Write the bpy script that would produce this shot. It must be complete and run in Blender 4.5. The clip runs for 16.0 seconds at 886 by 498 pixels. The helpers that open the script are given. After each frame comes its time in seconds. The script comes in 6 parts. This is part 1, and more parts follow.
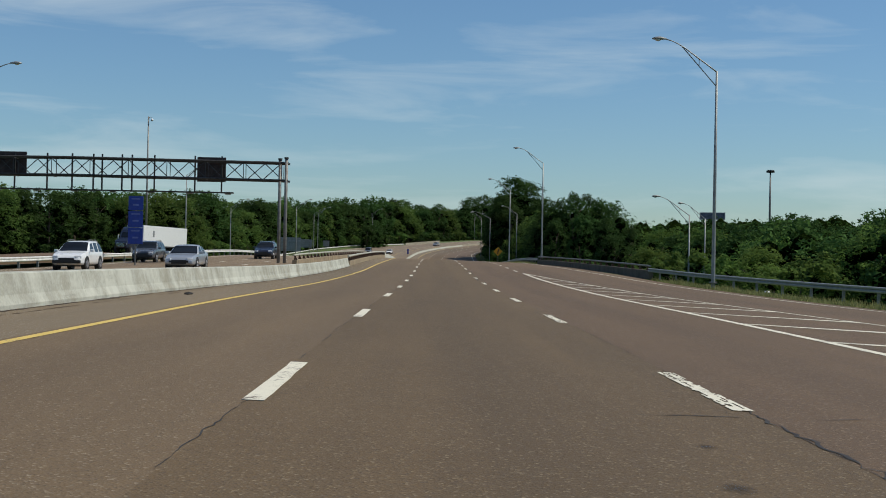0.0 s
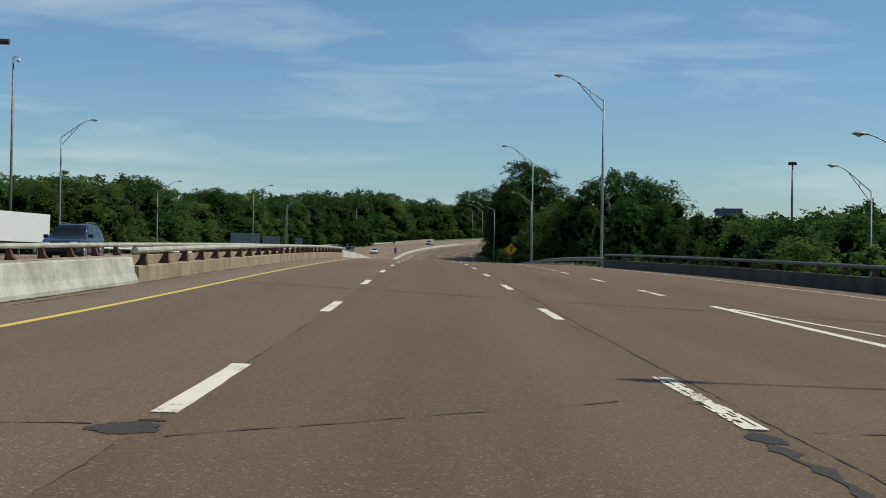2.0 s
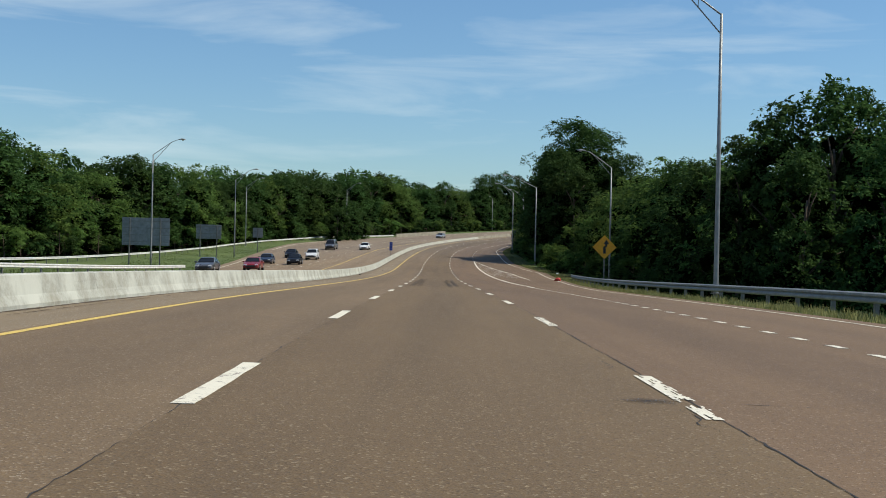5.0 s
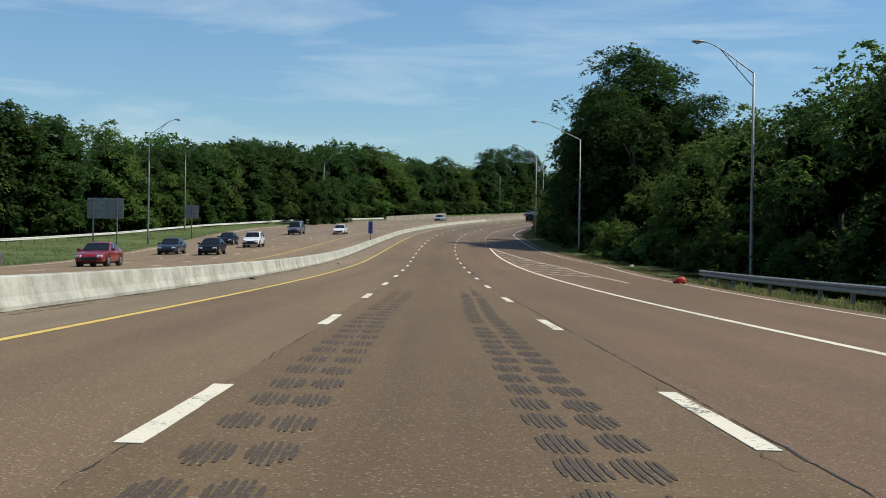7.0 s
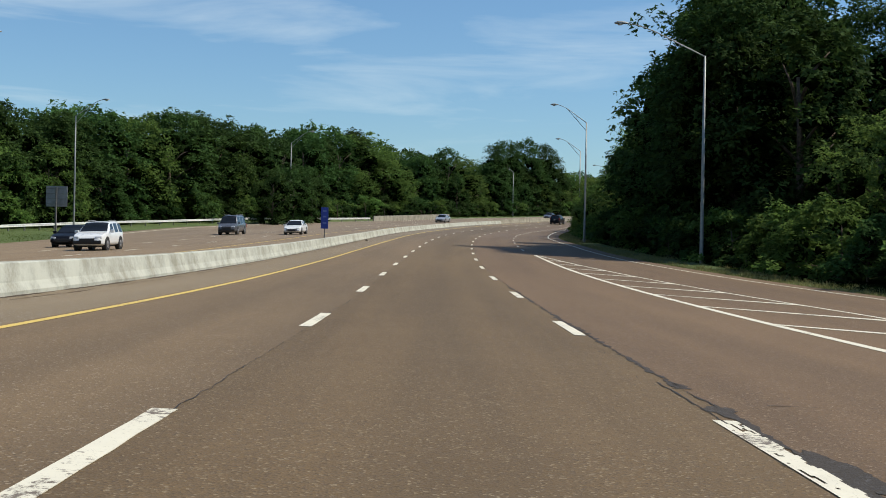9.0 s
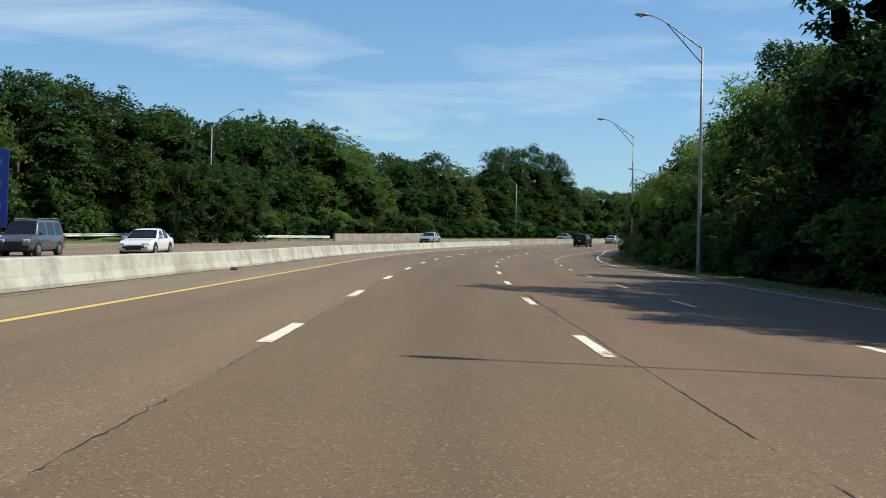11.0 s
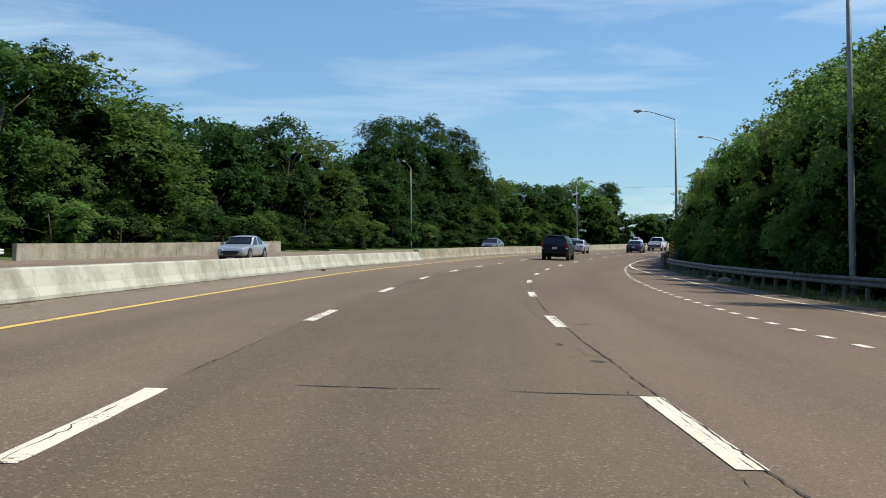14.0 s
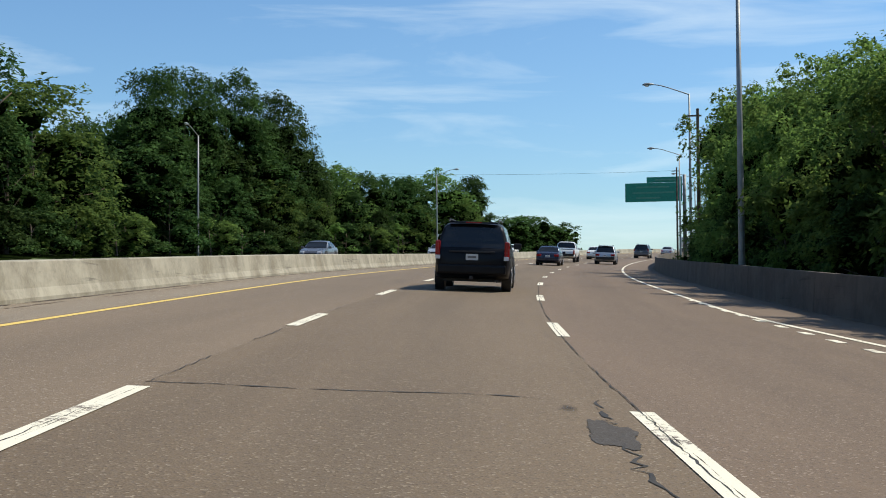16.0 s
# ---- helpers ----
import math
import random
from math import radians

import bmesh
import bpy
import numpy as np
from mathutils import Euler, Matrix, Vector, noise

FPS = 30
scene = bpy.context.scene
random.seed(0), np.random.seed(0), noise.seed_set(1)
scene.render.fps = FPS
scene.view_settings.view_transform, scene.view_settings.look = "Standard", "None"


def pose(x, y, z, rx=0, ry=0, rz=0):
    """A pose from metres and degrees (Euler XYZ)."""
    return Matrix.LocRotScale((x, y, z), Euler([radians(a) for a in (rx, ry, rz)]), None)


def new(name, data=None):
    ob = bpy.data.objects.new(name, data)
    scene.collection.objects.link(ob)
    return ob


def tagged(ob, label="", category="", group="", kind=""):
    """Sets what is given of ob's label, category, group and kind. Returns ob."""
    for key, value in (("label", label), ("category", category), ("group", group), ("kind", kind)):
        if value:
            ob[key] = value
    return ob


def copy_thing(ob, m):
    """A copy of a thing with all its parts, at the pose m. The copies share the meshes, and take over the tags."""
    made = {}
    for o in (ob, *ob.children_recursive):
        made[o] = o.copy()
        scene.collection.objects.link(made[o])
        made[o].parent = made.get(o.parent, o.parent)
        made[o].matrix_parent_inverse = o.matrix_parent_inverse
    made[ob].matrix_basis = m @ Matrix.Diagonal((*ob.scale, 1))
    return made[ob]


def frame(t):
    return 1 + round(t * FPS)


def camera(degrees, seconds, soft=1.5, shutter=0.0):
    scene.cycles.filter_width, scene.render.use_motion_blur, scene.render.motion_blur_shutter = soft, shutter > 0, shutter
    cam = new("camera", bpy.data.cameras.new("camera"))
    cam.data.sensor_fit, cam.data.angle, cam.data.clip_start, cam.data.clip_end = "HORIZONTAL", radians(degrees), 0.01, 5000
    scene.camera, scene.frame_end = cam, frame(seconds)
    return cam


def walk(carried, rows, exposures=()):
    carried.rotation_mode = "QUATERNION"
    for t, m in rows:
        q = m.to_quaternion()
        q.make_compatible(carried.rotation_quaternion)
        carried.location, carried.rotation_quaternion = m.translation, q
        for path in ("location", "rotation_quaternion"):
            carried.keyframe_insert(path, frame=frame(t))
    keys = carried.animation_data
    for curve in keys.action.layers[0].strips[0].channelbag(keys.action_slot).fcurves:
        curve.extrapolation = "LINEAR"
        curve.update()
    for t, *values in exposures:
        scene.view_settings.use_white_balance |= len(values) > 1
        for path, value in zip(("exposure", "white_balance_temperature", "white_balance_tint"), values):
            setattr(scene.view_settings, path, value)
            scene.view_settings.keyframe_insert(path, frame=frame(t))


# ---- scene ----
cam = camera(40.0, 16.0, 0.95)
# seconds, eye x y z in metres, rotation about x y z in degrees
ROWS = [
    (0.0, 0.000, 0.000, 1.123, 90.527, -1.140, -0.172),
    (0.5, -0.030, 15.691, 1.157, 90.417, -1.148, -0.275),
    (1.0, -0.032, 31.428, 1.153, 90.361, -0.965, -0.404),
    (1.5, 0.027, 47.183, 1.132, 90.282, -1.255, -0.572),
    (2.0, 0.062, 63.005, 1.157, 90.561, -0.975, -0.449),
    (2.5, 0.080, 78.861, 1.326, 91.045, -0.671, -0.337),
    (3.0, 0.051, 94.753, 1.598, 91.349, -0.779, -0.248),
    (3.5, -0.009, 110.679, 1.861, 91.025, -0.829, -0.242),
    (4.0, -0.058, 126.651, 2.067, 90.844, -0.909, -0.059),
    (4.5, -0.144, 142.642, 2.253, 90.597, -0.816, 0.139),
    (5.0, -0.269, 158.650, 2.306, 90.265, -1.261, 0.060),
    (7.5, -0.791, 238.498, 1.547, 89.726, -0.711, 0.007),
    (8.0, -0.938, 254.435, 1.383, 89.853, -0.793, -0.071),
    (8.5, -1.063, 270.357, 1.274, 89.987, -0.792, -0.046),
    (9.0, -1.161, 286.265, 1.232, 90.212, -1.113, 0.033),
    (11.5, -1.332, 365.154, 2.447, 91.734, -1.448, -1.035),
    (12.0, -1.020, 380.803, 2.911, 91.940, -1.320, -1.827),
    (12.5, -0.525, 396.367, 3.422, 92.085, -1.006, -2.626),
    (13.0, 0.217, 411.838, 3.952, 92.188, -0.430, -3.478),
    (13.5, 1.267, 427.235, 4.461, 92.001, -0.317, -4.820),
    (14.0, 2.666, 442.536, 4.984, 92.151, 0.177, -6.242),
    (14.5, 4.486, 457.710, 5.520, 92.355, 0.263, -7.764),
    (15.0, 6.727, 472.725, 6.084, 92.310, 0.377, -9.849),
    (15.5, 9.426, 487.573, 6.666, 92.557, 0.529, -11.895),
    (16.0, 12.590, 502.138, 7.264, 92.565, 0.294, -13.819),
]
walk(cam, [(t, pose(x, y, z, rx, ry, rz)) for t, x, y, z, rx, ry, rz in ROWS],
     [(0, -0.22), (2.3, -0.16), (3.1, 0.05), (5, 0.08), (9.0, 0.12), (11.5, 0.29), (13.5, 0.30), (16.0, 0.34)])

# ---- world, sun, exposure ----
SUN_EL, SUN_AZ = 53.5, 0.3          # degrees above the horizon; degrees from +x towards +y
world = bpy.data.worlds.new("sky")
scene.world = world
world.use_nodes = True
wn, wl = world.node_tree.nodes, world.node_tree.links
wn.clear()
sky = wn.new("ShaderNodeTexSky")
sky.sky_type, sky.sun_disc = "NISHITA", False
sky.sun_elevation, sky.sun_rotation = radians(SUN_EL), radians(90 - SUN_AZ)
sky.air_density, sky.dust_density, sky.ozone_density, sky.altitude = 1.15, 0.35, 5.0, 100
co = wn.new("ShaderNodeTexCoord")
# thin streaks of cirrus
mp = wn.new("ShaderNodeMapping")
mp.inputs["Scale"].default_value = (2.2, 2.2, 16.0)
mp.inputs["Rotation"].default_value = (radians(6), radians(7), 0)
wl.new(co.outputs["Generated"], mp.inputs["Vector"])
nz = wn.new("ShaderNodeTexNoise")
nz.inputs["Scale"].default_value, nz.inputs["Detail"].default_value, nz.inputs["Roughness"].default_value = 1.7, 9, 0.55
nz.inputs["Distortion"].default_value = 0.5
wl.new(mp.outputs["Vector"], nz.inputs["Vector"])
rp = wn.new("ShaderNodeValToRGB")
rp.color_ramp.elements[0].position, rp.color_ramp.elements[1].position = 0.50, 0.82
rp.color_ramp.elements[1].color = (0.55, 0.55, 0.55, 1)
wl.new(nz.outputs["Fac"], rp.inputs["Fac"])
mx = wn.new("ShaderNodeMix")
mx.data_type = "RGBA"
mx.inputs["B"].default_value = (9.5, 8.8, 8.2, 1)
wl.new(rp.outputs["Color"], mx.inputs["Factor"])
wl.new(sky.outputs["Color"], mx.inputs["A"])
tint = wn.new("ShaderNodeMix")
tint.data_type, tint.blend_type = "RGBA", "MULTIPLY"
tint.inputs["Factor"].default_value = 1.0
tint.inputs["B"].default_value = (0.765, 0.92, 1.0, 1)
wl.new(mx.outputs["Result"], tint.inputs["A"])
bg = wn.new("ShaderNodeBackground")
bg.inputs["Strength"].default_value = 0.108
wl.new(tint.outputs["Result"], bg.inputs["Color"])
wo = wn.new("ShaderNodeOutputWorld")
wl.new(bg.outputs["Background"], wo.inputs["Surface"])

sun = new("sun", bpy.data.lights.new("sun", "SUN"))
sun.data.energy, sun.data.angle, sun.data.color = 4.45, radians(0.5), (1.0, 0.93, 0.80)
ce, se = math.cos(radians(SUN_EL)), math.sin(radians(SUN_EL))
sun_dir = Vector((ce * math.cos(radians(SUN_AZ)), ce * math.sin(radians(SUN_AZ)), se))
sun.matrix_world = Matrix.Translation((60, 200, 80)) @ sun_dir.to_track_quat("Z", "Y").to_matrix().to_4x4()

# ---- the line of the road: s metres along the middle lane, u metres to its right, h above the pavement ----
LINE = [
    (0.64, 0.00, -0.02), (0.46, 26.00, 0.02), (0.39, 52.00, 0.00), (0.27, 78.00, 0.19), (0.15, 104.00, 0.63),
    (0.04, 130.00, 0.98), (-0.09, 156.00, 1.17), (-0.24, 182.00, 1.11), (-0.37, 208.00, 0.81), (-0.57, 234.00, 0.47),
    (-0.81, 260.00, 0.21), (-0.98, 285.99, 0.11), (-1.17, 311.99, 0.21), (-1.35, 337.99, 0.62), (-1.19, 363.99, 1.29),
    (-0.69, 389.99, 2.08), (0.39, 415.96, 2.97), (2.36, 441.89, 3.85), (5.56, 467.69, 4.78), (10.09, 493.29, 5.79),
    (16.39, 518.51, 6.85), (24.26, 543.28, 8.01), (33.15, 567.72, 9.08), (42.86, 591.84, 10.16), (53.38, 615.61, 11.29), (64.70, 639.02, 12.44),
    (76.78, 662.04, 13.61), (89.58, 684.67, 14.79), (103.08, 706.88, 15.97), (117.28, 728.66, 17.15)]


def line_points():
    p = np.array(LINE)
    out = []
    for i in range(len(p) - 1):
        a, b, c, d = p[max(i - 1, 0)], p[i], p[i + 1], p[min(i + 2, len(p) - 1)]
        m0, m1 = ((c - a) / 2 if i else c - b), ((d - b) / 2 if i < len(p) - 2 else c - b)
        for q in np.arange(0, 1, 1 / 13):
            out.append((2 * q**3 - 3 * q**2 + 1) * b + (q**3 - 2 * q * q + q) * m0 + (3 * q * q - 2 * q**3) * c + (q**3 - q * q) * m1)
    out.append(p[-1])
    before = [out[0] + np.array((0, -4.0 * i, 0)) for i in range(60, 0, -1)]
    e, hd, s = out[-1].copy(), radians(34.0), 0.0
    after = []
    while s < 420:                      # the bend and the climb fade out beyond the last view
        hd += 2 * 0.0012 * max(0.0, 1 - s / 90)
        grade = 0.045 * max(0.0, 1 - s / 60)
        e = e + 2 * np.array((math.sin(hd), math.cos(hd), grade))
        after.append(e.copy())
        s += 2
    return np.array(before + out + after)


PTS = line_points()
ARC = np.concatenate([[0], np.cumsum(np.hypot(*np.diff(PTS[:, :2], axis=0).T))])
ARC -= np.interp(0, PTS[:, 1], ARC)
TAN = np.gradient(PTS[:, :2], axis=0)
TAN /= np.linalg.norm(TAN, axis=1)[:, None]


def fall(s):
    """Crossfall of the carriageways, down to the right."""
    return np.interp(s, [0, 100, 200, 300, 400, 500, 700], [0.025, 0.021, 0.016, 0.0235, 0.023, 0.0445, 0.044])


def dip(s, u):
    """How far the opposite carriageway lies below the plane of this one."""
    return np.interp(s, [-240, 120, 165, 200, 240, 300, 450, 510, 560, 1200], [0.85, 0.85, 0.45, 0.3, 0.6, 1.1, 1.2, 0.75, 0.5, 0.2]) * np.clip((-9 - np.asarray(u, float)) / 22, 0, 1.1)


def road(s, u, h=0.0):
    s, u, h = np.broadcast_arrays(np.asarray(s, float), np.asarray(u, float), np.asarray(h, float))
    x, y, z = (np.interp(s, ARC, PTS[:, i]) for i in range(3))
    tx, ty = np.interp(s, ARC, TAN[:, 0]), np.interp(s, ARC, TAN[:, 1])
    return np.stack([x + u * ty, y - u * tx, z - fall(s) * u - dip(s, u) + h], axis=-1)


def heading(s):
    return math.degrees(math.atan2(-float(np.interp(s, ARC, TAN[:, 0])), float(np.interp(s, ARC, TAN[:, 1]))))


def place(s, u, h=0.0, turn=0.0, tilt=True):
    """Pose of a thing at (s, u): its y points along the road, its x to the right."""
    p = road(s, u, h)
    grade = 0.0
    if tilt:
        grade = math.degrees(math.atan(float(road(s + 2, u)[2] - road(s - 2, u)[2]) / 4))
    c = math.degrees(math.atan(float(road(s, u + 0.5)[2] - road(s, u - 0.5)[2]))) if tilt else 0
    return pose(*p, 0, 0, heading(s)) @ pose(0, 0, 0, grade, -c, 0) @ pose(0, 0, 0, 0, 0, turn)


def track(*knots):
    """u (or any value) along s, through (s, value) pairs."""
    a, b = zip(*knots)
    return lambda s: np.interp(s, a, b)


# ---- building helpers ----
def mesh_object(name, verts, faces, material=None, parent=None, label="", uvs=None, smooth=False, materials=None, index=None):
    me = bpy.data.meshes.new(name)
    me.from_pydata([tuple(map(float, v)) for v in verts], [], [tuple(int(i) for i in f) for f in faces])
    if uvs is not None:
        layer = me.uv_layers.new(name="UVMap")
        loops = np.zeros(len(me.loops), dtype=np.int32)
        me.loops.foreach_get("vertex_index", loops)
        layer.data.foreach_set("uv", np.asarray(uvs, dtype=np.float32)[loops].ravel())
    for m in (materials or ([material] if material else [])):
        me.materials.append(m)
    if index is not None:
        me.polygons.foreach_set("material_index", np.asarray(index, dtype=np.int32))
    if smooth:
        me.polygons.foreach_set("use_smooth", np.ones(len(me.polygons), dtype=bool))
    me.update()
    ob = new(name, me)
    if parent:
        ob.parent = parent
    if label:
        ob["label"] = label
    return ob


def part(name, bm, material, parent=None, label="", smooth=False):
    me = bpy.data.meshes.new(name)
    bmesh.ops.recalc_face_normals(bm, faces=bm.faces)
    if smooth:
        for f in bm.faces:
            f.smooth = True
    bm.to_mesh(me)
    bm.free()
    me.materials.append(material)
    ob = new(name, me)
    if parent:
        ob.parent = parent
    if label:
        ob["label"] = label
    return ob


def shared(name, ob, parent, m):
    """Another piece on the same mesh."""
    o = new(name, ob.data)
    o.parent = parent
    o.matrix_local = m
    return o


def bm_box(bm, size, at=(0, 0, 0), rot=None, bevel=0.0):
    m = Matrix.Translation(at)
    if rot is not None:
        m = m @ rot
    made = bmesh.ops.create_cube(bm, size=1.0, matrix=m @ Matrix.Diagonal((*size, 1)))
    if bevel:
        edges = list({e for v in made["verts"] for e in v.link_edges})
        bmesh.ops.bevel(bm, geom=edges, offset=bevel, segments=2, affect="EDGES", profile=0.6)
    return bm


def bm_cyl(bm, p, q, r1, r2=None, n=10, caps=True):
    p, q = Vector(p), Vector(q)
    d = q - p
    m = Matrix.Translation((p + q) / 2) @ d.to_track_quat("Z", "Y").to_matrix().to_4x4()
    bmesh.ops.create_cone(bm, cap_ends=caps, segments=n, radius1=r1, radius2=r1 if r2 is None else r2, depth=d.length, matrix=m)
    return bm


def bm_tube(bm, pts, r, n=8):
    pts = [Vector(p) for p in pts]
    rings = []
    for i, p in enumerate(pts):
        d = (pts[min(i + 1, len(pts) - 1)] - pts[max(i - 1, 0)]).normalized()
        m = d.to_track_quat("Z", "Y").to_matrix()
        rr = r[i] if isinstance(r, (list, tuple)) else r
        rings.append([bm.verts.new(p + m @ Vector((rr * math.cos(a), rr * math.sin(a), 0))) for a in np.linspace(0, 2 * math.pi, n, endpoint=False)])
    for a, b in zip(rings, rings[1:]):
        for k in range(n):
            bm.faces.new((a[k], a[(k + 1) % n], b[(k + 1) % n], b[k]))
    bm.faces.new(rings[0][::-1])
    bm.faces.new(rings[-1])
    return bm


def bm_loft(bm, rings, close=True):
    rows = [[bm.verts.new(p) for p in ring] for ring in rings]
    n = len(rows[0])
    for a, b in zip(rows, rows[1:]):
        for k in range(n):
            bm.faces.new((a[k], a[(k + 1) % n], b[(k + 1) % n], b[k]))
    if close:
        bm.faces.new(rows[0][::-1])
        bm.faces.new(rows[-1])
    return bm


def empty(name, m=None):
    o = new(name)
    if m is not None:
        o.matrix_world = m
    return o


# ---- materials ----
class Nodes:
    """A small writer of node materials."""

    def __init__(self, name):
        self.m = bpy.data.materials.new(name)
        self.m.use_nodes = True
        self.t = self.m.node_tree
        self.b = self.t.nodes["Principled BSDF"]

    def n(self, kind, **values):
        node = self.t.nodes.new(kind)
        for k, v in values.items():
            if k in ("blend_type", "operation", "data_type", "feature", "noise_dimensions", "wave_type", "bands_direction"):
                if k == "blend_type":
                    node.blend_type = v
                elif k == "operation":
                    node.operation = v
                elif k == "data_type":
                    node.data_type = v
                elif k == "feature":
                    node.feature = v
            else:
                node.inputs[k.replace("_", " ")].default_value = v
        return node

    def link(self, a, b):
        self.t.links.new(a, b)

    def coords(self, kind="Object", scale=(1, 1, 1)):
        c = self.n("ShaderNodeTexCoord")
        mp = self.n("ShaderNodeMapping")
        mp.inputs["Scale"].default_value = scale
        self.link(c.outputs[kind], mp.inputs["Vector"])
        return mp.outputs["Vector"]

    def noise(self, vec, scale, detail=4, rough=0.55, distortion=0.0):
        z = self.n("ShaderNodeTexNoise", Scale=scale, Detail=detail, Roughness=rough, Distortion=distortion)
        self.link(vec, z.inputs["Vector"])
        return z.outputs["Fac"]

    def ramp(self, fac, stops):
        r = self.n("ShaderNodeValToRGB")
        e = r.color_ramp.elements
        while len(e) < len(stops):
            e.new(0.5)
        for el, (p, c) in zip(e, stops):
            el.position = p
            el.color = (c, c, c, 1) if isinstance(c, (int, float)) else (*c, 1)
        self.link(fac, r.inputs["Fac"])
        return r.outputs["Color"]

    def mix(self, fac, a, b, blend="MIX"):
        x = self.n("ShaderNodeMix", data_type="RGBA", blend_type=blend)
        for key, val in (("Factor", fac), ("A", a), ("B", b)):
            if isinstance(val, (int, float)):
                x.inputs[key].default_value = val
            elif isinstance(val, tuple):
                x.inputs[key].default_value = (*val, 1)
            else:
                self.link(val, x.inputs[key])
        return x.outputs["Result"]

    def set(self, color=None, rough=None, metal=None, bump=None, strength=0.3, distance=0.02):
        for key, val in (("Base Color", color), ("Roughness", rough), ("Metallic", metal)):
            if val is None:
                continue
            if isinstance(val, tuple):
                self.b.inputs[key].default_value = (*val, 1)
            elif isinstance(val, (int, float)):
                self.b.inputs[key].default_value = val
            else:
                self.link(val, self.b.inputs[key])
        if bump is not None:
            q = self.n("ShaderNodeBump", Strength=strength, Distance=distance)
            self.link(bump, q.inputs["Height"])
            self.link(q.outputs["Normal"], self.b.inputs["Normal"])
        return self.m


def plain(name, color, rough=0.5, metal=0.0, grain=0.12, scale=6.0, bump=0.15):
    """Paint, metal or plastic with slight grain and dirt."""
    w = Nodes(name)
    v = w.coords()
    g = w.noise(v, scale, 5)
    dark = tuple(c * (1 - 2 * grain) for c in color)
    light = tuple(min(1, c * (1 + grain)) for c in color)
    col = w.ramp(g, [(0.3, dark), (0.7, light)])
    r = w.ramp(w.noise(v, scale * 3, 3), [(0.3, max(0.05, rough - 0.08)), (0.7, min(1, rough + 0.08))])
    return w.set(col, r, metal, w.noise(v, scale * 8, 3), bump, 0.003)


def asphalt(name, base, tone):
    """Worn asphalt with pale stones; the UV map holds metres across and along the road."""
    w = Nodes(name)
    uv = w.coords("UV")
    grain = w.n("ShaderNodeTexVoronoi", Scale=62.0)
    w.link(uv, grain.inputs["Vector"])
    pick = w.n("ShaderNodeSeparateColor")
    w.link(grain.outputs["Color"], pick.inputs["Color"])
    mottle = w.noise(uv, 6.5, 5, 0.72)
    blot = w.noise(uv, 0.45, 7, 0.62)
    long_ = w.noise(w.coords("UV", (1.2, 0.045, 1)), 1.0, 5, 0.6)
    wide = w.noise(w.coords("UV", (0.16, 0.018, 1)), 1.0, 3)
    col = w.mix(pick.outputs["Red"], tuple(c * 0.70 for c in base), tuple(c * 1.22 for c in base))
    col = w.mix(w.ramp(mottle, [(0.36, 0.40), (0.60, 0.0)]), col, tuple(c * 0.66 for c in base))
    col = w.mix(w.ramp(blot, [(0.38, 0.0), (0.72, 0.5)]), col, tone)
    col = w.mix(w.ramp(long_, [(0.38, 0.55), (0.62, 0.0)]), col, tuple(c * 0.62 for c in base))
    col = w.mix(w.ramp(wide, [(0.35, 0.0), (0.65, 0.45)]), col, tuple(c * 1.18 for c in tone))
    # oil down the middle of each lane
    xy = w.n("ShaderNodeSeparateXYZ")
    w.link(uv, xy.inputs[0])
    wave = w.n("ShaderNodeMath", operation="MULTIPLY")
    wave.inputs[1].default_value = 2 * math.pi / 3.85
    w.link(xy.outputs["X"], wave.inputs[0])
    cosine = w.n("ShaderNodeMath", operation="COSINE")
    w.link(wave.outputs[0], cosine.inputs[0])
    broken = w.n("ShaderNodeMath", operation="MULTIPLY")
    w.link(cosine.outputs[0], broken.inputs[0])
    w.link(w.noise(w.coords("UV", (1.6, 0.12, 1)), 1.0, 5), broken.inputs[1])
    col = w.mix(w.ramp(broken.outputs[0], [(0.15, 0.0), (0.6, 0.30)]), col, tuple(c * 0.55 for c in base))
    # pale and dark stones
    col = w.mix(w.ramp(pick.outputs["Green"], [(0.93, 0.0), (0.96, 0.62)]), col, (tone[0] * 1.9, tone[1] * 2.3, tone[2] * 3.1))
    # the pavement further on is greyer
    section = w.n("ShaderNodeMapRange")
    section.inputs["From Min"].default_value, section.inputs["From Max"].default_value = 340.0, 440.0
    section.inputs["To Max"].default_value = 0.47
    w.link(xy.outputs["Y"], section.inputs["Value"])
    grey = w.n("ShaderNodeHueSaturation", Saturation=0.55, Value=0.88)
    w.link(col, grey.inputs["Color"])
    col = w.mix(section.outputs["Result"], col, grey.outputs["Color"])
    col = w.mix(w.ramp(pick.outputs["Blue"], [(0.88, 0.0), (0.94, 0.36)]), col, tuple(c * 0.28 for c in base))
    # the pavement before the bridge is darker
    darker = w.n("ShaderNodeMapRange")
    darker.inputs["From Min"].default_value, darker.inputs["From Max"].default_value = 70.0, 150.0
    darker.inputs["To Min"].default_value, darker.inputs["To Max"].default_value = 0.22, 0.0
    w.link(xy.outputs["Y"], darker.inputs["Value"])
    col = w.mix(darker.outputs["Result"], col, tuple(c * 0.2 for c in base))
    rough = w.ramp(pick.outputs["Red"], [(0.0, 0.76), (1.0, 0.94)])
    return w.set(col, rough, 0.0, w.mix(0.5, grain.outputs["Distance"], mottle), 0.55, 0.012)


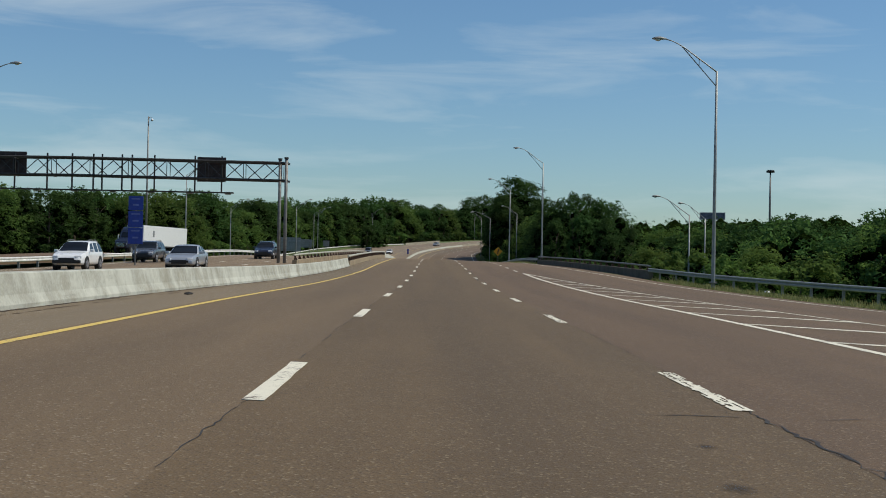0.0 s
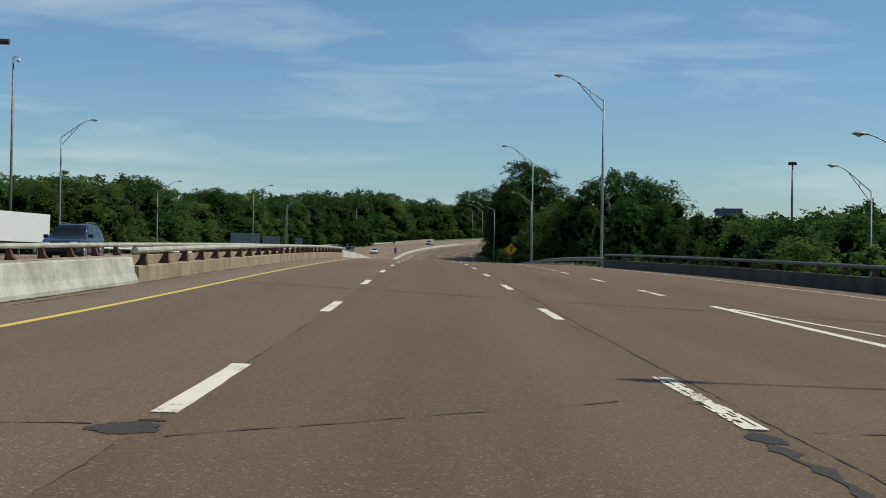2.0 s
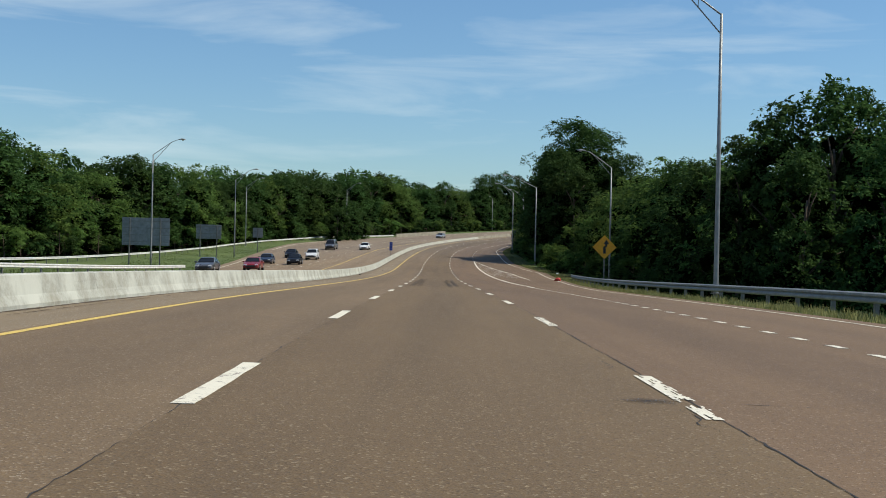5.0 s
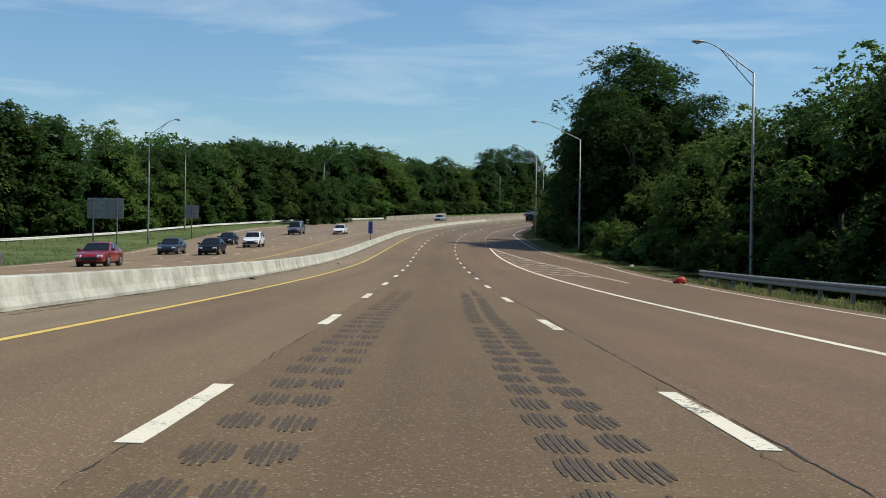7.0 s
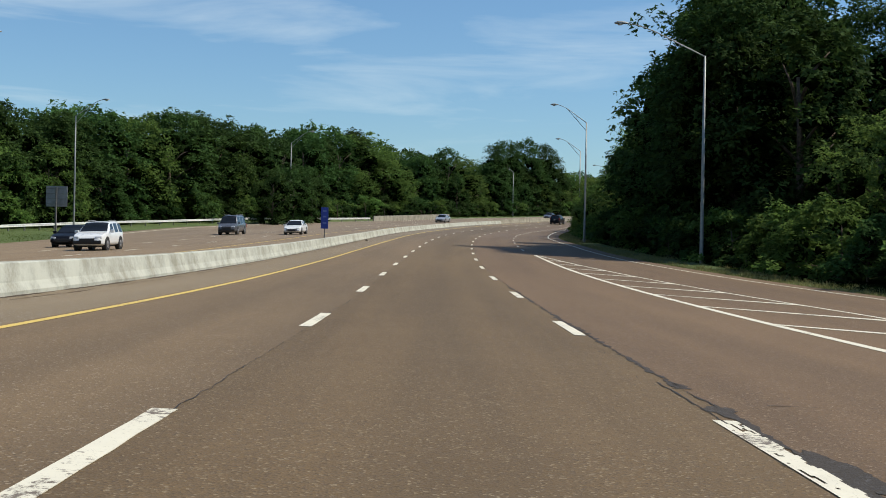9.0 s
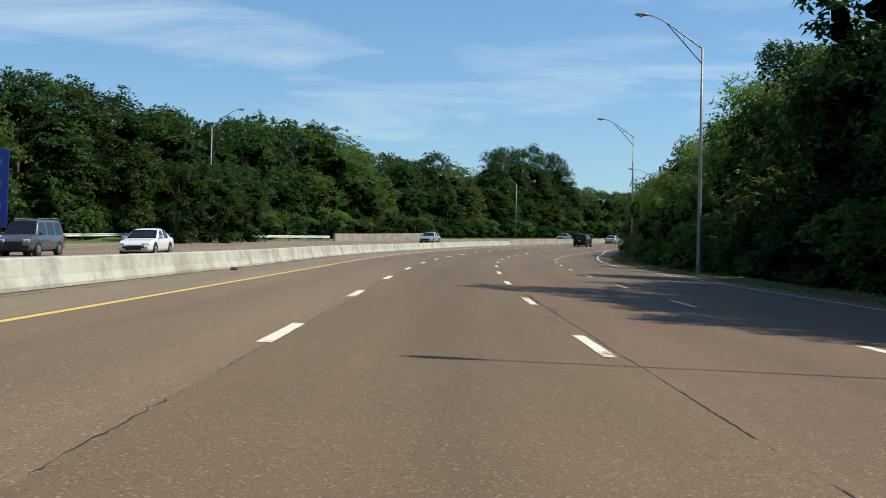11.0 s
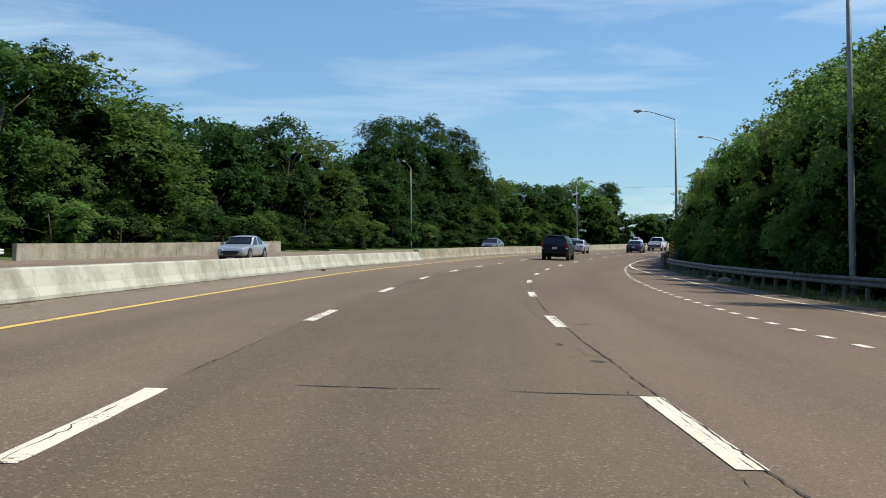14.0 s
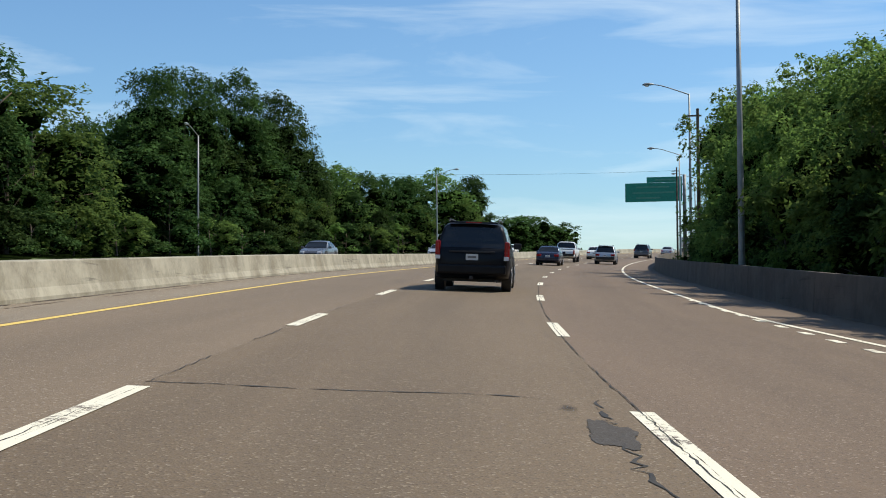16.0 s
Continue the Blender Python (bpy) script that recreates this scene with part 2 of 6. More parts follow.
def concrete(name, base, stain=0.5, scuff=0.5):
    """Cast concrete: run-off streaks, pale efflorescence, long dark scuffs and pitting."""
    w = Nodes(name)
    v = w.coords()
    streak = w.noise(w.coords("Object", (1.3, 1.3, 0.24)), 1.1, 9, 0.62, 0.5)
    blot = w.noise(v, 0.8, 8, 0.68)
    fine = w.noise(v, 16, 5, 0.72)
    rub = w.noise(w.coords("Object", (0.8, 0.16, 5.5)), 1.0, 7, 0.68, 0.4)
    pits = w.noise(v, 5, 6, 0.75)
    col = w.mix(w.ramp(fine, [(0.3, 0.0), (0.7, 1.0)]), tuple(c * 0.78 for c in base), tuple(min(1, c * 1.16) for c in base))
    col = w.mix(w.ramp(blot, [(0.47, 0.0), (0.58, 0.85)]), col, (min(1, base[0] * 1.32), min(1, base[1] * 1.34), min(1, base[2] * 1.36)))
    col = w.mix(w.ramp(blot, [(0.34, 0.75), (0.47, 0.0)]), col, (base[0] * 0.66, base[1] * 0.62, base[2] * 0.54))
    col = w.mix(w.ramp(streak, [(0.50, 0.0), (0.66, stain)]), col, tuple(c * 0.46 for c in base))
    col = w.mix(w.ramp(streak, [(0.32, 0.35), (0.42, 0.0)]), col, tuple(min(1, c * 1.42) for c in base))
    col = w.mix(w.ramp(rub, [(0.60, 0.0), (0.67, scuff)]), col, tuple(c * 0.22 for c in base))
    col = w.mix(w.ramp(pits, [(0.66, 0.0), (0.72, 0.6)]), col, tuple(c * 0.35 for c in base))
    return w.set(col, 0.9, 0.0, w.mix(0.5, fine, pits), 0.5, 0.015)


def paint_line(name, color, worn):
    w = Nodes(name)
    v = w.n("ShaderNodeNewGeometry").outputs["Position"]
    chips = w.noise(v, 14, 7, 0.78)
    large = w.noise(v, 0.9, 3)
    bare = w.ramp(w.mix(0.4, chips, large), [(worn, 0.0), (worn + 0.04, 1.0)])
    col = w.mix(w.noise(v, 3, 4), tuple(c * 0.80 for c in color), color)
    col = w.mix(w.ramp(w.noise(v, 45, 3, 0.7), [(0.60, 0.0), (0.72, 0.55)]), col, (0.22, 0.19, 0.15))
    col = w.mix(bare, col, (0.15, 0.12, 0.09))
    return w.set(col, 0.7, 0.0, chips, 0.2, 0.004)


def leaf_material(name, dark, light, through_light=0.18):
    w = Nodes(name)
    g = w.n("ShaderNodeNewGeometry")
    oi = w.n("ShaderNodeObjectInfo")
    big = w.noise(w.coords("Object"), 0.35, 3)
    col = w.mix(g.outputs["Random Per Island"], dark, light)
    col = w.mix(w.ramp(big, [(0.4, 0.0), (0.7, 0.5)]), col, tuple(min(1, c * 1.35) for c in light))
    hs = w.n("ShaderNodeHueSaturation")
    k = w.n("ShaderNodeMapRange")
    k.inputs["To Min"].default_value, k.inputs["To Max"].default_value = 0.485, 0.512
    w.link(oi.outputs["Random"], k.inputs["Value"])
    w.link(k.outputs["Result"], hs.inputs["Hue"])
    k2 = w.n("ShaderNodeMapRange")
    k2.inputs["To Min"].default_value, k2.inputs["To Max"].default_value = 0.75, 1.2
    w.link(oi.outputs["Random"], k2.inputs["Value"])
    w.link(k2.outputs["Result"], hs.inputs["Value"])
    w.link(col, hs.inputs["Color"])
    w.set(hs.outputs["Color"], 0.8)
    w.b.inputs["Specular IOR Level"].default_value = 0.06
    tr = w.n("ShaderNodeBsdfTranslucent")
    w.link(hs.outputs["Color"], tr.inputs["Color"])
    ms = w.n("ShaderNodeMixShader", Fac=through_light)
    w.link(w.b.outputs["BSDF"], ms.inputs[1])
    w.link(tr.outputs["BSDF"], ms.inputs[2])
    w.link(ms.outputs["Shader"], w.t.nodes["Material Output"].inputs["Surface"])
    return w.m


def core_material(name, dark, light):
    """Twigs and leaves in or below a crown; their shade is in the colour."""
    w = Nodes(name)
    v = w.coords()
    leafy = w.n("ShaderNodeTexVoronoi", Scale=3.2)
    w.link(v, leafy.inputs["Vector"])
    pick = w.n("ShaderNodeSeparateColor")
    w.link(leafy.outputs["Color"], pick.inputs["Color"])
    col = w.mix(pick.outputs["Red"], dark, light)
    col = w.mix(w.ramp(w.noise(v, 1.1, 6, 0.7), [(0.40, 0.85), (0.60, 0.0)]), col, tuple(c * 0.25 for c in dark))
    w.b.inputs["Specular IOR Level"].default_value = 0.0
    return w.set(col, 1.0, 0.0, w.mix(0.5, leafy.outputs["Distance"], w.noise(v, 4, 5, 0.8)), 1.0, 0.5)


def ground_material():
    w = Nodes("grass_ground")
    v = w.coords()
    col = w.mix(w.ramp(w.noise(v, 0.09, 6), [(0.35, 0.0), (0.65, 1.0)]), (0.060, 0.098, 0.020), (0.105, 0.145, 0.034))
    col = w.mix(w.ramp(w.noise(v, 1.4, 6, 0.7), [(0.56, 0.0), (0.8, 0.6)]), col, (0.17, 0.14, 0.07))
    col = w.mix(w.ramp(w.noise(v, 9, 4, 0.7), [(0.40, 0.0), (0.75, 0.45)]), col, (0.06, 0.085, 0.018))
    return w.set(col, 0.95, 0.0, w.noise(v, 5, 6, 0.75), 0.8, 0.15)


def car_paint(name, color, metal=0.0, rough=0.25, coat=0.6):
    w = Nodes(name)
    v = w.coords()
    dirt = w.ramp(w.noise(v, 2.5, 5), [(0.4, 0.0), (0.8, 0.18)])
    w.set(w.mix(dirt, color, tuple(0.8 * c + 0.02 for c in color)), w.ramp(w.noise(v, 5, 4), [(0.3, rough), (0.7, rough + 0.1)]), metal)
    w.b.inputs["Specular IOR Level"].default_value = 0.5 if max(color) > 0.05 else 0.2
    w.b.inputs["Coat Weight"].default_value, w.b.inputs["Coat Roughness"].default_value = coat, 0.06
    return w.m


ASPHALT = asphalt("asphalt", (0.129, 0.082, 0.036), (0.157, 0.103, 0.047))
ASPHALT_LIGHT = asphalt("asphalt_light", (0.155, 0.102, 0.050), (0.187, 0.126, 0.064))
ASPHALT_OPP = asphalt("asphalt_pale", (0.208, 0.143, 0.076), (0.246, 0.173, 0.097))
ASPHALT_RED = asphalt("asphalt_reddish", (0.136, 0.083, 0.041), (0.166, 0.104, 0.052))
ASPHALT_SHOULDER = asphalt("asphalt_shoulder", (0.189, 0.139, 0.078), (0.242, 0.184, 0.111))
PATCH = asphalt("asphalt_patch", (0.044, 0.034, 0.025), (0.056, 0.044, 0.032))
FAINT = asphalt("asphalt_faint_stain", (0.118, 0.080, 0.043), (0.142, 0.097, 0.053))
STAIN = asphalt("asphalt_stain", (0.072, 0.051, 0.031), (0.089, 0.064, 0.040))


def soft_stain(name, colour, strength):
    """Oil soaked into the asphalt, fading out towards the rim; the UV map is 1 at the rim."""
    w = Nodes(name)
    uv = w.coords("UV")
    far = w.n("ShaderNodeVectorMath", operation="LENGTH")
    w.link(uv, far.inputs[0])
    uneven = w.n("ShaderNodeMath", operation="MULTIPLY_ADD")
    w.link(w.noise(uv, 2.6, 6, 0.7), uneven.inputs[0])
    uneven.inputs[1].default_value = 0.9
    w.link(far.outputs["Value"], uneven.inputs[2])
    w.set(colour, 0.75)
    clear = w.n("ShaderNodeBsdfTransparent")
    ms = w.n("ShaderNodeMixShader")
    w.link(w.ramp(uneven.outputs[0], [(0.45, strength), (1.25, 0.0)]), ms.inputs["Fac"])
    w.link(clear.outputs["BSDF"], ms.inputs[1])
    w.link(w.b.outputs["BSDF"], ms.inputs[2])
    w.link(ms.outputs["Shader"], w.t.nodes["Material Output"].inputs["Surface"])
    return w.m


MILLED = asphalt("milled_asphalt", (0.086, 0.062, 0.038), (0.104, 0.076, 0.047))
OIL = soft_stain("oil_stain", (0.040, 0.031, 0.024), 0.62)
CRACK = plain("crack_sealant", (0.03, 0.026, 0.022), 0.8, 0, 0.3, 3)
CONCRETE = concrete("barrier_concrete", (0.372, 0.375, 0.315), 0.20, 0.2)
CONCRETE_OLD = concrete("weathered_concrete", (0.264, 0.242, 0.183), 0.30, 0.55)
CONCRETE_TAN = concrete("tan_parapet_concrete", (0.255, 0.200, 0.123), 0.35, 0.4)
RAIL_CREAM = plain("weathered_cream_rail", (0.47, 0.46, 0.38), 0.55, 0.2, 0.15, 2)
# stained concrete, its base darkened for the face turned from the sun
CONCRETE_SHADED = concrete("shaded_parapet_concrete", (0.089, 0.072, 0.055), 0.4)
WHITE_LINE = paint_line("white_road_paint", (0.752, 0.710, 0.564), 0.55)
YELLOW_LINE = paint_line("yellow_road_paint", (0.70, 0.50, 0.12), 0.58)
RAIL_PALE = plain("pale_weathered_rail", (0.72, 0.72, 0.67), 0.6, 0.2, 0.12, 3)
GALV = plain("galvanised_steel", (0.28, 0.29, 0.28), 0.55, 0.45, 0.12, 3)
STEEL_DARK = plain("weathered_dark_steel", (0.055, 0.053, 0.05), 0.65, 0.35, 0.25, 3)
RUSTY = plain("rusted_dark_steel", (0.10, 0.055, 0.035), 0.8, 0.2, 0.35, 5)
STEEL_GREY = plain("grey_steel", (0.22, 0.215, 0.20), 0.6, 0.5, 0.2, 3)
POST_WOOD = plain("weathered_post_wood", (0.12, 0.09, 0.06), 0.9, 0, 0.3, 4)
SIGN_BACK = plain("sign_back_aluminium", (0.28, 0.29, 0.30), 0.6, 0.3, 0.15, 2)
SIGN_BACK_BROWN = plain("sign_back_brown", (0.06, 0.042, 0.038), 0.7, 0.2, 0.2, 2)
SIGN_BLUE = plain("sign_blue", (0.016, 0.045, 0.30), 0.45, 0, 0.1, 4)
SIGN_GREEN = plain("sign_green", (0.0, 0.23, 0.15), 0.45, 0, 0.12, 4)
SIGN_ORANGE = plain("sign_orange", (0.80, 0.37, 0.012), 0.5, 0, 0.08, 4)
SIGN_WHITE = plain("sign_white", (0.72, 0.73, 0.74), 0.5, 0, 0.06, 4)
SIGN_BLACK = plain("sign_black", (0.015, 0.015, 0.015), 0.5, 0, 0.1, 4)
LAMP_GLASS = plain("lamp_lens", (0.55, 0.55, 0.5), 0.25, 0, 0.05, 4)
BARK = plain("bark", (0.12, 0.09, 0.065), 0.95, 0, 0.35, 5, 0.8)
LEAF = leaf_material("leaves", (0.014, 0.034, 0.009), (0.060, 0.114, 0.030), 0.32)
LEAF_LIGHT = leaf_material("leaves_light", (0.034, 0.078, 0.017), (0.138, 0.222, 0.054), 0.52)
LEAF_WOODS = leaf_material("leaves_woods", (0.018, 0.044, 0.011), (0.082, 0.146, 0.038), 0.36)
# roadside leaves: a brighter copy, with sunlit clumps put into the colour
LEAF_NEAR_LIT = leaf_material("leaves_roadside_lit", (0.042, 0.094, 0.021), (0.176, 0.272, 0.066), 0.55)
# crown cores: near-black greens that hold the shade inside the foliage
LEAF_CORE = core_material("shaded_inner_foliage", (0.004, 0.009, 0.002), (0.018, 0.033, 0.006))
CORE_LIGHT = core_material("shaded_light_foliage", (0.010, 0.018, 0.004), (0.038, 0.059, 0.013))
GROUND = ground_material()
# undergrowth of the woods, with the shade of the trees put into its colour
FLOOR = core_material("shaded_undergrowth", (0.008, 0.016, 0.004), (0.027, 0.043, 0.011))
TYRE = plain("tyre_rubber", (0.018, 0.018, 0.018), 0.85, 0, 0.2, 8)
RIM = plain("alloy_rim", (0.42, 0.42, 0.43), 0.35, 0.8, 0.1, 8)
GLASS_DARK = plain("tinted_car_glass", (0.012, 0.014, 0.017), 0.06, 0, 0.1, 2, 0.0)
TRIM_BLACK = plain("black_plastic_trim", (0.02, 0.02, 0.02), 0.6, 0, 0.15, 8)
CHROME = plain("chrome", (0.65, 0.65, 0.66), 0.18, 1.0, 0.05, 5, 0.0)
TAIL_RED = plain("red_tail_lens", (0.34, 0.012, 0.012), 0.22, 0, 0.08, 6)
HEAD_LENS = plain("headlight_lens", (0.68, 0.70, 0.72), 0.12, 0.2, 0.05, 6)
PLATE = plain("number_plate", (0.62, 0.62, 0.60), 0.5, 0, 0.05, 6)
TARP_RED = plain("red_plastic", (0.5, 0.03, 0.02), 0.6, 0, 0.2, 8)
WASTE = plain("white_litter", (0.7, 0.7, 0.68), 0.7, 0, 0.1, 8)
RUBBER_BIT = plain("tyre_scrap", (0.02, 0.019, 0.018), 0.85, 0, 0.25, 8)

# ---- the large structure ----
U_RIGHT = track((-240, 19), (0, 17.2), (55, 15.4), (92, 14.6), (120, 13.2), (147, 11.0), (182, 10.4), (240, 11.0), (285, 13.4), (325, 15.2), (363, 12.9), (400, 12.4),
                (433, 11.3), (470, 10.6), (500, 9.9), (527, 8.3), (560, 8.3), (1200, 8.5))
EDGE_R = track((-240, 18), (0, 16.0), (55, 14.4), (83, 13.4), (112, 11.9), (140, 10.7), (182, 9.6), (235, 9.8), (281, 12.4), (325, 14.0), (363, 11.6), (400, 11.2),
               (433, 9.9), (470, 9.3), (500, 8.5), (521, 6.6), (530, 6.05), (570, 5.95), (1200, 5.95))
U_BAR = track((-240, -7.7), (40, -7.4), (91, -6.9), (146, -6.9), (200, -7.2), (300, -7.6), (420, -7.5), (520, -7.1), (1200, -7.2))
OPP_EDGE = track((-240, -26), (240, -25.2), (285, -26.5), (321, -28.6), (366, -32.5), (416, -37), (450, -39.5), (480, -36), (520, -27.5), (560, -26), (1200, -26))
OPP_YELLOW = track((-240, -10.9), (240, -10.9), (311, -13.8), (420, -14.8), (464, -13.5), (520, -11.2), (1200, -10.9))
OPP_LINES = [track((-240, -14.7), (240, -14.7), (311, -18.0), (372, -18.9), (420, -19.2), (520, -15.2), (1200, -14.7)),
             track((-240, -18.5), (240, -18.5), (311, -22.3), (366, -24.0), (420, -24.6), (520, -19.2), (1200, -18.5))]


def OPP_OUT(s):
    return OPP_EDGE(s) - 1.3


def ribbon(name, s0, s1, left, right, h, material, parent=None, ds=2.0, skirt=0.0, label="", cols=1):
    """A strip of surface along the road between two u-lines, h above the pavement, with skirts."""
    n = max(2, int(round((s1 - s0) / ds)) + 1)
    s = np.linspace(s0, s1, n)
    a = left(s) if callable(left) else np.full(n, float(left))
    b = right(s) if callable(right) else np.full(n, float(right))
    k = np.linspace(0, 1, cols + 1)
    rows_u = [a + (b - a) * q for q in k]
    hs = [h] * (cols + 1)
    if skirt:
        rows_u = [rows_u[0]] + rows_u + [rows_u[-1]]
        hs = [h - skirt] + hs + [h - skirt]
    v = np.concatenate([road(s, u, hh) for u, hh in zip(rows_u, hs)])
    uv = np.concatenate([np.column_stack([u, s]) for u in rows_u])
    f = []
    for c in range(len(rows_u) - 1):
        for i in range(n - 1):
            f.append((c * n + i, (c + 1) * n + i, (c + 1) * n + i + 1, c * n + i + 1))
    return mesh_object(name, v, f, material, parent, label, uv)


def sweep(name, s0, s1, line, section, material, parent=None, ds=2.0, label="", closed=True, h0=None):
    """A section of (du, h) points drawn along a u-line."""
    n = max(2, int(round((s1 - s0) / ds)) + 1)
    s = np.linspace(s0, s1, n)
    u = line(s) if callable(line) else np.full(n, float(line))
    lift = 0 if h0 is None else h0(s)
    m = len(section)
    v = np.concatenate([road(s, u + du, hh + lift) for du, hh in section])
    f = []
    for c in range(m if closed else m - 1):
        d = (c + 1) % m
        for i in range(n - 1):
            f.append((c * n + i, d * n + i, d * n + i + 1, c * n + i + 1))
    if closed:
        f.append(tuple(c * n for c in range(m)))
        f.append(tuple(c * n + n - 1 for c in range(m - 1, -1, -1)))
    return mesh_object(name, v, f, material, parent, label)


def ground_sheet():
    """One sheet of ground from the verge to the horizon."""
    dense_x = np.arange(-130, 330, 2.5)
    dense_y = np.arange(-80, 900, 3.0)
    far = np.array([10, 25, 50, 90, 160, 280, 500, 900, 1600, 2800, 4500.0])
    gx = np.concatenate([dense_x[0] - far[::-1], dense_x, dense_x[-1] + far])
    gy = np.concatenate([dense_y[0] - far[::-1], dense_y, dense_y[-1] + far])
    X, Y = np.meshgrid(gx, gy, indexing="ij")
    s = np.interp(Y, PTS[:, 1], ARC)
    for _ in range(14):
        px, py = np.interp(s, ARC, PTS[:, 0]), np.interp(s, ARC, PTS[:, 1])
        tx, ty = np.interp(s, ARC, TAN[:, 0]), np.interp(s, ARC, TAN[:, 1])
        s = np.clip(s + 0.7 * ((X - px) * tx + (Y - py) * ty), ARC[0], ARC[-1])
    u = (X - np.interp(s, ARC, PTS[:, 0])) * np.interp(s, ARC, TAN[:, 1]) - (Y - np.interp(s, ARC, PTS[:, 1])) * np.interp(s, ARC, TAN[:, 0])
    uc = np.clip(u, -60, 40)
    z = np.interp(s, ARC, PTS[:, 2]) - fall(s) * uc - dip(s, uc)
    over_r = np.maximum(0, u - U_RIGHT(s) - 1.2)
    over_l = np.maximum(0, OPP_OUT(s) - 1.0 - u)
    drop_r = np.interp(s, [-200, 60, 130, 170, 230, 300, 1200], [3.2, 3.2, 4.5, 2.0, 0.8, -0.4, -0.6])
    drop_l = np.interp(s, [-200, 100, 150, 260, 330, 1200], [1.5, 1.5, 1.2, 0.5, 0.0, -0.3])
    h = -0.07 - drop_r * np.clip(over_r / 11, 0, 1) - drop_l * np.clip(over_l / 14, 0, 1)
    h -= 0.06 * ((u > OPP_OUT(s) + 0.3) & (u < U_RIGHT(s) - 0.3))
    bumps = np.array([noise.noise(Vector((a * 0.11, b * 0.11, 0))) for a, b in zip(X.ravel(), Y.ravel())]).reshape(X.shape)
    h += np.where((over_r > 0.5) | (over_l > 0.5), bumps * 0.14, 0)
    away = np.clip((np.abs(u) - 120) / 500, 0, 1)
    z = (z + h) * (1 - away) + 3.0 * away
    nx, ny = X.shape
    v = np.column_stack([X.ravel(), Y.ravel(), z.ravel()])
    i, j = np.meshgrid(np.arange(nx - 1), np.arange(ny - 1), indexing="ij")
    a = (i * ny + j).ravel()
    f = np.column_stack([a, a + ny, a + ny + 1, a + 1])
    mid = v[f].mean(axis=1)
    fs, fu = (q.ravel()[f].mean(axis=1) for q in (s, u))
    ragged = np.array([noise.noise(Vector((a * 0.03, b * 0.03, 5))) for a, b in mid[:, :2]])
    # ground faces under the woods take the floor with painted shade
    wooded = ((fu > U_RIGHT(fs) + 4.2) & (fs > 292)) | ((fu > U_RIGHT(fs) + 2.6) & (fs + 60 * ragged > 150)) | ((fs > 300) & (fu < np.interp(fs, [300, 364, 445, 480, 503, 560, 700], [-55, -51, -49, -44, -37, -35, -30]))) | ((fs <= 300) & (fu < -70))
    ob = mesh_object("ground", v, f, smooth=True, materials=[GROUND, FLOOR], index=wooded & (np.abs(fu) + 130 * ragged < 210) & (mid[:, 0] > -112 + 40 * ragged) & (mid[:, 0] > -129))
    return tagged(ob, "rough grass and bare earth ground beside the motorway", "ground", kind="structure")


ground_sheet()

JOINT_L = track((-200, -2.0), (20, -2.0), (100, -1.9), (168, -1.93), (262, -1.95), (296, -1.9), (372, -1.88), (408, -2.07), (434, -1.93), (470, -2.02), (515, -1.97), (1200, -1.95))
JOINT_R = track((-200, 1.93), (8, 1.93), (20, 2.0), (100, 2.13), (112, 1.98), (166, 1.95), (176, 1.92), (262, 2.12), (276, 2.06), (296, 2.03), (372, 2.10), (386, 2.0), (405, 2.10), (436, 2.0),
                (447, 1.985), (457, 1.985), (468, 1.94), (481, 1.98), (514, 1.88), (1200, 1.9))
# carriageway ahead: one slab a lane, with open joints between them
carriageway = tagged(empty("road"), "worn brown asphalt motorway lanes with cracked joints", "road", kind="structure")
S0, S1 = -120.0, 1000.0
ribbon("lane_slab", S0, S1, lambda s: U_BAR(s) - 0.3, -5.45, -0.012, ASPHALT_SHOULDER, carriageway, 2.0, 0.3, "dusty asphalt shoulder", 2)
ribbon("lane_slab", S0, S1, -5.44, JOINT_L, 0.0, ASPHALT_LIGHT, carriageway, 2.0, 0.3, "", 2)
ribbon("lane_slab", S0, S1, JOINT_L, JOINT_R, 0.0, ASPHALT, carriageway, 2.0, 0.3, "", 2)
ribbon("lane_slab", S0, S1, JOINT_R, 6.2, 0.0, ASPHALT_RED, carriageway, 2.0, 0.3, "reddish asphalt lane", 2)
ribbon("lane_slab", S0, S1, 6.21, U_RIGHT, -0.003, ASPHALT_RED, carriageway, 2.0, 0.3, "reddish asphalt ramp and shoulder", 3)
opposite = tagged(empty("road"), "brown asphalt motorway lanes of the opposite direction", "road", kind="structure")
ribbon("lane_slab", S0, S1, lambda s: U_BAR(s) - 0.75, -22.2, 0.0, ASPHALT_OPP, opposite, 2.0, 0.3, "", 4)
ribbon("lane_slab", S0, S1, OPP_OUT, -22.21, 0.0, ASPHALT_OPP, opposite, 2.0, 0.3, "", 3)
side_ramp = tagged(empty("road"), "brown asphalt ramp beyond the opposite lanes", "road", kind="structure")
RAMP_L = track((-120, -43.5), (175, -42.2), (200, -43), (240, -51), (330, -75))
ribbon("ramp_slab", -120, 330, lambda s: RAMP_L(s) - 4.5, lambda s: RAMP_L(s) + 4.5, -0.25, ASPHALT_RED, side_ramp, 3.0, 0.3, "", 2)

# ---- road markings ----
markings = tagged(empty("road_marking"), "worn white and yellow painted lines on asphalt", "road marking", kind="structure")
ribbon("yellow_edge_line", S0, S1, -5.35, -5.21, 0.005, YELLOW_LINE, markings, 1.5)
ribbon("yellow_edge_line", S0, S1, lambda s: OPP_YELLOW(s) - 0.08, lambda s: OPP_YELLOW(s) + 0.08, 0.005, YELLOW_LINE, markings, 2.0)
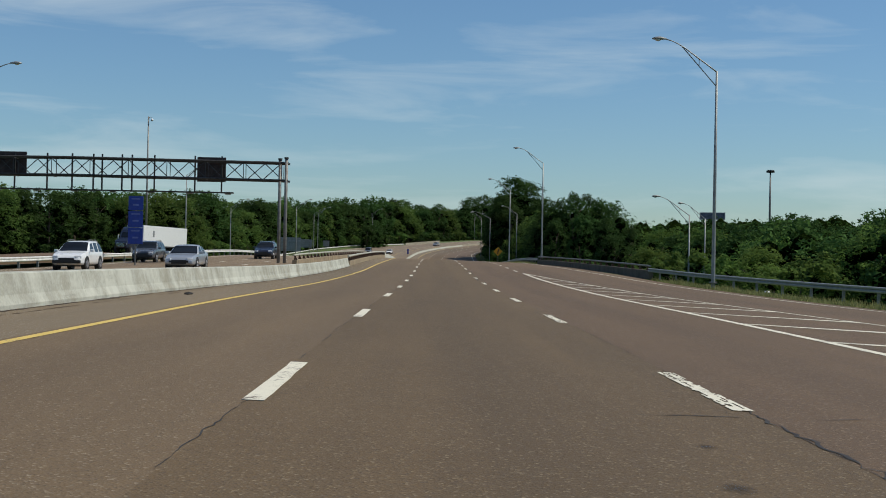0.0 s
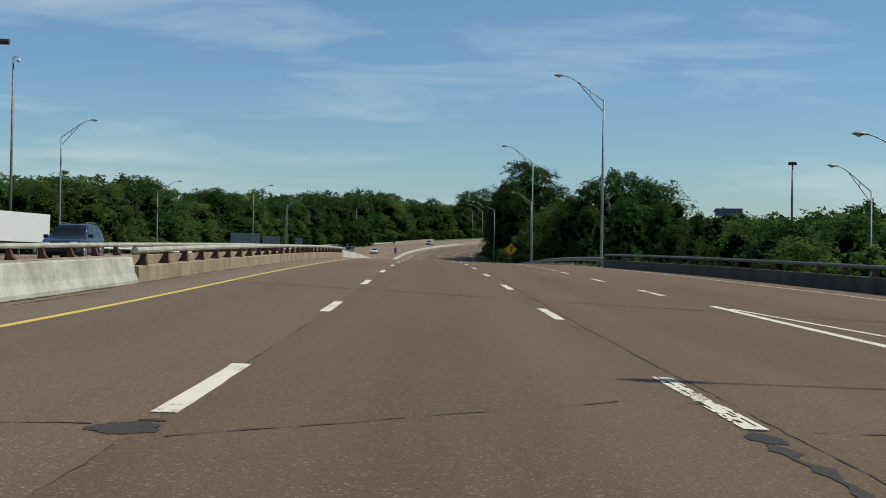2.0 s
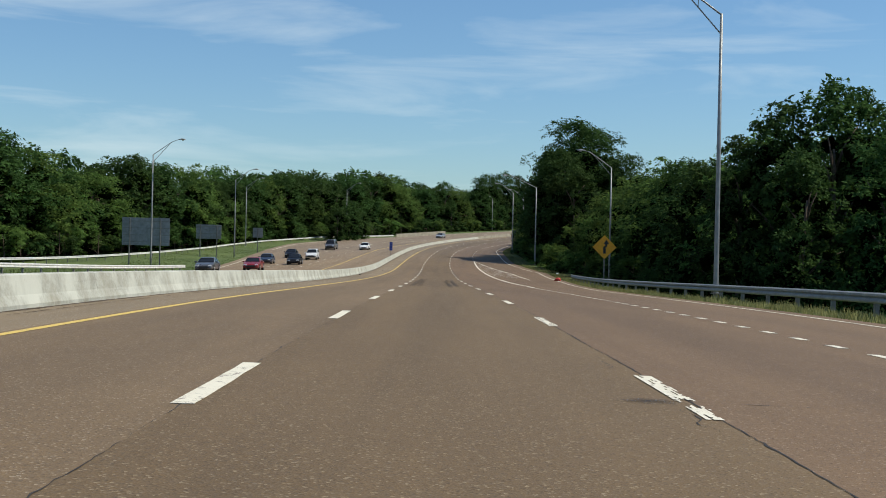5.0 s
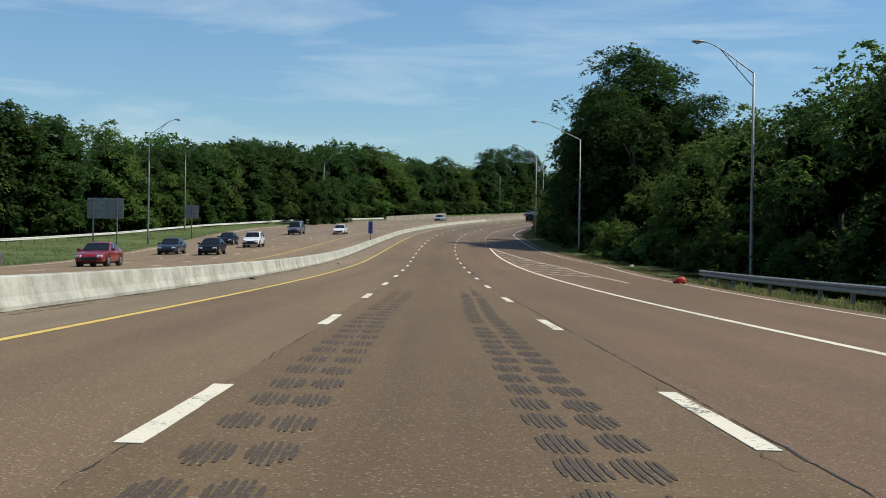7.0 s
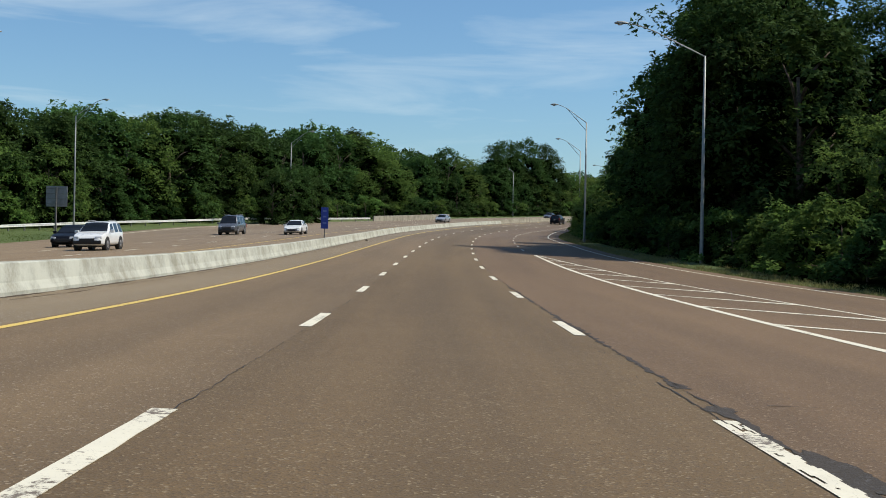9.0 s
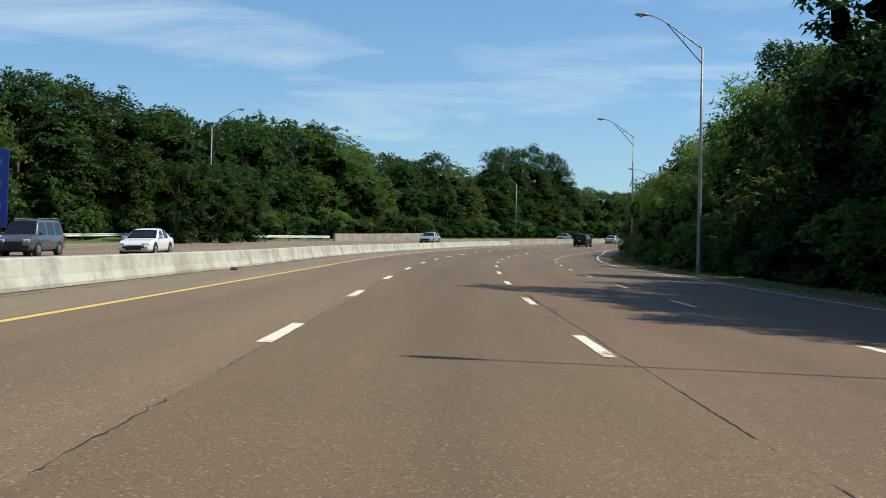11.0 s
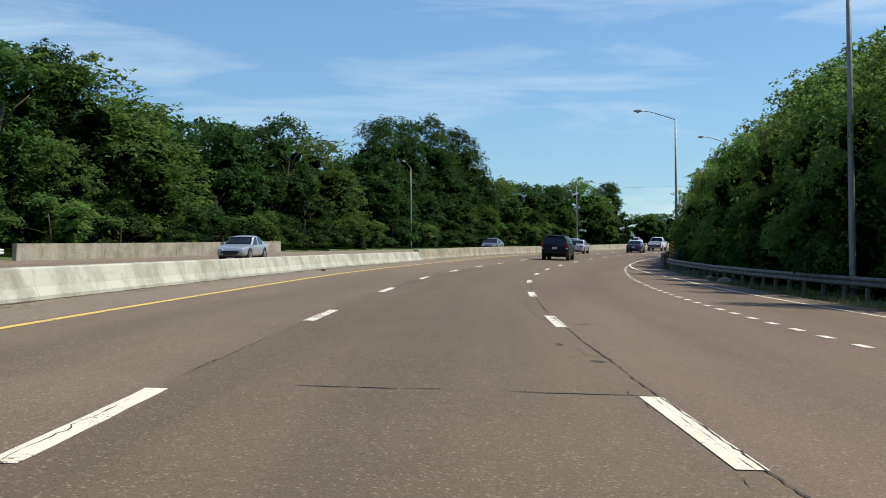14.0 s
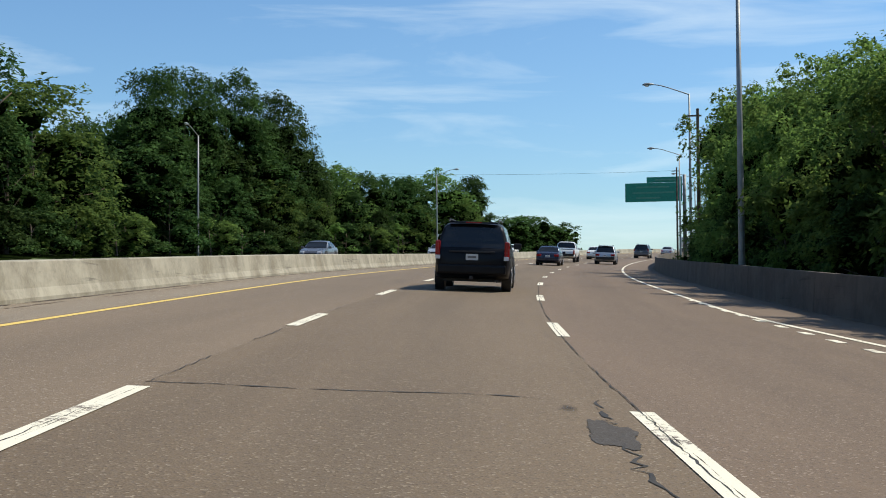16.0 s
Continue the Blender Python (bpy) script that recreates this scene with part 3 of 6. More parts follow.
ribbon("white_edge_line", 100, S1, lambda s: EDGE_R(s) - 0.07, lambda s: EDGE_R(s) + 0.07, 0.005, WHITE_LINE, markings, 1.5)
ribbon("white_edge_line", S0, 100, lambda s: EDGE_R(s) - 0.07, lambda s: EDGE_R(s) + 0.07, 0.005, WHITE_LINE, markings, 1.5)
ribbon("white_edge_line", S0, S1, lambda s: OPP_EDGE(s) - 0.1, lambda s: OPP_EDGE(s) + 0.1, 0.005, WHITE_LINE, markings, 2.0)
ribbon("gore_line", S0, 90, 5.95, 6.15, 0.006, WHITE_LINE, markings, 1.5)
GORE_A = track((-120, 17), (0, 12.2), (28, 10.1), (48, 8.95), (69, 8.0), (86, 6.5), (90, 6.1))
ribbon("gore_line", S0, 89, lambda s: GORE_A(s) - 0.07, lambda s: GORE_A(s) + 0.07, 0.005, WHITE_LINE, markings, 1.5)
GORE_B = track((238, 6.3), (262, 8.7), (285, 9.5), (314, 9.7), (340, 8.1), (367, 6.15))
ribbon("gore_line", 236, 367, 5.95, 6.15, 0.006, WHITE_LINE, markings, 1.5)
ribbon("gore_line", 282, 366, lambda s: GORE_B(s) - 0.07, lambda s: GORE_B(s) + 0.07, 0.005, WHITE_LINE, markings, 1.5)


def chevrons(line, s_from, s_to, step, lean):
    s = s_from
    while s < s_to:
        u_end = float(line(s))
        if u_end - 6.15 > 0.5:
            k = np.linspace(0, 1, 5)
            uu = 6.15 + (u_end - 6.15) * k
            ss = s + lean * (u_end - 6.15) * (1 - k)
            half = 0.17 + 0.16 * k
            v = np.concatenate([road(ss - half, uu, 0.005), road(ss + half, uu, 0.005)])
            mesh_object("chevron_stripe", v, [(i, i + 1, i + 6, i + 5) for i in range(4)], WHITE_LINE, markings)
        s += step


chevrons(GORE_A, 12.1, 84, 6.0, 0.5)
chevrons(GORE_B, 292.9, 362, 6.3, 0.9)

DASH_SHIFT_L = track((-200, -0.41), (12, -0.41), (25, 0.42), (32, 1.0), (62, 0.5), (86, 0.1), (109, -0.42), (169, -0.87), (245, 0.8), (267, 0.7), (292, 1.0), (377, -0.58), (413, -0.5), (438, -0.2), (450, 0.04), (499, 0.38), (512, -0.2), (525, -1.4), (537, -1.9), (600, -2.0), (900, 0))
DASH_SHIFT_R = track((-200, 0.22), (12, 0.22), (25, 1.5), (32, 1.5), (62, 0.75), (86, 0.3), (109, -0.33), (169, -0.65), (245, 1.3), (267, 1.34), (292, 1.59), (377, -0.45), (413, -0.34), (438, 0.2), (450, 0.5), (499, 0.9), (512, -0.6), (525, -1.4), (537, -1.7), (600, -2.0), (900, 0))


def dash_mesh(length, width):
    k = np.linspace(0, length, 7)
    rnd = random.Random(5)
    v = [(-width / 2 + rnd.uniform(-0.008, 0.008), y, 0) for y in k] + [(width / 2 + rnd.uniform(-0.008, 0.008), y, 0) for y in k]
    v += [(x, y, 0.004) for x, y, z in v]
    n = 7
    f = [(14 + i, 21 + i, 22 + i, 15 + i) for i in range(6)]
    f += [(i, 14 + i, 15 + i, i + 1) for i in range(6)] + [(7 + i, 8 + i, 22 + i, 21 + i) for i in range(6)]
    f += [(0, 7, 21, 14), (6, 20, 27, 13)]
    return mesh_object("lane_dash", v, f, WHITE_LINE, markings)


long_dash, short_dash, thin_dash = dash_mesh(3.3, 0.17), dash_mesh(0.64, 0.16), dash_mesh(3.2, 0.145)


def worn_dash_mesh(seed, gap, bare):
    """A dash whose paint has broken away: narrow strips along it, with holes and a ragged side."""
    v, f = [], []
    n, lanes = 90, 9
    for lane in range(lanes):
        x0, x1 = -0.087 + 0.174 * lane / lanes, -0.087 + 0.174 * (lane + 1) / lanes
        for i in range(n):
            y0, y1 = 3.3 * i / n, 3.3 * (i + 1) / n
            hole = noise.noise(Vector((lane * 0.42 + seed * 3.1, y0 * 2.1 + lane * 0.3, seed))) + 0.5 * noise.noise(Vector((lane * 0.9, y0 * 7.0, seed + 4)))
            edge = 0.16 * max(0, lane - 6)
            if hole > bare - edge or gap[0] < y0 + 0.12 * math.sin(lane * 1.7) < gap[1]:
                continue
            q = len(v)
            v += [(x0, y0, 0.004), (x1, y0, 0.004), (x1, y1, 0.004), (x0, y1, 0.004)]
            f.append((q, q + 1, q + 2, q + 3))
    return mesh_object("lane_dash", v, f, WHITE_LINE, markings)


def split_dash_mesh():
    """A dash with an open crack along its middle."""
    v, f = [], []
    n = 40
    for i in range(n):
        y0, y1 = 3.3 * i / n, 3.3 * (i + 1) / n
        c0, c1 = (0.012 + 0.013 * noise.noise(Vector((y * 1.3, 2, 0))) for y in (y0, y1))
        w0, w1 = (max(0.0, 0.0015 + 0.006 * noise.noise(Vector((y * 2.9, 7, 1)))) for y in (y0, y1))
        q = len(v)
        v += [(-0.095, y0, 0.004), (c0 - w0, y0, 0.004), (c1 - w1, y1, 0.004), (-0.095, y1, 0.004), (c0 + w0, y0, 0.004), (0.09, y0, 0.004), (0.09, y1, 0.004), (c1 + w1, y1, 0.004)]
        f += [(q, q + 1, q + 2, q + 3), (q + 4, q + 5, q + 6, q + 7)]
    return mesh_object("lane_dash", v, f, WHITE_LINE, markings)


worn_dash, broken_dash, ragged_dash, split_dash = worn_dash_mesh(3, (9, 9), 0.2), worn_dash_mesh(5, (0.75, 1.15), 0.3), worn_dash_mesh(8, (9, 9), 0.42), split_dash_mesh()
WORN = {1: worn_dash, 2: worn_dash, 5: ragged_dash, 6: worn_dash, 14: broken_dash, 15: worn_dash, 23: ragged_dash, 24: ragged_dash, 31: ragged_dash}


def dash_at(ob, s, u):
    return shared("lane_dash", ob, markings, place(s, u, 0.003))


for u, shift in ((-1.95, DASH_SHIFT_L), (1.91, DASH_SHIFT_R)):
    for k in range(-6, 62):
        far_end = 12.2 * k + 0.6
        near = far_end + float(shift(far_end)) - 3.3
        dash_at(WORN[k] if u > 0 and k in WORN else (split_dash if k > (35 if u > 0 else 40) else long_dash), near, u)
for far_line in OPP_LINES:
    for k in range(-4, 58):
        dash_at(thin_dash, 12.2 * k + 4.0, float(far_line(12.2 * k + 5.6)))
for k in range(3):
    dash_at(long_dash, 94.6 + 10.7 * k, 5.85)
for k in range(62):
    dash_at(short_dash, 122.03 + 1.886 * k, 5.9)
for k in range(6):
    dash_at(thin_dash, 377.6 + 11.6 * k, 5.82)
for k in range(53):
    s = 443.2 + 1.78 * k
    dash_at(short_dash, s, float(np.interp(s, [443, 470, 490, 505, 520, 540], [5.72, 5.97, 6.25, 6.25, 6.1, 5.9])))
for o, s, u in ((long_dash, -140, -1.95), (short_dash, -140, 1.91), (thin_dash, -140, 5.9), (worn_dash, -153, -1.95), (split_dash, -153, 1.91), (broken_dash, -165, -1.95), (ragged_dash, -165, 1.91)):
    o.matrix_world = place(s, u, 0.003)

# ---- cracks, sealed joints and patches ----
cracks = tagged(empty("pavement_crack"), "dark cracks and patches in worn asphalt", "road crack", kind="structure")


def crack_along(s0, s1, u, width, wobble, seed, h=0.0045, mat=None, solid=0.6):
    rnd = random.Random(seed)
    n = int((s1 - s0) / 0.11)
    ss = np.linspace(s0, s1, n)
    base = u(ss) if callable(u) else np.full(n, float(u))
    mid = base + np.array([wobble * (noise.noise(Vector((q * 0.35, seed, 0))) + 0.5 * noise.noise(Vector((q * 1.6, seed, 3))) + 0.6 * noise.noise(Vector((q * 3.1, seed, 3))) + 0.7 * noise.noise(Vector((q * 8.3, seed, 4)))) for q in ss])
    wd = np.array([width * max(0.0, solid + 1.7 * noise.noise(Vector((q * 0.45, seed, 7))) + 1.0 * 1.4 * noise.noise(Vector((q * 3.1, seed, 8))) + 0.5 * rnd.random()) for q in ss])
    v = np.concatenate([road(ss, mid - wd / 2, h), road(ss, mid + wd / 2, h)])
    uv = np.concatenate([np.column_stack([mid - wd / 2, ss]), np.column_stack([mid + wd / 2, ss])])
    return mesh_object("crack", v, [(i, n + i, n + i + 1, i + 1) for i in range(n - 1)], mat or CRACK, cracks, "", uv)


def crack_across(s, u0, u1, width, wobble, seed, skew=0.0, solid=0.35):
    n = max(8, int(abs(u1 - u0) / 0.07))
    uu = np.linspace(u0, u1, n)
    mid = np.array([s + skew * (q - u0) + wobble * (noise.noise(Vector((q * 0.8, seed, 1))) + 0.3 * noise.noise(Vector((q * 3.1, seed, 5))) + 0.12 * noise.noise(Vector((q * 11.0, seed, 6)))) for q in uu])
    wd = np.array([width * max(0.0, solid + 1.6 * noise.noise(Vector((q * 1.1, seed, 9))) + 0.8 * noise.noise(Vector((q * 5.0, seed, 2)))) for q in uu])
    v = np.concatenate([road(mid - wd / 2, uu, 0.0045), road(mid + wd / 2, uu, 0.0045)])
    return mesh_object("crack", v, [(i, n + i, n + i + 1, i + 1) for i in range(n - 1)], CRACK, cracks)


def patch(s, u, ls, lu, seed, mat=None, h=0.0042):
    """An irregular dark repair with a ragged edge."""
    n = 110
    ring = []
    for i in range(n):
        a = 2 * math.pi * i / n
        p = Vector((math.cos(a), math.sin(a), 0))
        r = 0.8 + 0.4 * noise.noise(p * 1.1 + Vector((seed * 1.7, 0, 0))) + 0.14 * noise.noise(p * 3.2 + Vector((0, seed * 1.3, 0))) + 0.09 * noise.noise(p * 9.0 + Vector((0, 0, seed * 1.1))) + 0.05 * noise.noise(p * 24.0 + Vector((seed * 0.7, 0, 0)))
        r = max(0.3, r)
        ring.append((s + ls / 2 * r * math.sin(a), u + lu / 2 * r * math.cos(a)))
    pts = road([q[0] for q in ring], [q[1] for q in ring], h)
    uv = [(q[1], q[0]) for q in ring]
    return mesh_object("asphalt_patch", pts, [tuple(range(n))], mat or PATCH, cracks, "", uv)


def smudge(s, u, ls, lu, h=0.0044):
    """A soft-edged oil stain."""
    ring = [(math.sin(a), math.cos(a)) for a in np.linspace(0, 2 * math.pi, 36, endpoint=False)]
    pts = road([s] + [s + ls / 2 * p for p, _ in ring], [u] + [u + lu / 2 * q for _, q in ring], h)
    return mesh_object("oil_stain", pts, [(0, k + 1, (k + 1) % 36 + 1) for k in range(36)], OIL, cracks, "", [(0, 0)] + [(q, p) for p, q in ring])


for i, (a, b) in enumerate([(-20, 60), (60, 140), (140, 236), (236, 330), (330, 430), (430, 560), (560, 700)]):
    crack_along(a, b, JOINT_L, 0.011, 0.04, 11 + i, 0.0085 if a >= 430 else 0.0042, None, 0.25)
    crack_along(a, b, JOINT_R, 0.011 if a < 60 else 0.014, 0.026, 31 + i, 0.0085 if a >= 430 else 0.0042, None, 0.15 if a < 60 else 0.6)
    crack_along(a, b, lambda s: JOINT_R(s) - 0.2, 0.012, 0.14, 51 + i, 0.0045, None, -0.35)
crack_along(276, 288, lambda s: JOINT_R(s) - 0.08, 0.10, 0.06, 60, 0.0046, PATCH, 0.15)
crack_along(288, 297.5, lambda s: JOINT_R(s) - 0.01, 0.10, 0.05, 61, 0.0046, PATCH, 0.5)
crack_along(288, 297.5, lambda s: JOINT_R(s) - 0.13, 0.012, 0.04, 66, 0.0048, None, 0.7)
crack_along(297, 322, lambda s: JOINT_R(s) + 0.0, 0.10, 0.07, 62, 0.0046, PATCH, 0.30)
crack_along(372, 384, lambda s: JOINT_R(s) + 0.02, 0.05, 0.10, 67, 0.0046, None, 0.1)
crack_along(370, 377, lambda s: JOINT_L(s) + 0.10, 0.012, 0.06, 68, 0.0046, None, 0.1)
crack_along(402, 407, lambda s: JOINT_R(s) + 0.14, 0.05, 0.16, 69, 0.0046, None, 0.0)
crack_along(464, 472, 1.63, 0.011, 0.05, 95, 0.0046, None, 0.2)
crack_along(5, 10, lambda s: JOINT_R(s) + 0.02, 0.035, 0.10, 96, 0.0047, None, 0.4)
crack_along(505, 513, 1.58, 0.04, 0.16, 63, 0.0046, None, -0.1)
crack_along(-20, 700, lambda s: U_BAR(s) + 0.40, 0.07, 0.05, 64, -0.006, FAINT, 0.2)
crack_along(-20, 700, lambda s: U_BAR(s) + 0.07, 0.10, 0.02, 65, -0.005, STAIN, 0.6)
for i, (a, u0, u1, w, sk) in enumerate([(70.3, -7, -2.25, 0.04, -0.02), (157.5, -1.6, 9, 0.07, -0.35), (158.8, -3.2, 1.9, 0.07, -0.2), (36, -6, -1, 0.04, 0.1),
                                        (104, 1.4, 4.6, 0.04, 0), (283, -7, -1.2, 0.04, 0), (296, 2.5, 5, 0.03, 0.1), (424, -0.8, 0.2, 0.04, 0), (443, -1.4, 3.5, 0.04, 0.05), (437, -2, 10, 0.04, 0.1),
                                        (452.6, -1.7, 1.9, 0.055, 0), (462.5, -1.5, 5.9, 0.04, 0), (513.05, -2.0, 1.4, 0.085, -0.02), (500, -1, 1.8, 0.04, 0), (340, -2, 2, 0.03, 0), (210, -2, 5.9, 0.04, 0),
                                        (526, 0, 6.5, 0.05, 0), (226, 2, 8, 0.04, 0), (470, 2, 9.5, 0.04, 0.1), (456.2, 1.3, 2.0, 0.06, 0.3), (304.5, 1.6, 2.4, 0.05, 0.2), (9.3, 0.9, 5.4, 0.03, 0.1), (379.2, 1.7, 2.4, 0.09, 0), (480.2, -0.9, -0.15, 0.05, 0), (480.3, 1.2, 9.0, 0.04, 0.1), (419.4, -1.5, -0.8, 0.05, 0),
                                        (277.6, 0.9, 1.9, 0.05, 0), (288.6, 2.6, 3.9, 0.03, 0), (168.6, 2.1, 9.6, 0.035, 0.02), (271.5, 1.3, 1.95, 0.04, 0), (69.87, -1.74, 1.2, 0.07, 0.84), (72.3, 1.25, 1.95, 0.08, 0.05), (70.95, 1.85, 2.8, 0.11, 0.06)]):
    crack_across(a, u0, u1, w, 0.16, 70 + i, sk)
crack_across(94.2, -6.4, 12, 0.085, 0.15, 97, -0.54, 0.9)
for i, (a, u, ls, lu, mat) in enumerate([(70.12, -2.02, 0.62, 0.5, PATCH), (70.66, 1.87, 0.6, 0.26, CRACK), (70.46, -1.95, 0.12, 0.2, CRACK), (66.9, 1.83, 0.4, 0.1, PATCH), (511.1, 1.52, 1.5, 0.42, PATCH),
                                         (293.0, 2.1, 1.6, 0.3, PATCH), (458, 1.62, 0.5, 0.12, PATCH), (373.5, 2.24, 0.30, 0.26, PATCH), (379.3, 2.02, 0.35, 0.12, PATCH), (295.6, 2.02, 0.5, 0.3, PATCH), (405.7, -2.7, 0.15, 0.12, PATCH), (455.7, 1.85, 0.3, 0.2, PATCH)]):
    patch(a, u, ls, lu, 200 + i, mat)
for a, u, ls, lu in ((137.1, 0.3, 2.4, 1.7), (138.7, 0.0, 1.5, 1.1), (138.6, -1.55, 1.2, 0.6), (144.4, 0.8, 0.7, 0.9), (168.6, 1.6, 0.8, 1.1), (62, 2.25, 2.4, 0.4), (512.4, 1.36, 0.9, 0.3), (480, 2.2, 1.2, 0.35), (418.1, 1.72, 0.4, 0.3), (7.75, 1.14, 0.4, 0.3), (6.3, 0.98, 0.6, 0.4)):
    smudge(a, u, ls, lu)
crack_along(66.5, 70.4, 1.85, 0.07, 0.09, 98, 0.0046, PATCH, 0.5)

# grooves milled by a planer: rows of small comb marks
def comb_mesh(seed, mat=MILLED):
    """Six grooves side by side, longest in the middle."""
    rnd = random.Random(seed)
    v, f = [], []
    for j in range(6):
        x = -0.125 + 0.05 * j + rnd.uniform(-0.006, 0.006)
        long = 0.40 * math.sqrt(max(0.1, 1 - ((j - 2.5) / 3.4) ** 2))
        a0, a1 = -long + rnd.uniform(-0.05, 0.05), long + rnd.uniform(-0.05, 0.05)
        q = len(v)
        for k in range(7):
            y = a0 + (a1 - a0) * k / 6
            w = 0.0195 * (0.35 + 0.65 * math.sin(math.pi * (0.08 + 0.84 * k / 6))) * rnd.uniform(0.8, 1.15)
            v += [(x - w - 0.03 * y, y, 0), (x + w - 0.03 * y, y, 0)]
        f += [(q + 2 * k, q + 2 * k + 1, q + 2 * k + 3, q + 2 * k + 2) for k in range(6)]
    return mesh_object("milled_mark", v, f, mat, cracks, "", [(p[0], p[1]) for p in v])


mark_rng = random.Random(9)
combs = [comb_mesh(q) for q in range(3)]
faint_combs = [comb_mesh(q, FAINT) for q in range(3, 5)]
for u, start, step in ((-1.45, 223.2, 1.25), (-1.10, 223.2, 1.25), (0.62, 224.05, 1.02), (1.0, 224.05, 1.02)):
    s = start
    while s < 265.5:
        worn = s > 260.2
        if mark_rng.random() < 0.97 and s < (264.3 if u > 0 else 262.2):
            shared("milled_mark", faint_combs[mark_rng.randrange(2)] if worn else combs[mark_rng.randrange(3)], cracks, place(s + mark_rng.uniform(-0.06, 0.06), u + 0.19 * min(1, max(0, (s - 247) / 10)) + mark_rng.uniform(-0.025, 0.025), 0.0046) @ Matrix.Diagonal((0.68, 0.62, 1, 1) if worn else (1, 1, 1, 1)))
        s += step
for q, s, u in zip(combs + faint_combs, (221.95, 221.95, 223.0, 266.2, 267.1), (-1.45, -1.1, 0.62, 0.85, 1.2)):
    q.matrix_world = place(s, u, 0.0046) @ Matrix.Diagonal((0.6, 0.5, 1, 1) if s > 260 else (1, 1, 1, 1))


# ---- concrete median barrier, parapets and guardrails ----
def barrier(s0, s1, height, width, material, label, seg=12.2, line=U_BAR):
    root = tagged(empty("median_barrier"), label, "concrete barrier", kind="structure")
    w = width
    sec = [(0.0, -0.1), (0.0, 0.06), (-0.075, 0.22), (-0.15, height - 0.02), (-0.19, height), (-0.22 - w, height), (-0.24 - w, height - 0.02), (-0.30 - w, 0.24), (-0.44 - w, 0.07), (-0.44 - w, -0.1)]
    s = s0
    while s < s1 - 0.5:
        e = min(s + seg, s1)
        sweep("barrier_segment", s + 0.004, e - 0.004, line, sec, material, root, 2.0)
        s = e
    return root


barrier(-110, 91, 0.58, 0.16, CONCRETE, "pale concrete safety barrier with stains and black rubber scuffs")
barrier(159.5, 521, 0.57, 0.16, CONCRETE, "pale concrete safety barrier between the carriageways")
barrier(521, 900, 0.70, 0.2, CONCRETE_OLD, "weathered grey-brown concrete safety barrier, older section")
OPP_RAIL = track((-240, -28.5), (150, -27.2), (300, -27.2))
OPP_RAIL_FAR = track((300, -51), (364, -47.5), (445, -46), (480, -41), (503, -32), (511, -29.5))
OPP_WALL = track((500, -29.5), (545, -27.9), (620, -27.5), (900, -27.5))
wall = tagged(empty("roadside_wall"), "weathered concrete wall beyond the opposite lanes", "concrete wall", kind="structure")
s = 510.0
while s < 550:
    sweep("wall_segment", s, s + 10.47, OPP_WALL, [(0, -0.2), (0.03, 1.02), (-0.25, 1.02), (-0.25, -0.2)], CONCRETE_OLD, wall, 3.0)
    s += 10.5


def guardrail(s0, s1, line, label, post_step=3.8, face=-1, h=0.70, posts=STEEL_GREY, rail=GALV):
    """A steel W-beam on posts; face -1: the beam looks towards smaller u."""
    root = tagged(empty("guardrail"), label, "guardrail", kind="structure")
    f = face
    prof = [(0.02 * f, h), (0.09 * f, h - 0.04), (0.09 * f, h - 0.10), (0.03 * f, h - 0.155), (0.09 * f, h - 0.21), (0.09 * f, h - 0.27), (0.02 * f, h - 0.31)]
    back = [(a - 0.012 * f, b) for a, b in reversed(prof)]
    sweep("rail_beam", s0, s1, line, prof + back, rail, root, 1.9)
    s, first_post = s0 + 0.4, None
    while s < s1:
        u = float(line(s)) - 0.06 * f
        if first_post is None:
            bm = bm_box(bmesh.new(), (0.12, 0.16, h + 0.45), (0, 0, (h - 0.45) / 2), bevel=0.01)
            first_post = part("post", bm, posts, root)
            first_post.matrix_local = place(s, u, 0)
        else:
            shared("post", first_post, root, place(s, u, 0))
        s += post_step
    return root


def parapet(s0, s1, line, label, wall_h, material, rail_mat, face=-1, rail_h=0.36):
    """A low concrete parapet that carries a tubular steel rail on cast posts."""
    root = tagged(empty("bridge_parapet"), label, "bridge parapet", kind="structure")
    s = s0
    while s < s1 - 0.5:
        e = min(s + 9.2, s1)
        sweep("parapet_wall", s + 0.01, e - 0.01, line, [(0, -0.2), (0, wall_h - 0.02), (0.02 * -face, wall_h), (0.33 * -face, wall_h), (0.35 * -face, wall_h - 0.02), (0.35 * -face, -0.2)], material, root, 2.0)
        s = e
    c = 0.10 * -face
    ring = [(c + 0.085 * math.cos(a), wall_h + rail_h + 0.075 * math.sin(a)) for a in np.linspace(0, 2 * math.pi, 10, endpoint=False)]
    sweep("rail_tube", s0, s1, line, ring, rail_mat, root, 2.0)
    s, one = s0 + 0.9, None
    while s < s1 - 0.3:
        u = float(line(s))
        if one is None:
            bm = bmesh.new()
            k = -face
            side = [(0.02, 0), (0.30, 0), (0.22, 0.10), (0.16, 0.28), (0.17, rail_h), (0.04, rail_h), (0.05, 0.2)]
            for y in (-0.09, 0.09):
                vs = [bm.verts.new((k * a, y, wall_h + b)) for a, b in side]
                bm.faces.new(vs)
            bm.verts.ensure_lookup_table()
            n = len(side)
            for i in range(n):
                bm.faces.new((bm.verts[i], bm.verts[(i + 1) % n], bm.verts[n + (i + 1) % n], bm.verts[n + i]))
            one = part("rail_post", bm, RUSTY, root, "dark rusted cast steel post")
            one.matrix_local = place(s, u, 0)
        else:
            shared("rail_post", one, root, place(s, u, 0))
        s += 2.45
    return root


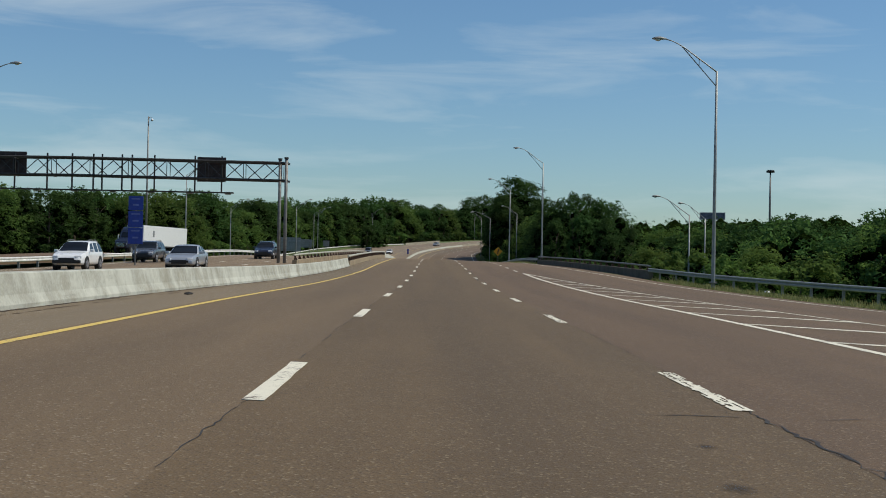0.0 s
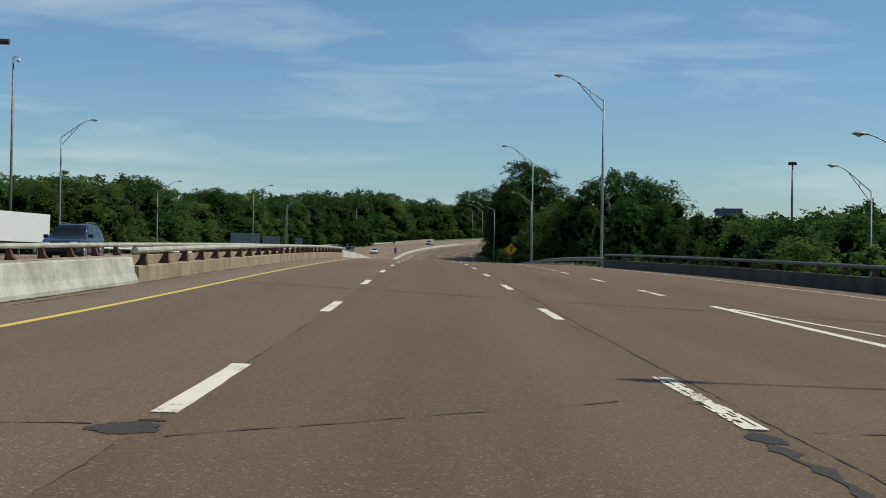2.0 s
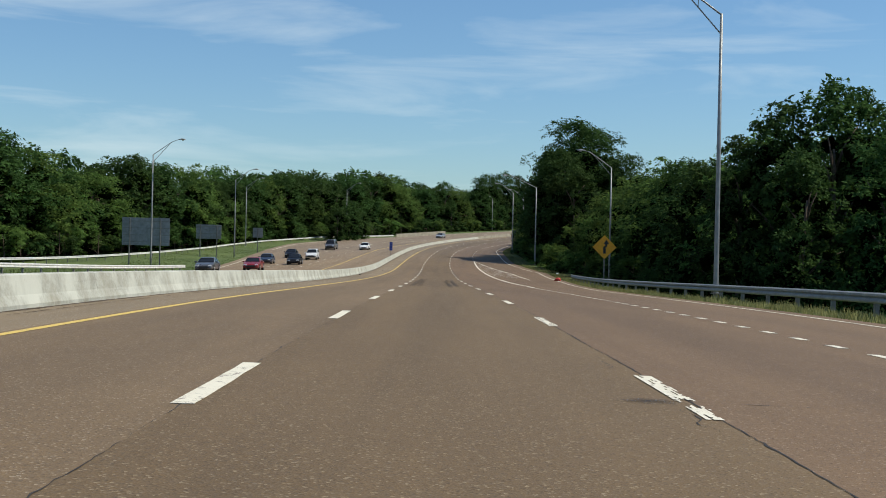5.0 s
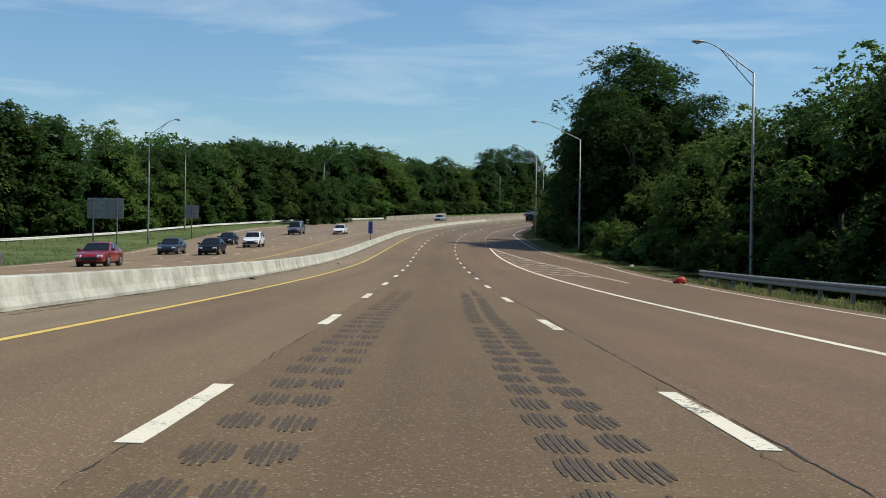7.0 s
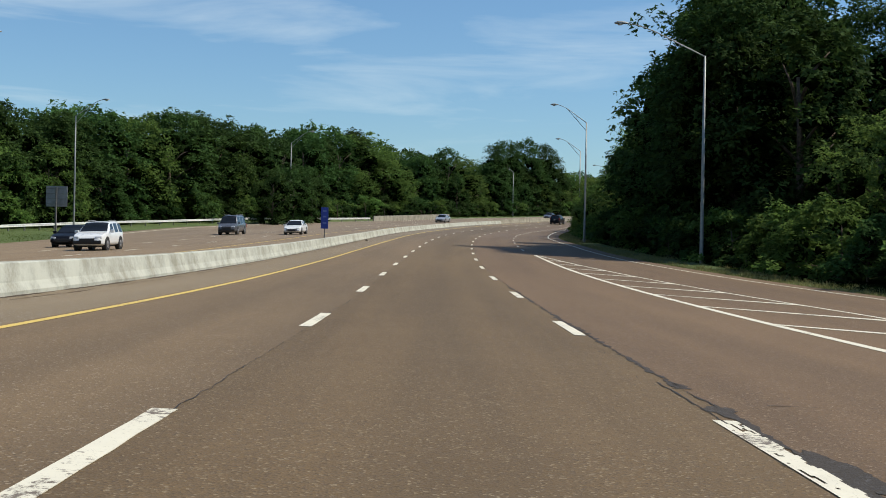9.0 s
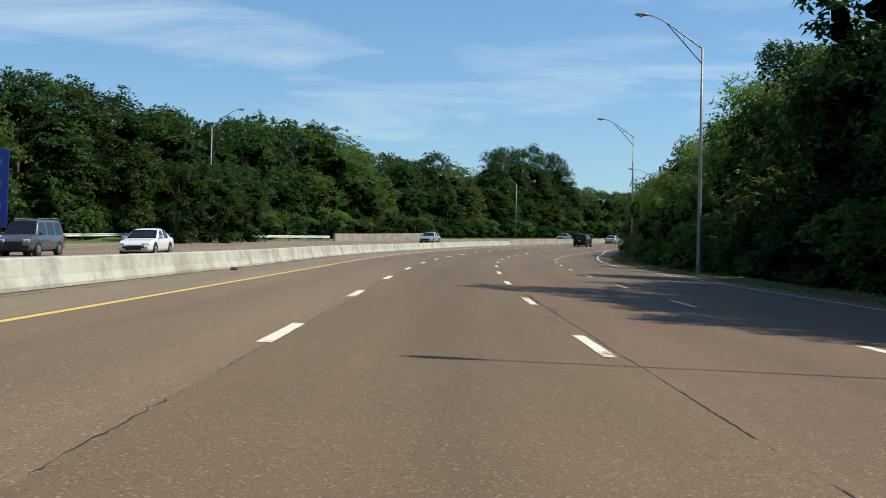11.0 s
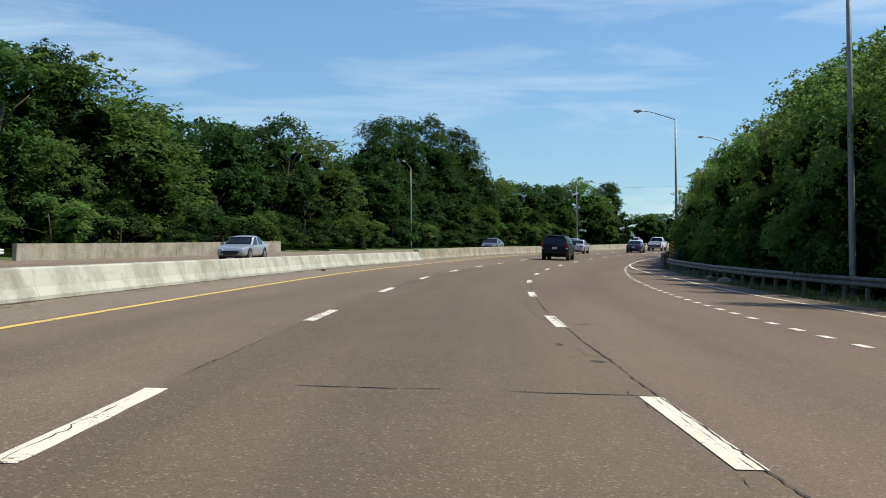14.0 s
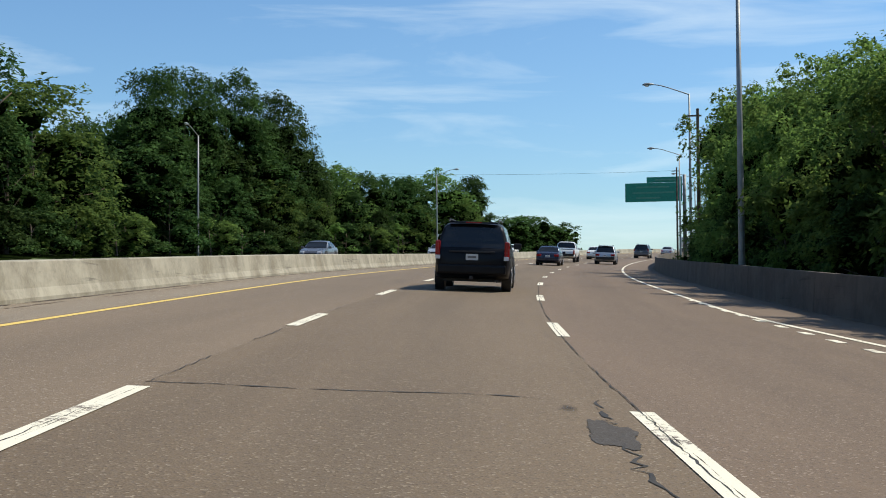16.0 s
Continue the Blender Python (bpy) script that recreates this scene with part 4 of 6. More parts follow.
parapet(91, 159.5, U_BAR, "low tan concrete bridge parapet with grey tube rail on dark posts", 0.37, CONCRETE_TAN, RAIL_CREAM, face=1)
RAIL_R = track((-240, 31), (20, 24), (60, 20.5), (95, 16.2), (120, 14.2), (147, 11.9), (193, 12.2), (240, 12.3), (289, 14.4))
parapet(95, 147, RAIL_R, "concrete bridge parapet, shade in its dark colour, with grey tube rail", 0.50, CONCRETE_SHADED, STEEL_GREY, face=-1)
guardrail(-60, 95, RAIL_R, "grey galvanised steel guardrail above a grassy bank")
guardrail(147, 289, RAIL_R, "grey galvanised steel guardrail beside the exit lane")
guardrail(-100, 290, OPP_RAIL, "pale steel guardrail beyond the opposite lanes", 3.8, 1, rail=RAIL_PALE)
guardrail(300, 509.8, OPP_RAIL_FAR, "pale steel guardrail in front of the woods", 3.8, 1, rail=RAIL_PALE)
parapet(91, 159.5, track((91, -11.2), (159, -9.6)), "low concrete bridge parapet of the opposite carriageway", 0.37, CONCRETE_TAN, RAIL_CREAM, face=-1)
RAIL_R2 = track((479, 12.6), (487, 11.6), (500, 10.5), (523, 8.7), (528, 8.4))
guardrail(479, 522.6, RAIL_R2, "grey steel guardrail under overhanging shrubs", 1.9, rail=STEEL_GREY)
right_wall = tagged(empty("roadside_wall"), "weathered concrete retaining wall beside the shoulder, shade in its dark colour", "concrete wall", kind="structure")
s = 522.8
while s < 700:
    sweep("wall_segment", s, s + 9.17, track((522, 8.5), (530, 8.2), (577, 8.4), (900, 8.4)), [(-0.08, -0.2), (-0.02, 0.05), (0.04, 0.93), (0.34, 0.93), (0.34, -0.2)], CONCRETE_SHADED, right_wall, 3.0)
    s += 9.2


# ---- street lamps ----
def street_lamp(style, label, pole_h=13.2, arm=3.2, rise=1.95):
    """A tapered pole with an arm towards -x; style truss or plain."""
    root = tagged(empty("street_lamp"), label, "street lamp", group="street lamps along the motorway")
    bm = bmesh.new()
    bm_tube(bm, [(0, 0, -0.6), (0, 0, 0.3), (0, 0, pole_h * 0.5), (0, 0, pole_h)], [0.13, 0.125, 0.10, 0.065], 12)
    part("pole", bm, GALV, root, smooth=True)
    bm = bm_box(bmesh.new(), (0.42, 0.42, 0.05), (0, 0, 0.28), bevel=0.01)
    for x in (-0.15, 0.15):
        for y in (-0.15, 0.15):
            bm_cyl(bm, (x, y, 0.28), (x, y, 0.38), 0.022, n=6)
    part("base_plate", bm, STEEL_GREY, root)
    k = np.linspace(0, 1, 9)
    # straight at first, then bent over to the level
    bend = [1.18 * q if q < 0.6 else 0.708 + 1.18 * (q - 0.6) - 1.125 * (q - 0.6) ** 2 for q in k]
    top = [(-arm * q, 0, pole_h - 0.05 + rise * e) for q, e in zip(k, bend)]
    bm = bm_tube(bmesh.new(), top, [0.045 - 0.012 * q for q in k], 8)
    part("upper_arm", bm, GALV, root, smooth=True)
    if style == "truss":
        meet = (-arm * 0.68, 0, pole_h - 0.05 + float(np.interp(0.68, k, bend)) * rise)
        low = [(meet[0] * q, 0, pole_h - 0.95 + (meet[2] - pole_h + 0.95) * q) for q in k]
        bm = bm_tube(bmesh.new(), low, 0.032, 8)
        part("lower_arm", bm, GALV, root, smooth=True)
        for q in (0.5,):
            a = (meet[0] * q, 0, low[4][2])
            b = (meet[0] * q, 0, pole_h - 0.05 + rise * 1.18 * 0.68 * q)
            bm = bm_cyl(bmesh.new(), a, b, 0.02, n=6)
            part("strut", bm, GALV, root)
    tip = Vector(top[-1])
    bm = bmesh.new()
    rings = []
    for x, w, hh, dz in ((0.1, 0.05, 0.05, 0), (-0.05, 0.10, 0.09, 0), (-0.3, 0.15, 0.14, 0.01), (-0.6, 0.15, 0.12, 0.0), (-0.78, 0.06, 0.05, 0.0)):
        rings.append([tip + Vector((x, w * math.cos(a), dz + hh * math.sin(a) * (1.0 if math.sin(a) > 0 else 0.55))) for a in np.linspace(0, 2 * math.pi, 12, endpoint=False)])
    bm_loft(bm, rings)
    head = part("lamp_head", bm, GALV, root, "grey cobra-head luminaire", smooth=True)
    bm = bmesh.new()
    bmesh.ops.create_uvsphere(bm, u_segments=10, v_segments=6, radius=0.12, matrix=Matrix.Translation(tip + Vector((-0.42, 0, -0.06))) @ Matrix.Diagonal((1.5, 1.0, 0.7, 1)))
    part("lens", bm, LAMP_GLASS, head, smooth=True)
    return root


truss_lamp = street_lamp("truss", "tall galvanised street lamp with trussed arm")
plain_lamp = street_lamp("plain", "tall galvanised street lamp with single curved arm", 13.0, 4.9, 2.0)
short_lamp = street_lamp("plain", "tall galvanised street lamp with short single arm", 12.0, 2.7, 0.8)
for kind, s, u, turn in (("t", 74, 16.4, 0), ("t", 159.5, 13.5, 0), ("t", 214.7, 12.7, 0), ("t", 299.8, 20.0, 0), ("p", 362.3, 16.1, 0), ("t", 421, 13.6, 0), ("t", 483.5, 12.5, 0), ("s", 547, 9.0, 0),
                         ("s", 690, 10.3, 0),
                         ("t", 92, -36.0, 180), ("t", 198, -41.0, 180), ("t", 261, -44, 180), ("t", 309, -35.3, 180), ("t", 374, -36.5, 180), ("t", 425, -45.4, 180), ("t", 485.6, -36.3, 180), ("s", 618, -36.3, 90),
                         ("s", 682, -27.5, 180), ("s", 640, 10.6, 0), ("s", 778, 10.5, 0)):
    lift = {309: 0.9, 374: 0.45, 485.6: 0.3, 261: -2.0, 198: -0.3}.get(s, -0.3 if u > 25 else 0.0)
    copy_thing({"t": truss_lamp, "p": plain_lamp, "s": short_lamp}[kind], place(s, u, lift, turn, False))
copy_thing(short_lamp, place(606, 11.4, 0.5, 0, False) @ Matrix.Diagonal((1.1, 1.1, 1.17, 1)))
for s, u, lift, turn in ((127, 26.0, -7.3, 0), (159, 34.8, -6.5, 15)):
    copy_thing(truss_lamp, place(s, u, lift, turn, False))
for q, (s, u) in ((truss_lamp, (-60, 19)), (plain_lamp, (-115, 20)), (short_lamp, (-118, -29))):
    q.matrix_world = place(s, u, 0, 0, False)

# tall camera mast and far floodlight mast
cctv = tagged(empty("camera_mast"), "tall grey mast with a small traffic camera", "camera mast")
bm = bm_tube(bmesh.new(), [(0, 0, -2), (0, 0, 10), (0, 0, 23)], [0.20, 0.16, 0.10], 12)
part("pole", bm, STEEL_GREY, cctv, smooth=True)
bm = bm_tube(bmesh.new(), [(0, 0, 22.7), (0.35, 0, 22.9), (0.6, 0, 22.7)], 0.05, 6)
part("bracket", bm, STEEL_GREY, cctv)
bm = bmesh.new()
bmesh.ops.create_uvsphere(bm, u_segments=12, v_segments=8, radius=0.24, matrix=Matrix.Translation((0.6, 0, 22.4)))
part("camera_dome", bm, SIGN_WHITE, cctv, smooth=True)
cctv.matrix_world = place(207, -49.5, 0.3, 0, False)

mast = tagged(empty("floodlight_mast"), "very tall far-off floodlight mast with ring of lamps", "floodlight mast")
bm = bm_tube(bmesh.new(), [(0, 0, -62), (0, 0, -20), (0, 0, 0)], [0.9, 0.65, 0.45], 12)
part("pole", bm, STEEL_GREY, mast, smooth=True)
bm = bm_cyl(bmesh.new(), (0, 0, -0.4), (0, 0, 0.2), 2.0, n=16)
part("ring", bm, STEEL_GREY, mast)
for k in range(8):
    a = k * math.pi / 4
    bm = bm_box(bmesh.new(), (1.0, 0.9, 1.4), (2.1 * math.cos(a), 2.1 * math.sin(a), -0.8), Matrix.Rotation(a, 4, "Z"), 0.1)
    part("floodlight", bm, STEEL_DARK, mast)
mast.matrix_world = Matrix.Translation((212.7, 785, 63.3))

board = tagged(empty("billboard"), "far grey billboard on a steel post", "billboard")
bm = bm_box(bmesh.new(), (17, 0.6, 5.0), (0, 0, 0), bevel=0.05)
part("panel", bm, SIGN_BACK, board)
bm = bm_box(bmesh.new(), (15.6, 0.2, 3.8), (0, -0.42, 0.1))
part("poster_face", bm, plain("faded_poster", (0.10, 0.12, 0.16), 0.6, 0, 0.3, 0.6), board)
for x in (-6, 0, 6):
    bm = bm_cyl(bmesh.new(), (x, 0.3, -32), (x, 0.3, -2.4), 0.35, n=8)
    part("post", bm, STEEL_GREY, board)
board.matrix_world = Matrix.Translation((184, 822, 34.5)) @ pose(0, 0, 0, 0, 0, -18)


# ---- sign gantry over the opposite lanes ----
def gantry():
    root = tagged(empty("sign_gantry"), "dark steel truss gantry with sign backs over the opposite lanes", "sign gantry")
    us = (-12.6, -46.0)
    L = us[0] - us[1]
    for x, y in ((0.35, -0.5), (-0.3, 0.75), (-L, -0.5), (-L + 0.5, 0.75)):
        bm = bm_tube(bmesh.new(), [(x, y, -2.5), (x, y, 4), (x, y, 8.45)], [0.14, 0.13, 0.125], 12)
        leg = part("leg", bm, STEEL_GREY, root, smooth=True)
        bm = bm_cyl(bmesh.new(), (x, y, 8.45), (x, y, 8.6), 0.17, n=12)
        part("cap", bm, STEEL_DARK, leg)
    for y in (-0.5, 0.75):
        for z in (6.75, 8.15):
            bm = bm_tube(bmesh.new(), [(0.5, y, z), (-L / 2, y, z + 0.12), (-L - 0.2, y, z)], 0.085, 8)
            part("chord", bm, STEEL_DARK, root)
        n = 22
        for k in range(n):
            x0, x1 = -L * k / n, -L * (k + 1) / n
            bm = bm_cyl(bmesh.new(), (x0, y, 6.75 if (k + (y > 0)) % 2 else 8.15), (x1, y, 8.15 if (k + (y > 0)) % 2 else 6.75), 0.036, n=6)
            part("diagonal", bm, STEEL_DARK, root)
        for k in range(0, n + 1, 2):
            bm = bm_cyl(bmesh.new(), (-L * k / n, y, 6.75), (-L * k / n, y, 8.15), 0.03, n=6)
            part("vertical", bm, STEEL_DARK, root)
    for k in range(0, 23, 2):
        for z in (6.75, 8.15):
            bm = bm_cyl(bmesh.new(), (-L * k / 22, -0.5, z), (-L * k / 22, 0.75, z), 0.03, n=6)
            part("cross_brace", bm, STEEL_DARK, root)
    for x in (-5.0, -7.15, -10.4, -12.2, -13.0, -14.6, -15.3, -17.0, -19.0, -21.6, -23.4):
        bm = bm_box(bmesh.new(), (0.11, 0.12, 2.95), (x, 0.92, 7.2))
        part("sign_bracket", bm, STEEL_DARK, root)
    bm = bm_box(bmesh.new(), (26, 0.5, 0.10), (-4.1 - 13, 1.35, 5.78))
    part("catwalk", bm, STEEL_DARK, root)
    for k in range(8):
        bm = bm_box(bmesh.new(), (0.5, 0.25, 0.16), (-4.6 - 3.1 * k, 1.7, 5.73), bevel=0.03)
        part("sign_light", bm, STEEL_GREY, root)
    for x, w, z0, z1 in ((-5.85, 2.3, 6.62, 8.6), (-21.9, 2.4, 6.8, 8.75), (-24.4, 2.6, 6.9, 9.4)):
        bm = bm_box(bmesh.new(), (w, 0.06, z1 - z0), (x, 1.05, (z0 + z1) / 2), bevel=0.01)
        panel = part("sign_panel", bm, SIGN_BACK_BROWN, root, "dark brown back of a sign")
        for q in range(4):
            bm = bm_box(bmesh.new(), (w - 0.05, 0.05, 0.06), (x, 1.0, z0 + (q + 0.5) * (z1 - z0) / 4))
            part("stiffener", bm, SIGN_BACK_BROWN, panel)
    root.matrix_world = place(97, us[0] - 0.2, -0.2, 0, False)
    return root


gantry()


# ---- roadside signs ----
def diamond_sign():
    root = tagged(empty("warning_sign"), "orange diamond lane-ends warning sign on post", "road sign")
    bm = bm_box(bmesh.new(), (0.09, 0.07, 3.6), (0, 0.06, 1.2))
    part("post", bm, STEEL_GREY, root)
    bm = bm_box(bmesh.new(), (1.32, 0.02, 1.32), (0, 0, 3.0), Matrix.Rotation(radians(45), 4, "Y"), 0.004)
    face = part("sign_face", bm, SIGN_ORANGE, root)
    bm = bmesh.new()
    for pts in ([(-0.10, -0.5), (0.10, -0.5), (0.10, -0.05), (0.22, 0.12), (0.22, 0.25), (0.36, 0.25), (0.14, 0.6), (-0.08, 0.25), (0.05, 0.25), (0.05, 0.15), (-0.10, 0.0)],):
        front = [bm.verts.new((x, -0.018, 3.0 + z)) for x, z in pts]
        bm.faces.new(front)
        bmesh.ops.extrude_face_region(bm, geom=bm.faces[:])
    for v in bm.verts[:len(bm.verts) // 2]:
        v.co.y += 0.012
    part("arrow", bm, SIGN_BLACK, face, "black arrow symbol")
    root.matrix_world = place(253, 12.9, 0.15, 0, False)


diamond_sign()


def panel_sign(name, label, s, u, w, z0, z1, turn, posts, back=True, face=None):
    root = tagged(empty(name), label, "road sign")
    bm = bm_box(bmesh.new(), (w, 0.05, z1 - z0), (0, 0, (z0 + z1) / 2), bevel=0.008)
    panel = part("sign_panel", bm, face or SIGN_BACK, root)
    n = 4
    for q in range(n):
        bm = bm_box(bmesh.new(), (w * 0.96, 0.05, 0.05), (0, -0.05, z0 + (q + 0.5) * (z1 - z0) / n))
        part("stiffener", bm, STEEL_GREY, panel)
    for x in posts:
        bm = bm_box(bmesh.new(), (0.14, 0.16, z1 + 1.2), (x, -0.13, (z1 - 1.2) / 2 - 0.1), bevel=0.01)
        part("post", bm, STEEL_GREY, root)
    root.matrix_world = place(s, u, float(dip(s, u)), turn, False)
    return root


panel_sign("large_sign", "back of a large grey sign on two steel posts", 318, -38.1, 6.2, 1.5, 5.1, 0, (-2.1, 1.9))
panel_sign("large_sign", "back of a grey sign on two steel posts before the trees", 365, -39.2, 4.3, 1.9, 4.3, 0, (-1.4, 1.4))
panel_sign("large_sign", "back of a small grey sign on one post", 398, -36.8, 2.0, 1.7, 3.6, 0, (0.0,))
panel_sign("roadside_sign", "small pale sign back on thin post", 300, -62, 1.1, 2.0, 3.2, 0, (0.0,), face=SIGN_WHITE)


def blue_sign(s, u, lift, turn):
    root = tagged(empty("route_marker"), "tall blue route-marker sign on one post in the median", "road sign")
    bm = bm_box(bmesh.new(), (0.09, 0.06, 5.3), (0, 0.07, 2.05))
    part("post", bm, STEEL_GREY, root)
    for z0, z1 in ((3.72, 4.75), (2.50, 3.66), (1.30, 2.44)):
        bm = bm_box(bmesh.new(), (1.06, 0.03, z1 - z0), (0, 0, (z0 + z1) / 2), bevel=0.006)
        p = part("sign_panel", bm, SIGN_BLUE, root)
        bm = bm_box(bmesh.new(), (0.62, 0.012, 0.10), (0, -0.02, z1 - 0.2))
        part("lettering_bar", bm, plain("faded_blue_white", (0.12, 0.17, 0.42), 0.5), p)
        bm = bm_box(bmesh.new(), (0.42, 0.012, 0.12), (0, -0.02, (z0 + z1) / 2 - 0.12))
        part("lettering_bar", bm, bpy.data.materials["faded_blue_white"], p)
    root.matrix_world = place(s, u, lift, turn, False)


blue_sign(88, -22.2, 0.25, 0)
small = empty("route_marker")
tagged(small, "small blue mile-marker sign standing on the median", "road sign")
bm = bm_box(bmesh.new(), (0.07, 0.05, 2.7), (0, 0.05, 1.25))
part("post", bm, STEEL_GREY, small)
bm = bm_box(bmesh.new(), (0.52, 0.025, 1.5), (0, 0, 1.85), bevel=0.006)
blue_panel = part("sign_panel", bm, SIGN_BLUE, small)
for z in (2.35, 1.95, 1.5):
    bm = bm_box(bmesh.new(), (0.26, 0.01, 0.12), (0, -0.017, z))
    part("lettering_bar", bm, bpy.data.materials["faded_blue_white"], blue_panel)
small.matrix_world = place(372.6, -8.6, 0.0, 0, False)


def green_sign():
    root = tagged(empty("overhead_sign"), "green overhead direction sign on a cantilever arm", "road sign")
    bm = bm_tube(bmesh.new(), [(3.6, 0, -8.6), (3.6, 0, 0), (3.6, 0, 3.6)], [0.26, 0.24, 0.22], 12)
    part("pole", bm, STEEL_GREY, root, smooth=True)
    for z in (0.9, 2.3):
        bm = bm_cyl(bmesh.new(), (3.6, 0, z), (-3.4, 0, z), 0.11, n=8)
        part("arm", bm, STEEL_GREY, root)
    bm = bm_box(bmesh.new(), (7.6, 0.06, 2.55), (-0.5, -0.2, 1.3), bevel=0.01)
    p = part("sign_panel", bm, SIGN_GREEN, root)
    bm = bm_box(bmesh.new(), (4.7, 0.06, 0.75), (0.95, -0.2, 2.97), bevel=0.01)
    q = part("exit_panel", bm, SIGN_GREEN, root)
    dim = plain("pale_green_lettering", (0.07, 0.28, 0.19), 0.5)
    for z, w, x in ((2.0, 4.4, -0.6), (1.25, 5.6, -0.5), (0.55, 3.2, -1.2)):
        bm = bm_box(bmesh.new(), (w, 0.015, 0.22), (x, -0.245, z))
        part("lettering_bar", bm, dim, p)
    bm = bm_box(bmesh.new(), (2.8, 0.015, 0.25), (1.1, -0.245, 2.97))
    part("lettering_bar", bm, dim, q)
    root.matrix_world = place(671, 6.4, 7.75, 0, False)


green_sign()


def object_marker(s, u, h):
    root = tagged(empty("hazard_marker"), "weathered orange and black striped hazard marker at rail end", "road sign")
    bm = bm_box(bmesh.new(), (0.06, 0.05, 1.5), (0, 0.04, 0.35))
    part("post", bm, STEEL_GREY, root)
    bm = bm_box(bmesh.new(), (0.34, 0.02, 0.95), (0, 0, 0.85), bevel=0.004)
    p = part("sign_face", bm, SIGN_ORANGE, root)
    for k in range(4):
        bm = bm_box(bmesh.new(), (0.40, 0.008, 0.085), (0, -0.015, 0.5 + 0.235 * k), Matrix.Rotation(radians(38), 4, "Y"))
        part("stripe", bm, SIGN_BLACK, p)
    root.matrix_world = place(s, u, h, 0, False)


object_marker(478.6, 12.6, 0.0)
object_marker(527, 9.0, 0.45)


# an overhead wire far ahead, from pole to pole
wire = tagged(empty("overhead_wire"), "thin dark power line crossing above the road", "power line")
a, b = road(640, -70, 11.6), road(660, 9.6, 11.4)
pts = [a + (b - a) * q + np.array((0, 0, -1.4 * 4 * q * (1 - q))) for q in np.linspace(0, 1, 14)]
part("cable", bm_tube(bmesh.new(), pts, 0.012, 5), STEEL_DARK, wire)
for s, u, top in ((640, -70, 12.0), (660, 9.6, 11.8), (584, 10.9, 10.8)):
    p = tagged(empty("utility_pole"), "weathered wooden utility pole with short crossarm", "utility pole")
    bm = bm_tube(bmesh.new(), [(0, 0, -2), (0, 0, top / 2), (0, 0, top)], [0.14, 0.12, 0.09], 8)
    part("pole", bm, POST_WOOD, p)
    bm = bm_box(bmesh.new(), (0.9, 0.10, 0.10), (-0.2, 0.1, top - 0.45))
    part("crossarm", bm, POST_WOOD, p)
    p.matrix_world = place(s, u, 0, 0, False)


# ---- vehicles: built facing +y ----
def ring_xz(y, w, z0, z1, r=0.12, n=4, pinch=0.0):
    """A rounded rectangle across the car at y."""
    out = []
    for cx, cz, a0 in ((w - r, z1 - r, 0), (-(w - r), z1 - r, 90), (-(w - r), z0 + r, 180), (w - r, z0 + r, 270)):
        for k in range(n + 1):
            a = radians(a0 + 90 * k / n)
            q = 1 - pinch * max(0, (cz - z0) / max(z1 - z0, 0.01) - 0.5)
            out.append(((cx + r * math.cos(a)) * q, y, cz + r * math.sin(a)))
    return out


def quad_panel(bm, a, b, c, d, lift):
    """A thin glazed panel on four corner points, raised along its normal."""
    a, b, c, d = map(Vector, (a, b, c, d))
    nrm = (b - a).cross(d - a).normalized() * lift
    mid = (a + b + c + d) / 4
    low = [p + (mid - p) * 0.02 for p in (a, b, c, d)]
    top = [p + (mid - p) * 0.05 + nrm for p in (a, b, c, d)]
    v0 = [bm.verts.new(p) for p in low]
    v1 = [bm.verts.new(p) for p in top]
    bm.faces.new(v1)
    for k in range(4):
        bm.faces.new((v0[k], v0[(k + 1) % 4], v1[(k + 1) % 4], v1[k]))


SHAPES = {
    # length, half width, sill, belt, roof, bonnet height, boot height, glass base front/rear y, roof front/rear y, wheel radius, wheelbase
    "suv": (5.2, 1.0, 0.32, 1.15, 1.80, 1.16, 1.18, 1.05, -2.48, 0.35, -2.25, 0.40, 2.95),
    "crossover": (4.5, 0.91, 0.28, 1.02, 1.62, 1.00, 1.04, 1.02, -2.12, 0.20, -1.75, 0.35, 2.65),
    "sedan": (4.75, 0.90, 0.24, 0.93, 1.44, 0.88, 0.98, 1.0, -1.62, 0.18, -0.98, 0.33, 2.75),
    "van": (5.2, 1.0, 0.30, 1.15, 1.98, 1.10, 1.18, 1.75, -2.5, 1.0, -2.38, 0.36, 3.1),
    "pickup": (5.7, 1.0, 0.42, 1.18, 1.88, 1.16, 1.18, 1.15, -0.85, 0.42, -0.62, 0.41, 3.55),
}


